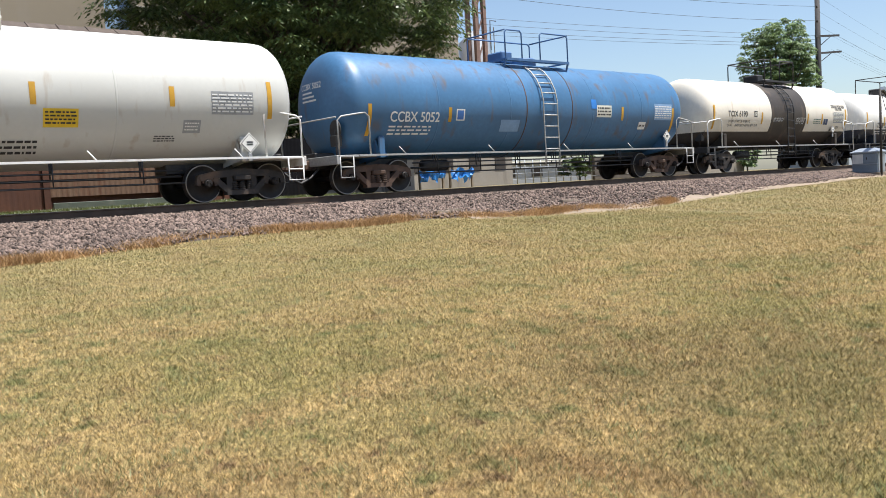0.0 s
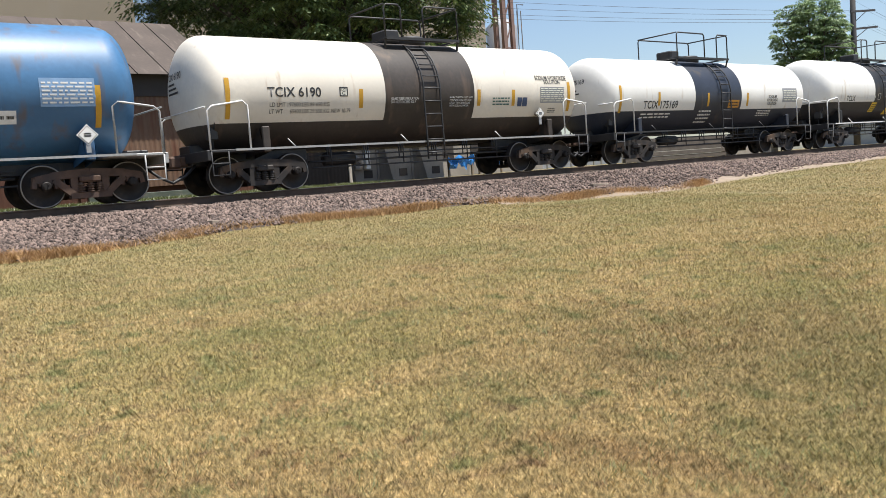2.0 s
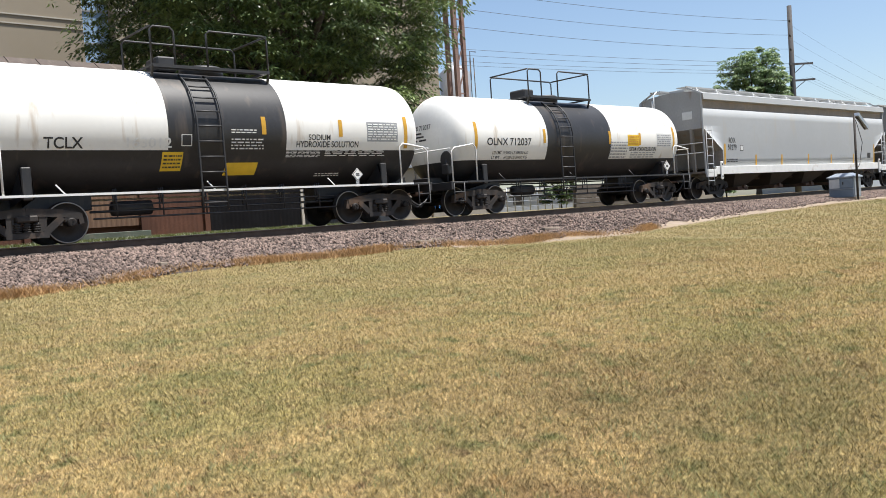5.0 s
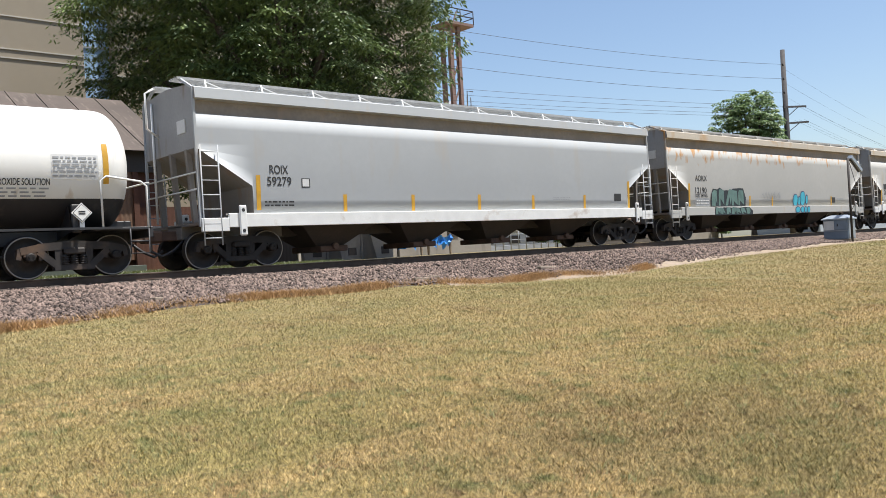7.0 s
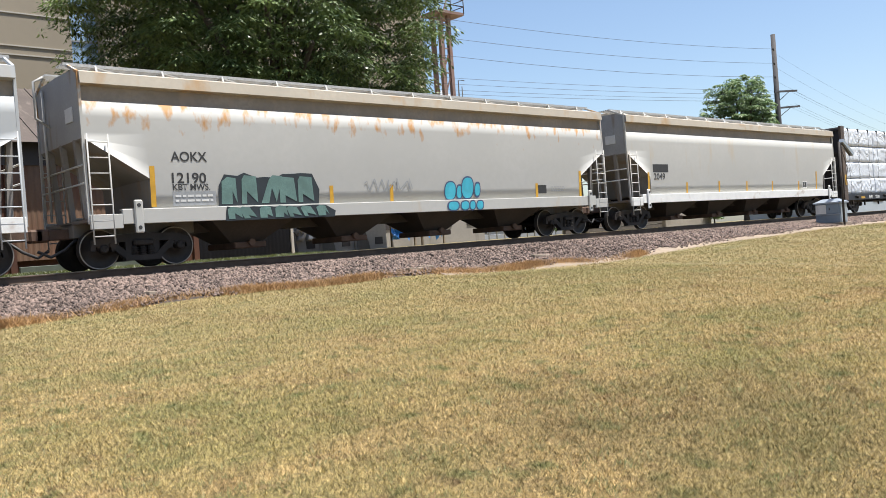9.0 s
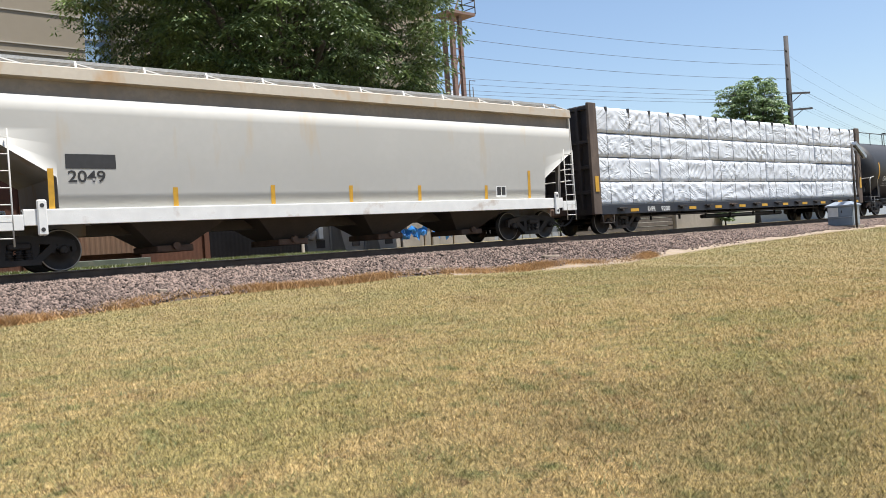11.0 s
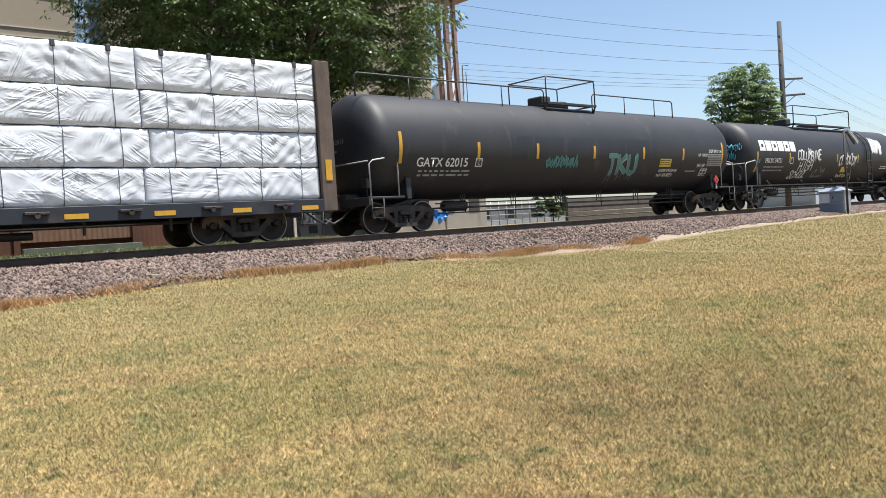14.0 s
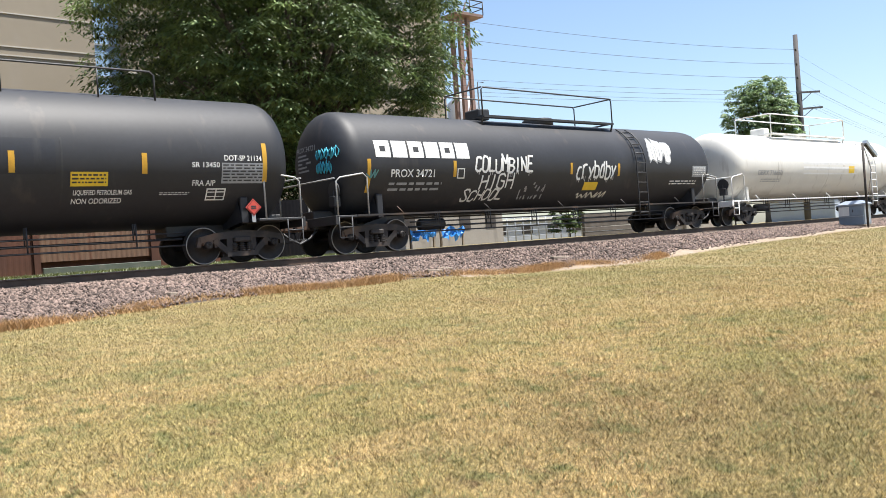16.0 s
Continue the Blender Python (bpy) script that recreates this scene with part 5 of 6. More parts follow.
        for q in (-1, 1):
            runs = [(a, b)] if q > 0 or not a < gap[0] < b else [(a, gap[0]), (gap[1], b)]
            for u, w in runs:
                if w - u < 0.3:
                    continue
                bm = bmesh.new()
                tube(bm, [(u, q * pw, zt), (u, q * pw, zt + 0.85), (u + 0.08, q * pw, zt + 0.93), (w - 0.08, q * pw, zt + 0.93), (w, q * pw, zt + 0.85), (w, q * pw, zt)], 0.026, 6)
                part("railing", bm, plat_mat, car)
        for x in (a, b):
            bm = bmesh.new()
            tube(bm, [(x, -pw, zt + 0.93), (x, pw, zt + 0.93)], 0.026, 6)
            part("railing", bm, plat_mat, car)
        bm = bmesh.new()
        box(bm, (a + 0.35, -0.35, zt), (a + 0.85, 0.35, zt + 0.36), 0.04)
        part("valve_box", bm, plat_mat, car)
    if lad:
        pts = [(-(r * math.cos(q)) - 0.1, zc + r * math.sin(q)) for q in np.linspace(1.1, -0.15, 6)]
        ladder(car, lad[0], lad[1], pts + [(-(r + 0.1), 1.0), (-(r + 0.08), 0.55)], black_rail if paint is sooty_black or (second and plat_mat is black_rail) else ends, rungs=10)
    if long_rail:
        for u, w in long_rail:
            bm = bmesh.new()
            zt = zc + r
            tube(bm, [(u, -0.75, zt - 0.2), (u, -0.75, zt + 0.4), (u + 0.1, -0.75, zt + 0.48), (w - 0.1, -0.75, zt + 0.48), (w, -0.75, zt + 0.4), (w, -0.75, zt - 0.2)], 0.024, 6)
            k = u + 2
            while k < w - 1:
                tube(bm, [(k, -0.75, zt - 0.2), (k, -0.75, zt + 0.47)], 0.02, 5)
                k += 2.0
            part("top_handrail", bm, black_rail, car)
    return car


tank_car("C0", 2.2, (-5.0, 9.43), 8.1, 4.02, 1.55, "white tank car with amber reflector stripes", dull_white, plat=(-0.5, 2.2), lad=(-0.5, 0.1), rail=white_rail, seams=(-4, 0, 4.2), plat_mat=white_rail)
tank_car("C1", 20.1, (13.54, 26.65), 7.1, 3.98, 1.53, "sky blue tank car with top platform and ladder", blue_paint, plat=(-1.2, 1.75), lad=(-0.35, 0.3), rail=grating, ends=grating, frames=rust_iron, seams=(-4.6, -1.7, 2.2, 4.9), plat_mat=blue_rail)
tank_car("C2", 35.6, (30.75, 40.47), 5.75, 3.9, 1.46, "white tank car with a brown-black band and belly", aged_white, brown_black, (-1.35, 1.75), 1.66, ends=white_rail, rail=grating, plat=(-0.8, 1.75), lad=(-0.15, 0.42))
tank_car("C3", 49.7, (44.88, 54.45), 5.85, 3.72, 1.38, "white tank car with a navy band and belly", white_paint, navy_paint, (-1.6, 1.4), 1.76, ends=white_rail, plat=(-1.9, 1.3), lad=(-0.1, 0.5), rail=black_rail)
tank_car("C4", 63.65, (59.0, 68.26), 5.5, 4.0, 1.48, "white tank car with a black centre band and belly", white_paint, black_paint, (-1.6, 1.5), 1.98, ends=white_rail, plat=(-1.6, 1.45), lad=(-0.93, -0.3))
tank_car("C5", 77.13, (72.22, 81.88), 5.5, 3.83, 1.42, "white tank car with a black centre band and belly", white_paint, black_paint, (-2.0, 1.45), 1.69, ends=white_rail, plat=(-2.2, 1.0), lad=(-1.45, -0.8), rail=black_rail)
tank_car("C10", 176.95, (168.62, 185.25), 9.05, 4.14, 1.6, "long sooty black pressure tank car", sooty_black, plat=(-1.5, 1.2), long_rail=((-9.6, -1.5), (1.2, 6.5)), ends=grating, rail=black_rail, side_rail=False)
tank_car("C11", 197.2, (189.37, 204.9), 8.4, 4.05, 1.53, "black pressure tank car with graffiti and top platform", sooty_black, plat=(-3.2, 3.4), lad=(3.7, 4.25), ends=grating, rail=iron)
tank_car("C12", 216.6, (209.1, 224.1), 8.0, 4.1, 1.55, "long off-white tank car with white railings", grey_white, plat=(-4.2, 3.4), lad=(4.6, 5.2), ends=white_rail, rail=white_rail, seams=(-5, 0, 5), plat_mat=white_rail)


head_letters(cars["C1"], 7.1, "CCBX 5052", 0.75, -0.35, 2.95, 3.12, white_mark)
head_letters(cars["C2"], 5.75, "TCIX 6190", 0.75, -0.25, 2.85, 3.02, black_mark)
head_letters(cars["C3"], 5.85, "TCIX 175169", 0.8, -0.35, 2.8, 2.96, black_mark, 5)
head_letters(cars["C5"], 5.5, "OLNX 712037", 0.8, -0.3, 2.75, 2.9, black_mark)
head_letters(cars["C10"], 9.05, "GATX 62015", 0.9, -0.3, 2.65, 2.78, grey_mark, 2)
head_letters(cars["C11"], 8.4, "PROX 34721", 0.9, -0.2, 2.95, 3.1, grey_mark, 5)

for x in (-1.0, 1.15):
    seam(cars["C1"], x, 3.98 - 1.53, 1.534, rust_iron)


def head_scrawl(car, half, y0, y1, z0, z1, seed, material):
    """A looping sprayed scrawl on the front head of a tank."""
    zc, r = side_of[car]
    rr = random.Random(seed)
    bm = bmesh.new()
    for row in (0, 1):
        pts = []
        for k in range(40):
            u = k / 39
            y = y0 + (y1 - y0) * (u + 0.05 * math.sin(k * 1.9)) * (1 - 0.3 * row)
            z = z1 - (z1 - z0) * (0.28 + 0.5 * row) + (z1 - z0) * 0.26 * math.sin(k * 1.35 + seed) * rr.uniform(0.5, 1)
            q = min(0.98, math.hypot(y, z - zc) / r)
            pts.append((-half - r * 0.46 * (1 - q ** HEAD_P) ** (1 / HEAD_P) - 0.02, y, z))
        tube(bm, pts, 0.016, 4)
    return tagged(part("graffiti", bm, material, car, "teal sprayed scrawl on the tank head"), kind="stuff")


head_scrawl(cars["C11"], 8.4, -0.25, -1.15, 2.25, 3.0, 3, tag_cyan)

# ---- covered hoppers ----
def hopper_car(key, mid, half, bogies, label, paint, sill, roof_trim, posts, outlets=4, top=4.6):
    car = tagged(empty("hopper_car", (mid, TRACK_Y, 0)), label, "hopper car", "cars of the freight train")
    cars[key] = car
    side_of[car] = (None, 1.5)

    def section(zlow):
        """Half outline from the belly up over the side to the roof, then mirrored."""
        pts = [(0.4, zlow)]
        for z in np.maximum(zlow, np.linspace(1.3, 3.68, 8)):
            pts.append((1.44 + 0.05 * math.sin(math.pi * min(1, max(0, (z - 1.2) / 3.1))), z))
        pts += [(1.385, 3.69), (1.385, 4.02), (1.56, 4.05), (1.53, 4.3), (1.1, 4.42), (0.45, top - 0.12), (0, top - 0.1)]
        return [(-y, z) for y, z in pts] + [(y, z) for y, z in pts[::-1][1:]]

    bm = bmesh.new()
    rings, cuts = [], [(-half, 2.88), (-half + 0.02, 2.86), (-half + 1.42, 1.98), (-half + 1.44, 1.3), (-half + 4, 1.3), (0, 1.3), (half - 4, 1.3), (half - 1.44, 1.3), (half - 1.42, 1.98), (half - 0.02, 2.86), (half, 2.88)]
    for x, zl in cuts:
        rings.append([bm.verts.new((x, y, z)) for y, z in section(zl)])
    for a, b in zip(rings, rings[1:]):
        n = len(a)
        for k in range(n):
            f = bm.faces.new((a[k], a[(k + 1) % n], b[(k + 1) % n], b[k]))
            f.smooth = 1 <= k <= 7
            zm = (a[k].co.z + b[(k + 1) % n].co.z) / 2
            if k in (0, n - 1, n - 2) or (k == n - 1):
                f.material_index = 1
            elif 4.03 < zm:
                f.material_index = 2
            # recess below the eave: dirty paint with eave shadow in its colour
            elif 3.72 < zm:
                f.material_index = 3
    e0, e1 = bm.faces.new(rings[0][::-1]), bm.faces.new(rings[-1])
    e0.material_index = e1.material_index = 4
    bmesh.ops.recalc_face_normals(bm, faces=bm.faces)
    part("body", bm, [paint, hopper_end_shade, roof_trim, hopper_band_shade, end_paint], car)
    # side sills
    for q in (-1, 1):
        bm = bmesh.new()
        box(bm, (-half + 0.7, q * 1.53 - 0.04, 0.97), (half - 0.7, q * 1.53 + 0.04, 1.3), 0.01)
        box(bm, (-half + 0.7, q * 1.48 - 0.08, 1.27), (half - 0.7, q * 1.48 + 0.08, 1.31))
        box(bm, (-half, q * 1.53 - 0.04, 0.88), (-half + 0.7, q * 1.53 + 0.04, 1.2), 0.01)
        box(bm, (half - 0.7, q * 1.53 - 0.04, 0.88), (half, q * 1.53 + 0.04, 1.2), 0.01)
        part("side_sill", bm, sill, car, "pale side sill beam")
        for x in (-half + 1.05, half - 1.05):
            bm = bmesh.new()
            box(bm, (x - 0.1, q * 1.6 - 0.03, 0.76), (x + 0.1, q * 1.6 + 0.03, 1.5), 0.028)
            lug = part("jacking_lug", bm, sill, car)
            for hz in (0.88, 1.38):
                bm = bmesh.new()
                lathe(bm, [(q * 1.6 - 0.036, 0.045), (q * 1.6 + 0.036, 0.045)], 10, (x, 0, hz))
                part("lug_hole", bm, black_mark, lug, "dark lifting hole")
        for s in (-1, 1):
            x0, x1 = s * (half - 0.05), s * (half - 0.5)
            ladder(car, min(x0, x1), max(x0, x1), [(q * 1.56, 2.95), (q * 1.56, 1.2), (q * 1.56, 0.55)], paint, 0.015, 7)
            bm = bmesh.new()
            beam(bm, (s * half, q * 1.5, 1.0), (s * half, q * 1.44, 4.3), 0.06, 0.06)
            beam(bm, (s * half, q * 1.44, 4.3), (s * half, q * 0.75, top + 0.05), 0.06, 0.06)
            part("corner_post", bm, paint, car)
    # roof walkway: grating and its brackets
    for q in (-1, 1):
        bm = bmesh.new()
        box(bm, (-half - 0.1, q * 0.86, top - 0.0), (half + 0.1, q * 0.86 + 0.03, top + 0.07))
        board = part("running_board", bm, grating, car, "grey roof walkway grating")
        bm = bmesh.new()
        box(bm, (-half - 0.1, -0.02, top + 0.02), (half + 0.1, 0.02, top + 0.06))
        slat = part("slat", bm, grating, board)
        slat.location.y = q * 0.42
        for k in range(1, 5):
            more = new("slat", slat.data)
            more.parent, more.location.y = board, q * (0.42 + 0.1 * k)
    for i in range(12):
        x = -half + 0.6 + (2 * half - 1.2) * i / 11
        bm = bmesh.new()
        beam(bm, (x, -0.88, top + 0.04), (x, -0.95, 4.42), 0.045, 0.03)
        beam(bm, (x, 0.88, top + 0.04), (x, 0.95, 4.42), 0.045, 0.03)
        beam(bm, (x, -0.88, top), (x + 0.5, -0.9, 4.44), 0.025, 0.025)
        beam(bm, (x, -0.88, top - 0.02), (x, 0.88, top - 0.02), 0.06, 0.06)
        part("bracket", bm, sill, car)
    bm = bmesh.new()
    box(bm, (-half + 0.5, -0.35, top - 0.1), (half - 0.5, 0.35, top + 0.06), 0.02)
    part("hatch_cover", bm, roof_trim, car)
    # ends
    for s, bx in zip((-1, 1), bogies):
        b = bx - mid
        bogie(car, b, hopper_iron)
        bm = bmesh.new()
        box(bm, (min(s * half, b - s * 1.6), -0.4, 0.75), (max(s * half, b - s * 1.6), 0.4, 1.1), 0.02)
        box(bm, (min(s * half, s * (half - 1.3)), -1.5, 1.05), (max(s * half, s * (half - 1.3)), 1.5, 1.12))
        part("end_sill", bm, hopper_end_shade, car)
        for y in (-0.9, 0.0, 0.9):
            bm = bmesh.new()
            beam(bm, (s * (half - 0.15), y, 1.1), (s * (half - 0.05), y, 2.9), 0.12, 0.12)
            part("end_post", bm, hopper_end_shade, car)
        bm = bmesh.new()
        for z in (1.9, 2.3):
            tube(bm, [(s * half, -1.45, z), (s * half, 1.45, z)], 0.022)
        part("end_rail", bm, sill, car)
        ladder(car, s * (half + 0.04), s * (half + 0.05), [(0.85, 4.3), (0.85, 1.2)], sill, rungs=8)
        bm = bmesh.new()
        tube(bm, [(s * (half + 0.05), 0.6, top + 0.05), (s * (half + 0.3), 0.6, top - 0.1), (s * (half + 0.3), 0.6, 3.6), (s * half, 0.6, 3.4)], 0.03)
        part("grab_iron", bm, sill, car)
        coupler(car, s * (half - 0.1), s)
        bm = bmesh.new()
        box(bm, (s * (half + 0.02) - 0.012, -1.0, 3.3), (s * (half + 0.02) + 0.012, -0.55, 3.62))
        part("end_stencil", bm, pale_mark, car)
    # discharge hoppers
    span = 2 * half - 5.2
    for i in range(outlets):
        c = -span / 2 + span * (i + 0.5) / outlets
        w = span / outlets * 0.49
        bm = bmesh.new()
        top_r = [bm.verts.new((c + a * w, b * 1.38, 1.3)) for a, b in ((-1, -1), (1, -1), (1, 1), (-1, 1))]
        bot = [bm.verts.new((c + a * 0.42, b * 0.5, 0.42)) for a, b in ((-1, -1), (1, -1), (1, 1), (-1, 1))]
        for k in range(4):
            bm.faces.new((top_r[k], top_r[(k + 1) % 4], bot[(k + 1) % 4], bot[k]))
        bm.faces.new(bot[::-1])
        chute = part("discharge_hopper", bm, hopper_under_shade, car)
        bm = bmesh.new()
        box(bm, (c - 0.45, -0.75, 0.28), (c + 0.45, 0.75, 0.44), 0.02)
        lathe(bm, [(-0.85, 0.09), (-0.72, 0.09)], 10, (c, 0, 0.42))
        part("outlet_gate", bm, rust_iron, chute)
    bm = bmesh.new()
    box(bm, (-half + 1, -0.3, 0.75), (half - 1, 0.3, 1.0))
    part("centre_sill", bm, hopper_under_shade, car)
    return car


hopper_car("C6", 93.78, 9.15, (85.85, 101.5), "light grey covered hopper car with white sill", hopper_grey, white_rail, hopper_grey, 7)
hopper_car("C7", 113.35, 9.15, (105.5, 120.75), "rust-stained grey covered hopper car with graffiti", hopper_rusty, hopper_cream, roof_beige, 6, top=4.55)
hopper_car("C8", 133.1, 9.1, (124.7, 140.45), "cream-grey covered hopper car", hopper_cream, white_rail, roof_beige, 6, top=4.55)

# ---- centre-beam flat car with wrapped lumber ----
C9 = tagged(empty("centerbeam_car", (154.6, TRACK_Y, 0)), "dark blue centre-beam flat car with tall brown bulkheads", "flat car", "cars of the freight train")
cars["C9"] = C9
side_of[C9] = (None, 1.52)
HB = 11.0
bm = bmesh.new()
box(bm, (-HB, -1.45, 0.78), (HB, 1.45, 1.0), 0.02)
part("deck", bm, deck_navy, C9)
for q in (-1, 1):
    bm = bmesh.new()
    box(bm, (-HB, q * 1.48 - 0.03, 0.68), (HB, q * 1.48 + 0.03, 1.02), 0.01)
    part("side_sill", bm, deck_navy, C9)
bm = bmesh.new()
box(bm, (-HB + 0.3, -0.07, 1.0), (HB - 0.3, 0.07, 4.55))
part("centre_beam", bm, bulkhead_paint, C9)
for s, bx in ((-1, 145.4), (1, 163.45)):
    bm = bmesh.new()
    box(bm, (min(s * HB, s * (HB + 0.12)), -1.45, 0.7), (max(s * HB, s * (HB + 0.12)), 1.45, 4.62), 0.02)
    wall = part("bulkhead", bm, bulkhead_paint, C9, "ribbed brown end bulkhead")
    ribs = [((s * (HB + 0.15) - 0.22, y - 0.06, 0.7), (s * (HB + 0.15) + 0.22, y + 0.06, 4.65)) for y in (-1.46, 1.46)]
    ribs += [((s * (HB + 0.2) - 0.1, y - 0.06, 0.9), (s * (HB + 0.2) + 0.1, y + 0.06, 4.55)) for y in (-0.9, -0.3, 0.3, 0.9)]
    ribs += [((s * (HB + 0.2) - 0.09, -1.4, z - 0.06), (s * (HB + 0.2) + 0.09, 1.4, z + 0.06)) for z in (1.5, 2.4, 3.3, 4.5)]
    for lo, hi in ribs:
        bm = bmesh.new()
        box(bm, lo, hi, 0.012)
        part("rib", bm, bulkhead_post if lo[1] < -1.5 else bulkhead_paint, wall)
    bm = bmesh.new()
    box(bm, (s * (HB + 0.15) - 0.1, -1.54, 1.5), (s * (HB + 0.15) + 0.1, -1.52, 2.05))
    part("warning_patch", bm, amber_mark, C9, "amber warning patch")
    bogie(C9, bx - 154.6, iron)
    coupler(C9, s * (HB + 0.1), s)
    bm = bmesh.new()
    box(bm, (min(s * HB, s * (HB - 3)), -0.4, 0.6), (max(s * HB, s * (HB - 3)), 0.4, 0.8))
    part("draft_sill", bm, deck_navy, C9)
for i in range(11):
    x = -HB + 1.2 + i * 1.95
    if i == 1:
        continue
    bm = bmesh.new()
    box(bm, (x - 0.25, -1.62, 0.86), (x + 0.25, -1.5, 0.92), 0.01)
    lathe(bm, [(-1.62, 0.06), (-1.5, 0.06)], 10, (x, 0, 0.84))
    part("winch", bm, iron, C9)
    bm = bmesh.new()
    box(bm, (x + 0.55, -1.52, 0.75), (x + 1.05, -1.512, 0.86))
    part("sill_patch", bm, amber_mark, C9, "dull yellow sill patch")
bm = bmesh.new()
tube(bm, [(-HB + 3, -0.8, 0.6), (HB - 3, -0.8, 0.6)], 0.04)
tube(bm, [(-3, -0.6, 0.45), (4, -0.6, 0.45)], 0.09)
for k in range(8):
    box(bm, (-7 + 2 * k, -0.84, 0.4), (-6.95 + 2 * k, -0.76, 0.8))
part("brake_pipe", bm, black_rail, C9)

bm = bmesh.new()
tube(bm, [(-HB - 0.42, 1.2 + 0.27 * math.cos(k * math.pi / 8), 2.1 + 0.27 * math.sin(k * math.pi / 8)) for k in range(17)], 0.02, 6)
for k in range(4):
    tube(bm, [(-HB - 0.4, 1.2, 2.1), (-HB - 0.42, 1.2 + 0.27 * math.cos(k * math.pi / 2), 2.1 + 0.27 * math.sin(k * math.pi / 2))], 0.014, 5)
tube(bm, [(-HB - 0.42, 1.2, 2.1), (-HB - 0.1, 1.2, 2.1)], 0.03, 6)
part("hand_brake", bm, black_rail, C9, "black hand brake wheel")
for x in (-HB + 0.1, HB - 0.75):
    bm = bmesh.new()
    tube(bm, [(x, -1.49, 0.7), (x, -1.49, 0.38), (x + 0.65, -1.49, 0.38), (x + 0.65, -1.49, 0.7)], 0.02, 6)
    part("step", bm, iron, C9)


def wrapped_bundle(x0, x1, z0, z1, q, seed):
    """A package of lumber in wrinkled white plastic; its origin is that of the car that carries it."""
    bm = bmesh.new()
    nx, nz = int((x1 - x0) / 0.055), int((z1 - z0) / 0.06)
    ang = [(seed * 1.7 + k * 2.1) % 3.1 - 0.6 for k in range(3)]
    rr = random.Random(seed)
    folds = [(rr.uniform(-1.2, 1.2), rr.uniform(5, 13), rr.uniform(0, 6), rr.uniform(x0, x1), rr.uniform(0.5, 1.5)) for _ in range(6)]
    yo = 1.42 + rr.uniform(-0.02, 0.03)

    def bulge(x, z):
        u, w = (x - x0) / (x1 - x0), (z - z0) / (z1 - z0)
        edge = min(1, min(u * (x1 - x0), (1 - u) * (x1 - x0), w * (z1 - z0), (1 - w) * (z1 - z0)) / 0.08)
        d = 0.05 * edge
        for sl, fr, ph, cx, wd in folds:
            d += 0.008 * math.sin((z + sl * x) * fr * 1.6 + ph) * math.exp(-((x - cx) / wd) ** 2) * edge
        d += 0.016 * noise.noise(Vector((x * 1.2 + seed, z * 2.5, seed))) * edge
        for k, g in enumerate(ang):
            u2, w2 = x * math.cos(g) + z * math.sin(g), z * math.cos(g) - x * math.sin(g)
            m = max(0, noise.noise(Vector((x * 0.9 + 7 * k, z * 1.1, seed + k))) + 0.25)
            d += 0.06 * m * (0.5 - abs(noise.noise(Vector((u2 * 0.8, w2 * 5.5, seed * 3 + k))))) ** 2
        return d

    front = [[bm.verts.new((x, q * (yo - 0.05 + bulge(x, z)), z + 0.015 * noise.noise(Vector((x * 2, z, seed))))) for x in np.linspace(x0, x1, nx + 1)] for z in np.linspace(z0, z1, nz + 1)]
    for a, b in zip(front, front[1:]):
        for k in range(nx):
            bm.faces.new((a[k], a[k + 1], b[k + 1], b[k])).smooth = True
    rim = front[0] + [r[-1] for r in front[1:]] + front[-1][-2::-1] + [r[0] for r in front[-2:0:-1]]
    back = [bm.verts.new((v.co.x, q * 0.12, v.co.z)) for v in rim]
    for k in range(len(rim)):
        bm.faces.new((rim[k], back[k], back[(k + 1) % len(rim)], rim[(k + 1) % len(rim)]))
    bm.faces.new(back)
    bmesh.ops.recalc_face_normals(bm, faces=bm.faces)
    ob = tagged(empty("lumber_bundle", (154.6, TRACK_Y, 0)), "lumber bundle wrapped in wrinkled white plastic, strapped", "lumber bundle", "wrapped lumber bundles on the flat car")
    part("wrapping", bm, wrap_white, ob)
    n = max(2, round((x1 - x0) / 1.25))
    for k in range(n):
        x = x0 + (x1 - x0) * (k + 0.5) / n
        bm = bmesh.new()
        lean = rr.uniform(-0.02, 0.02)
        pts = [(x + lean * w, q * (yo - 0.025 + max(0.035 * min(1, 12 * w, 12 - 12 * w), bulge(x, z0 + (z1 - z0) * w) - 0.01)), z0 + (z1 - z0) * w) for w in np.linspace(0, 1, 14)]
        tube(bm, pts, 0.007, 4)
        part("strap", bm, strap_dark, ob)
        if z1 > 4.4:
            bm = bmesh.new()
            box(bm, (x - 0.05, min(q * (yo - 0.12), q * (yo + 0.035)), z1 - 0.13), (x + 0.05, max(q * (yo - 0.12), q * (yo + 0.035)), z1 + 0.02), 0.012)
            part("corner_protector", bm, strap_dark, ob, "black strap corner protector")
    return ob


bundles = []
XS, ZS = (-10.95, -6.95, -3.3, 1.45, 6.3, 10.95), (1.02, 1.86, 2.75, 3.62, 4.56)
for i in range(5):
    for j in range(4):
        off = 0.12 * math.sin(i * 3 + j * 2)
        a = XS[i] + (off if i else 0)
        b = XS[i + 1] + (0.12 * math.sin((i + 1) * 3 + j * 2) if i < 4 else 0)
        for q in (-1, 1):
            bundles.append(wrapped_bundle(a + 0.01, b - 0.01, ZS[j] + 0.012, ZS[j + 1] - 0.012, q, i * 10 + j + (50 if q > 0 else 0)))

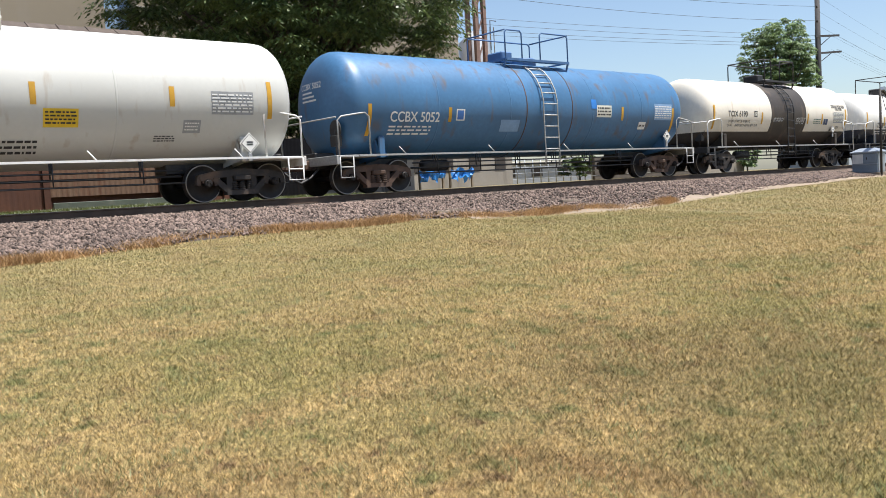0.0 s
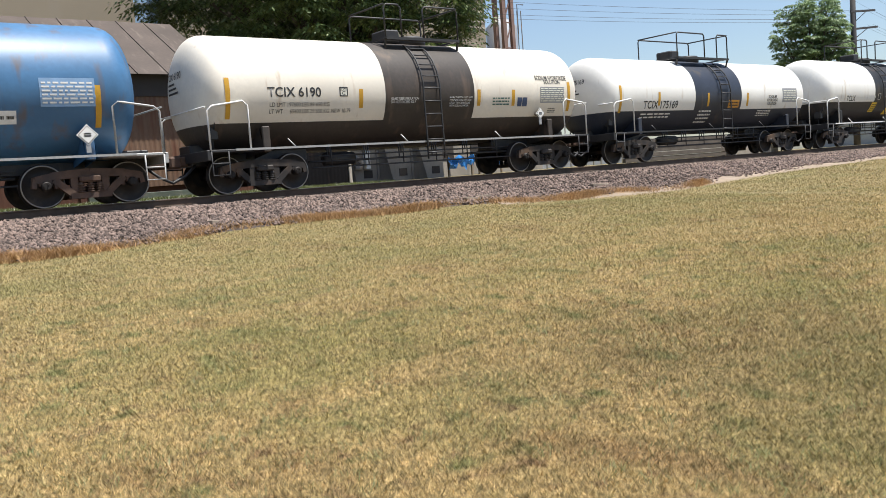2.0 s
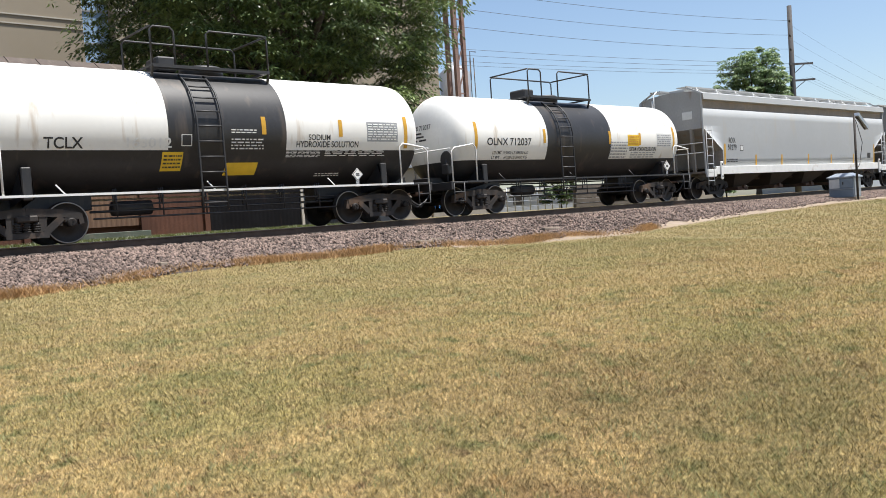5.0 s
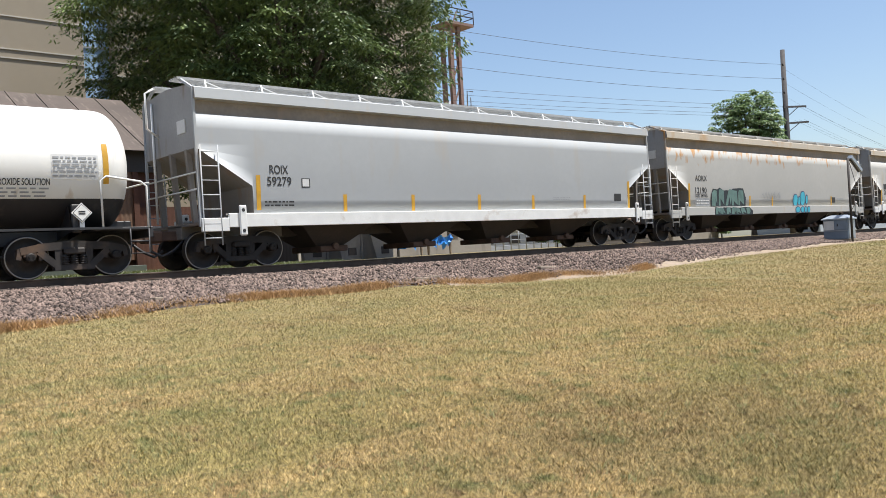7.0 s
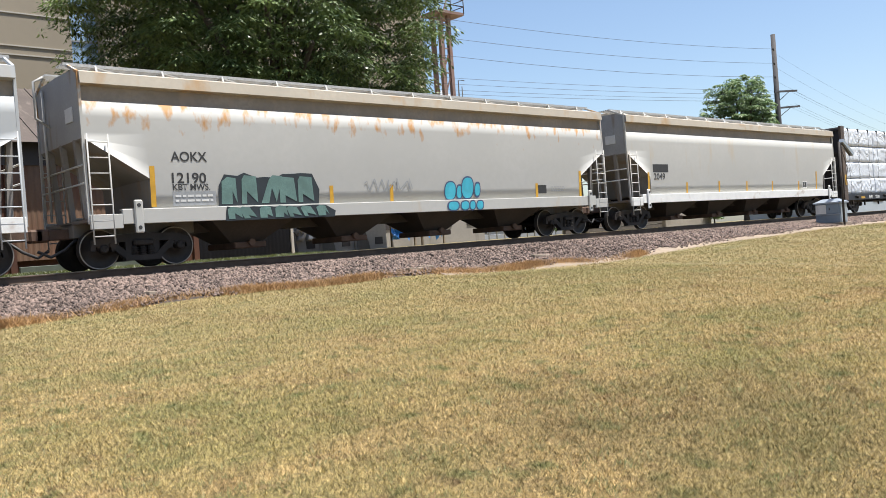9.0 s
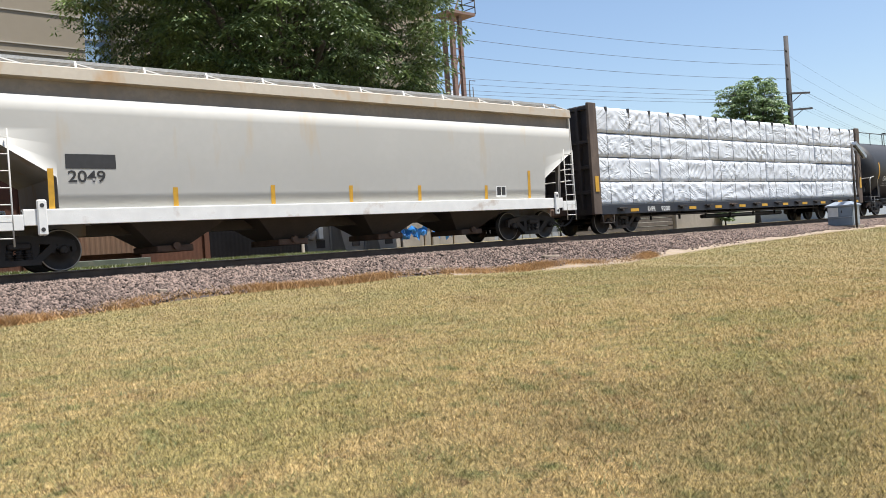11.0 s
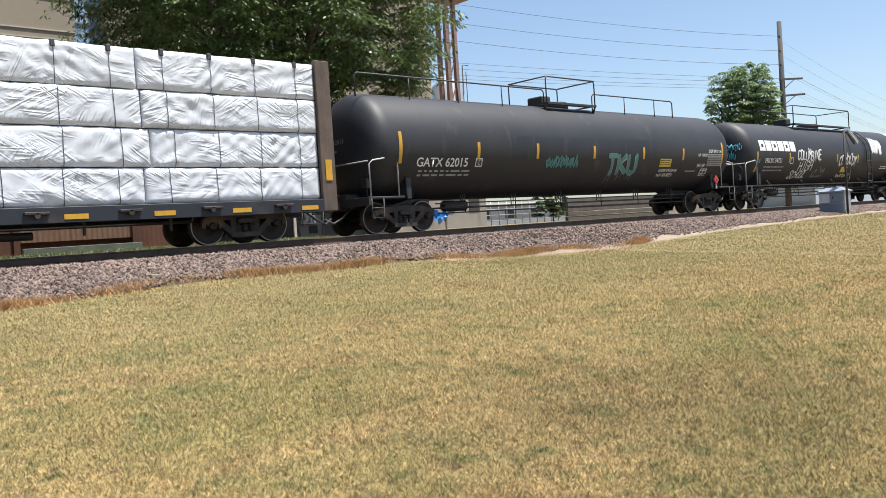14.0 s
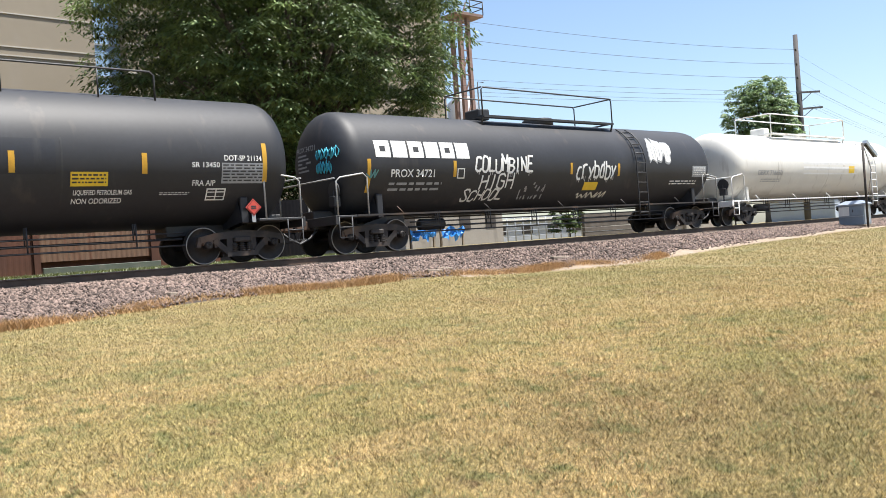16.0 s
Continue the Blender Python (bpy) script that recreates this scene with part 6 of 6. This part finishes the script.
# ---- lettering, labels and graffiti ----
tag_pale = mat("tag_pale", (0.12, 0.21, 0.19), 0.6, var=0.3, scale=2)
slab_tag(cars["C7"], -6.05, -3.35, 1.32, 2.12, 5, 0.12, 0.02, 71, tag_pale, tag_dark)
slab_tag(cars["C7"], -5.95, -2.95, 0.95, 1.3, 7, -0.25, 0.14, 72, tag_pale, tag_dark)
for cx, cz, rx, rz, fill in ((1.5, 1.58, 0.25, 0.3, tag_cyan), (1.86, 1.54, 0.14, 0.24, tag_cyan), (2.2, 1.66, 0.27, 0.36, tag_cyan), (2.62, 1.6, 0.14, 0.25, tag_cyan)):
    bubble(cars["C7"], cx, cz, rx, rz, 0.02 + 0.012 * (cx > 1.8) + 0.012 * (cx > 2.1), fill, dark_blue_mark, 0.08)
for cx, rx in ((1.5, 0.26), (1.98, 0.2), (2.3, 0.14), (2.62, 0.17)):
    bubble(cars["C7"], cx, 1.12, rx, 0.16, 0.14, tag_cyan, dark_blue_mark, 0.1)
scrawl(cars["C7"], -1.7, 0.1, 1.6, 2.05, 41, grey_mark, 16, 0.015)
scrawl(cars["C10"], -2.5, -0.85, 1.78, 2.4, 42, tag_teal, 17, 0.022)
scrawl(cars["C10"], -2.45, -0.8, 1.85, 2.2, 47, tag_teal, 26, 0.016)
scrawl(cars["C10"], -2.2, -1.0, 1.9, 2.35, 48, tag_teal, 9, 0.026)
insulation_patch = mat("insulation_patch", (0.014, 0.016, 0.022), 0.55, var=0.3, scale=0.8, dirt=(0.045, 0.042, 0.042), amount=0.45, streak=(1.5, 1.5, 0.3))
part("repair_panel", sheet(cars["C10"], -4.15, 3.95, 2.12, 2.86, 0.002, 24), insulation_patch, cars["C10"], "darker repainted strip of the jacket")
part("repair_panel", sheet(cars["C10"], 4.05, 4.09, 1.5, 2.9, 0.003, 32), black_mark, cars["C10"], "black seam of the jacket")
sprayed(cars["C10"], "TKU", 1.0, 2.85, 1.66, 2.25, grey_mark, 0.18, 61, -0.12, 0.008, 0.35)
sprayed(cars["C10"], "TKU", 1.0, 2.85, 1.66, 2.25, tag_teal, 0.15, 61, -0.12, 0.018)
tag_shape(cars["C11"], 4.7, 6.1, 2.55, 3.5, 43, white_mark, grey_mark, 3)
scrawl(cars["C11"], -2.17, -0.96, 1.3, 2.03, 44, grey_mark, 14, 0.025)
scrawl(cars["C11"], 0.76, 2.37, 1.34, 1.58, 45, cream_mark, 14, 0.025)
scrawl(cars["C11"], -8.35, -7.9, 2.0, 2.3, 46, tag_teal, 6, 0.02)
for i in range(6):
    w = 3.57 / 6
    panel(cars["C11"], "brand_bar", -8.0 + w * i, -8.0 + w * (i + 0.88), 2.6, 3.08, white_mark)
    if i in (0, 2, 4):
        panel(cars["C11"], "brand_bar", -8.0 + w * (i + 0.27), -8.0 + w * (i + 0.6), 2.76, 2.92, black_mark)
stripe(cars["C0"], 2.52, 2.2, 2.66)
stripe(cars["C0"], 5.43, 2.21, 2.66)
stripe(cars["C0"], 7.88, 1.96, 2.85)
panel(cars["C0"], "label", 2.7, 3.4, 1.75, 2.13, yellow_mark)
text_bars(cars["C0"], 4, 2.74, 3.36, 1.8, 2.09, black_mark)
panel(cars["C0"], "stencil", 6.37, 7.44, 2.05, 2.58, grey_mark)
text_bars(cars["C0"], 6, 6.39, 7.41, 2.08, 2.54, white_mark)
panel(cars["C0"], "stencil", 5.7, 6.12, 1.63, 1.92, grey_mark)
text_bars(cars["C0"], 3, 5.74, 6.08, 1.67, 1.88, white_mark)
placard(cars["C0"], 7.1, 7.55, 1.11, 1.64, white_paint)
text_bars(cars["C0"], 3, 5.05, 5.54, 1.44, 1.59, black_mark)
text_bars(cars["C0"], 3, 1.84, 2.62, 1.2, 1.52, black_mark)
letters(cars["C1"], "CCBX 5052", -6.33, -4.57, 1.92, 2.2, white_mark)
text_bars(cars["C1"], 3, -6.35, -4.85, 1.55, 1.84, white_mark)
stripe(cars["C1"], -7.02, 1.55, 2.39)
stripe(cars["C1"], -4.18, 1.93, 2.34)
panel(cars["C1"], "stencil", -3.94, -3.61, 1.97, 2.3, white_mark)
panel(cars["C1"], "stencil", -3.9, -3.66, 2, 2.26, blue_mark)
panel(cars["C1"], "faded_patch", -2.1, -1.29, 1.66, 2.01, pale_blue_mark)
panel(cars["C1"], "label", 2.39, 3.17, 2.13, 2.53, cream_mark)
text_bars(cars["C1"], 3, 2.43, 3.14, 2.16, 2.49, black_mark)
stripe(cars["C1"], 3.78, 2.03, 2.49)
stripe(cars["C1"], 6.77, 1.63, 2.5)
panel(cars["C1"], "stencil", 4.77, 5.18, 1.73, 1.99, white_mark)
text_bars(cars["C1"], 1, 4.81, 4.96, 1.77, 1.95, black_mark)
text_bars(cars["C1"], 1, 5, 5.14, 1.77, 1.95, black_mark)
panel(cars["C1"], "stencil", 5.64, 6.72, 2.06, 2.64, pale_blue_mark)
text_bars(cars["C1"], 6, 5.68, 6.67, 2.1, 2.58, white_mark)
placard(cars["C1"], 6.29, 6.71, 1.25, 1.7, white_paint)
panel(cars["C1"], "touch_up", 2.1, 2.37, 2.41, 2.72, bright_blue_mark)
letters(cars["C2"], "TCIX 6190", -4.78, -3.31, 2.25, 2.49, black_mark)
letters(cars["C2"], "LD LMT 197600 LBS 89 650 KG", -4.73, -3.07, 2.02, 2.12, black_mark, 0.0)
letters(cars["C2"], "LT WT", -4.73, -4.37, 1.86, 1.96, black_mark, 0.0)
letters(cars["C2"], "65400 LBS 29 650 KG", -4.18, -3.07, 1.86, 1.96, black_mark, 0.0)
letters(cars["C2"], "NEW 10-79", -3.0, -2.44, 1.86, 1.96, black_mark, 0.0)
letters(cars["C2"], "PLATE", -2.74, -2.56, 2.4, 2.46, black_mark, 0.0, 0.0125)
letters(cars["C2"], "C", -2.7, -2.6, 2.3, 2.39, black_mark, 0.0, 0.0125)
stripe(cars["C2"], -5.8, 1.75, 2.7)
stripe(cars["C2"], -2.12, 1.97, 2.45)
stripe(cars["C2"], 1.92, 1.99, 2.45)
panel(cars["C2"], "stencil", -2.77, -2.52, 2.26, 2.5, black_mark)
panel(cars["C2"], "stencil", -2.74, -2.55, 2.29, 2.46, cream_mark)
letters(cars["C2"], "GLASS FIBER INSULATION", -1.17, -0.25, 2.17, 2.24, white_mark, 0.0)
letters(cars["C2"], "DO NOT EXCEED 400 F", -1.17, -0.35, 2.08, 2.15, white_mark, 0.0)
for k, words in enumerate(("SHARP OBJECTS MUST NOT", "CONTACT LINING DO NOT", "STEAM TANK OR CLEAN", "WITH BOILING WATER")):
    letters(cars["C2"], words, 0.83, 1.68 - 0.05 * k, 2.2 - 0.075 * k, 2.255 - 0.075 * k, white_mark, 0.0)
letters(cars["C2"], "SODIUM HYDROXIDE", 4.24, 5.6, 2.74, 2.89, black_mark)
letters(cars["C2"], "SOLUTION", 4.59, 5.29, 2.63, 2.75, black_mark)
panel(cars["C2"], "stencil", 4.41, 5.45, 2.05, 2.54, grey_mark)
text_bars(cars["C2"], 7, 4.43, 5.43, 2.08, 2.52, cream_mark)
stripe(cars["C2"], 3.28, 1.98, 2.45)
stripe(cars["C2"], 5.67, 1.8, 2.7)
panel(cars["C2"], "stencil", 3.45, 3.63, 1.96, 2.22, dark_blue_mark)
panel(cars["C2"], "stencil", 3.65, 3.85, 1.96, 2.22, dark_blue_mark)
placard(cars["C2"], 4.2, 4.56, 1.55, 1.92, white_paint)
letters(cars["C2"], "1824", 4.27, 4.49, 1.68, 1.78, black_mark)
text_bars(cars["C2"], 3, 2.45, 3.12, 1.98, 2.24, tag_green)
text_bars(cars["C2"], 3, 4.78, 5.11, 1.75, 1.91, black_mark)
letters(cars["C3"], "TCIX 175169", -4.58, -2.64, 1.83, 2.1, black_mark)
text_bars(cars["C3"], 2, -4.62, -2.94, 1.49, 1.7, white_mark)
stripe(cars["C3"], -5.81, 1.71, 2.62)
stripe(cars["C3"], -3.73, 1.93, 2.4)
stripe(cars["C3"], -0.79, 1.88, 2.37)
stripe(cars["C3"], 1.82, 1.88, 2.38)
panel(cars["C3"], "label", 0.53, 1.25, 1.82, 2.11, orange_mark)
text_bars(cars["C3"], 2, 0.59, 1.18, 1.85, 2.06, black_mark)
text_bars(cars["C3"], 4, -1.26, -0.48, 1.27, 1.77, white_mark)
letters(cars["C3"], "SODIUM", 3.31, 3.91, 2.17, 2.29, black_mark)
letters(cars["C3"], "HYDROXIDE", 3.23, 4, 2.03, 2.15, black_mark)
letters(cars["C3"], "SOLUTION", 3.27, 3.94, 1.89, 2.01, black_mark)
panel(cars["C3"], "stencil", 4.37, 5.48, 2, 2.57, grey_mark)
text_bars(cars["C3"], 5, 4.45, 5.4, 2.05, 2.51, cream_mark)
text_bars(cars["C3"], 4, 2.68, 3.68, 1.48, 1.72, white_mark)
panel(cars["C3"], "patch", -5.21, -4.83, 1, 1.12, grey_mark)
letters(cars["C4"], "TCLX", -4.29, -3.49, 2.01, 2.25, black_mark)
letters(cars["C4"], "163012", -2.56, -1.52, 2.03, 2.26, white_mark)
letters(cars["C4"], "SODIUM", 2.15, 2.82, 2.23, 2.38, black_mark)
letters(cars["C4"], "HYDROXIDE SOLUTION", 1.79, 3.73, 2.05, 2.21, black_mark)
panel(cars["C4"], "stencil", 4.02, 5.08, 2.21, 2.74, grey_mark)
text_bars(cars["C4"], 7, 4.05, 5.05, 2.24, 2.71, white_mark)
stripe(cars["C4"], 0.86, 2.36, 2.8)
stripe(cars["C4"], 3.15, 2.33, 2.78)
stripe(cars["C4"], 5.37, 2.03, 2.92)
panel(cars["C4"], "label", -1.73, -1.23, 1.52, 1.94, yellow_mark)
text_bars(cars["C4"], 4, -1.69, -1.26, 1.56, 1.89, black_mark)
panel(cars["C4"], "label", -0.11, 0.76, 1.4, 1.69, yellow_mark)
text_bars(cars["C4"], 6, 1.51, 2.53, 1.8, 2.01, white_mark)
text_bars(cars["C4"], 4, 2.68, 4.66, 1.82, 2, white_mark)
text_bars(cars["C4"], 4, -0.03, 0.85, 1.98, 2.27, white_mark)
text_bars(cars["C4"], 2, -0.03, 0.65, 2.37, 2.49, white_mark)
placard(cars["C4"], 3.43, 3.84, 1.14, 1.5, white_paint)
panel(cars["C4"], "stencil", -1.29, -1.03, 2.07, 2.34, white_mark)
panel(cars["C4"], "stencil", -1.27, -1.05, 2.09, 2.32, black_mark)
letters(cars["C4"], "C", -1.22, -1.11, 2.11, 2.23, white_mark)
letters(cars["C4"], "PLATE", -1.24, -1.07, 2.25, 2.31, white_mark)
text_bars(cars["C4"], 2, 2.56, 3.36, 1.32, 1.42, white_mark)
letters(cars["C5"], "OLNX 712037", -4.82, -2.8, 2.13, 2.37, black_mark)
letters(cars["C5"], "LD LMT", -4.54, -4.14, 1.86, 1.96, black_mark)
letters(cars["C5"], "195900 LB 88850 KG", -4.07, -2.91, 1.86, 1.95, black_mark, 0.0)
letters(cars["C5"], "LT WT", -4.55, -4.19, 1.72, 1.81, black_mark)
letters(cars["C5"], "67100 LB 30450 KG", -4.0, -2.92, 1.72, 1.81, black_mark, 0.0)
stripe(cars["C5"], -5.29, 2.01, 2.86)
stripe(cars["C5"], -2.15, 2.22, 2.68)
stripe(cars["C5"], 1.36, 2.2, 2.66)
stripe(cars["C5"], 3.18, 2.17, 2.63)
stripe(cars["C5"], 5.4, 2, 2.88)
panel(cars["C5"], "label", 2.43, 3.14, 2.13, 2.55, yellow_mark)
text_bars(cars["C5"], 4, 2.47, 3.1, 2.16, 2.52, orange_mark)
letters(cars["C5"], "SODIUM HYDROXIDE SOLUTION", 2.55, 4.24, 1.96, 2.1, black_mark)
text_bars(cars["C5"], 6, 1.39, 2.42, 1.69, 2.31, grey_mark)
text_bars(cars["C5"], 3, 2.68, 4.22, 1.7, 1.93, grey_mark)
panel(cars["C5"], "stencil", 4.27, 5.24, 2.09, 2.62, pale_mark)
text_bars(cars["C5"], 6, 4.3, 5.2, 2.12, 2.59, grey_mark)
placard(cars["C5"], 4.64, 5.03, 1.15, 1.59, white_paint)
letters(cars["C6"], "ROIX", -7.24, -6.7, 2.29, 2.51, black_mark)
letters(cars["C6"], "59279", -7.32, -6.62, 1.99, 2.22, black_mark)
panel(cars["C6"], "stencil", -6.32, -6.06, 1.95, 2.19, black_mark)
panel(cars["C6"], "stencil", -6.29, -6.09, 1.98, 2.17, pale_mark)
text_bars(cars["C6"], 2, -7.41, -6.56, 1.45, 1.63, black_mark)
stripe(cars["C6"], -7.57, 1.38, 2.25)
stripe(cars["C6"], -4.97, 1.32, 1.78)
stripe(cars["C6"], -2.6, 1.31, 1.78)
stripe(cars["C6"], 0.06, 1.32, 1.79)
stripe(cars["C6"], 2.53, 1.31, 1.77)
stripe(cars["C6"], 5.2, 1.3, 1.79)
stripe(cars["C6"], 7.78, 1.32, 2.3)
panel(cars["C6"], "stencil", 6.9, 7.31, 1.57, 1.84, black_mark)
text_bars(cars["C6"], 2, 3.53, 4.41, 1.6, 1.72, grey_mark)
text_bars(cars["C6"], 2, -6.08, -5.14, 1.09, 1.2, black_mark)
text_bars(cars["C6"], 2, -2.62, -1.38, 1.07, 1.19, black_mark)
text_bars(cars["C6"], 2, 1.49, 2.9, 1.07, 1.18, black_mark)
letters(cars["C7"], "AOKX", -7.22, -6.32, 2.38, 2.61, black_mark)
letters(cars["C7"], "12190", -7.22, -6.37, 1.87, 2.12, black_mark)
letters(cars["C7"], "KBT MWS.", -7.21, -6.28, 1.71, 1.86, black_mark)
panel(cars["C7"], "faded_patch", -7.22, -6.14, 1.35, 1.68, grey_mark)
text_bars(cars["C7"], 2, -7.16, -6.22, 1.41, 1.63, pale_mark)
stripe(cars["C7"], -7.68, 1.34, 2.27)
stripe(cars["C7"], -2.8, 1.29, 1.78)
stripe(cars["C7"], -0.75, 1.27, 1.79)
stripe(cars["C7"], 5.44, 1.27, 1.78)
stripe(cars["C7"], 7.74, 1.27, 2.2)
panel(cars["C7"], "stencil", 5.47, 5.93, 1.44, 1.72, black_mark)
text_bars(cars["C7"], 3, 6.14, 6.88, 1.48, 1.68, grey_mark)
panel(cars["C8"], "over_painted_mark", -7.49, -6.43, 2.16, 2.47, black_mark)
letters(cars["C8"], "2049", -7.45, -6.67, 1.87, 2.12, black_mark)
stripe(cars["C8"], -7.8, 1.18, 2.16)
stripe(cars["C8"], -5.1, 1.13, 1.75)
stripe(cars["C8"], -2.56, 1.32, 1.79)
stripe(cars["C8"], -0.18, 1.32, 1.77)
stripe(cars["C8"], 2.23, 1.32, 1.76)
stripe(cars["C8"], 4.92, 1.3, 1.75)
stripe(cars["C8"], 6.89, 1.29, 2.22)
panel(cars["C8"], "stencil", 5.36, 5.81, 1.39, 1.73, white_mark)
panel(cars["C8"], "stencil", 5.4, 5.57, 1.44, 1.7, black_mark)
panel(cars["C8"], "stencil", 5.6, 5.77, 1.44, 1.7, black_mark)
letters(cars["C9"], "RVPR", -8.19, -7.69, 0.73, 0.91, white_mark)
letters(cars["C9"], "9200", -7.31, -6.72, 0.73, 0.91, white_mark)
letters(cars["C10"], "GATX 62015", -8.12, -6.08, 1.87, 2.13, white_mark)
text_bars(cars["C10"], 2, -8.01, -5.93, 1.57, 1.8, grey_mark)
letters(cars["C10"], "PLATE", -5.7, -5.51, 2.05, 2.09, white_mark, 0.0, 0.0125)
letters(cars["C10"], "C", -5.66, -5.56, 1.93, 2.02, white_mark, 0.0, 0.0125)
panel(cars["C10"], "stencil", -5.75, -5.46, 1.87, 2.13, white_mark)
panel(cars["C10"], "stencil", -5.72, -5.49, 1.9, 2.1, black_mark)
stripe(cars["C10"], -8.75, 1.96, 2.86)
stripe(cars["C10"], -5.65, 2.11, 2.62)
stripe(cars["C10"], -2.92, 2.13, 2.62)
stripe(cars["C10"], 0.09, 2.15, 2.59)
stripe(cars["C10"], 3.1, 2.15, 2.59)
stripe(cars["C10"], 5.81, 2.13, 2.59)
stripe(cars["C10"], 8.8, 1.94, 2.88)
letters(cars["C10"], "DOT-SP 21134", 7.73, 8.71, 2.44, 2.57, white_mark)
letters(cars["C10"], "SR 13450", 6.92, 7.61, 2.28, 2.4, white_mark)
letters(cars["C10"], "FRA AIP", 6.94, 7.51, 1.86, 1.99, white_mark)
panel(cars["C10"], "stencil", 7.66, 8.76, 1.91, 2.39, grey_mark)
text_bars(cars["C10"], 6, 7.69, 8.73, 1.94, 2.37, black_mark)
letters(cars["C10"], "LIQUEFIED PETROLEUM GAS", 4.3, 5.55, 1.67, 1.79, white_mark)
letters(cars["C10"], "NON ODORIZED", 4.28, 5.34, 1.51, 1.62, white_mark)
panel(cars["C10"], "label", 4.23, 5.01, 1.87, 2.17, yellow_mark)
text_bars(cars["C10"], 3, 4.26, 4.97, 1.91, 2.14, black_mark)
placard(cars["C10"], 8.3, 8.69, 1.11, 1.54, red_mark)
panel(cars["C10"], "stencil", 7.31, 7.8, 1.53, 1.8, white_mark)
panel(cars["C10"], "stencil", 7.34, 7.54, 1.56, 1.77, black_mark)
panel(cars["C10"], "stencil", 7.57, 7.77, 1.55, 1.77, black_mark)
text_bars(cars["C10"], 2, 6.18, 6.89, 1.66, 1.73, white_mark)
letters(cars["C11"], "PROX 34721", -7.48, -5.89, 2.05, 2.27, white_mark)
text_bars(cars["C11"], 2, -7.53, -5.58, 1.64, 1.95, grey_mark)
stripe(cars["C11"], -8.24, 1.65, 2.55)
stripe(cars["C11"], -5.11, 2.06, 2.53)
stripe(cars["C11"], 0.18, 2.14, 2.52)
stripe(cars["C11"], 2.77, 2.08, 2.52)
panel(cars["C11"], "stencil", -5.01, -4.71, 2.01, 2.31, white_mark)
panel(cars["C11"], "stencil", -4.97, -4.75, 2.04, 2.28, black_mark)
sprayed(cars["C11"], "COLUMBINE", -4.27, -1.71, 2.21, 2.66, white_mark, 0.07, 62, 0.08, 0.005, 0.14)
sprayed(cars["C11"], "HIGH", -4.01, -2.53, 1.72, 2.14, white_mark, 0.06, 63, 0.1)
sprayed(cars["C11"], "SCHOOL", -4.59, -2.83, 1.38, 1.67, white_mark, 0.05, 64, 0.15)
sprayed(cars["C11"], "crybaby", 0.46, 2.6, 2, 2.6, white_mark, 0.075, 65, 0.12, 0.005, 0.12)
panel(cars["C11"], "stencil", 7.47, 8.45, 2.04, 2.47, grey_mark)
text_bars(cars["C11"], 4, 7.55, 8.36, 2.09, 2.43, white_mark)
text_bars(cars["C11"], 2, 6.02, 7.82, 1.74, 1.93, white_mark)
panel(cars["C11"], "label", 0.94, 1.68, 1.61, 1.88, yellow_mark)
letters(cars["C12"], "GBRX 716650", -6.84, -4.67, 2.1, 2.33, grey_mark)
panel(cars["C12"], "faded_patch", -2.62, 3.16, 2.15, 2.99, pale_mark)
panel(cars["C12"], "label", 2.19, 2.85, 2.21, 2.56, yellow_mark)
text_bars(cars["C12"], 2, -6.49, -4.72, 1.8, 1.98, grey_mark)


def motions():
    times = [0, 0.1] + [0.5 * i for i in range(1, 32)] + [15.9, 16]
    for thing in list(cars.values()) + bundles:
        x0 = thing.location.x
        walk(thing, [(t, pose(x0 - travelled(t), TRACK_Y, 0)) for t in times])
    # wheels: one turn for each 2.87 m run; alike wheels share their keys
    lead = {}
    for a, w in wheelsets:
        if a not in lead:
            walk(w, [(k / FPS, pose(a, 0, 0.457, 0, -math.degrees(travelled(k / FPS) / 0.457), 0)) for k in range(16 * FPS + 1)])
            lead[a] = w
        else:
            w.rotation_mode = "QUATERNION"
            data = w.animation_data_create()
            data.action = lead[a].animation_data.action
            data.action_slot = lead[a].animation_data.action_slot


motions()
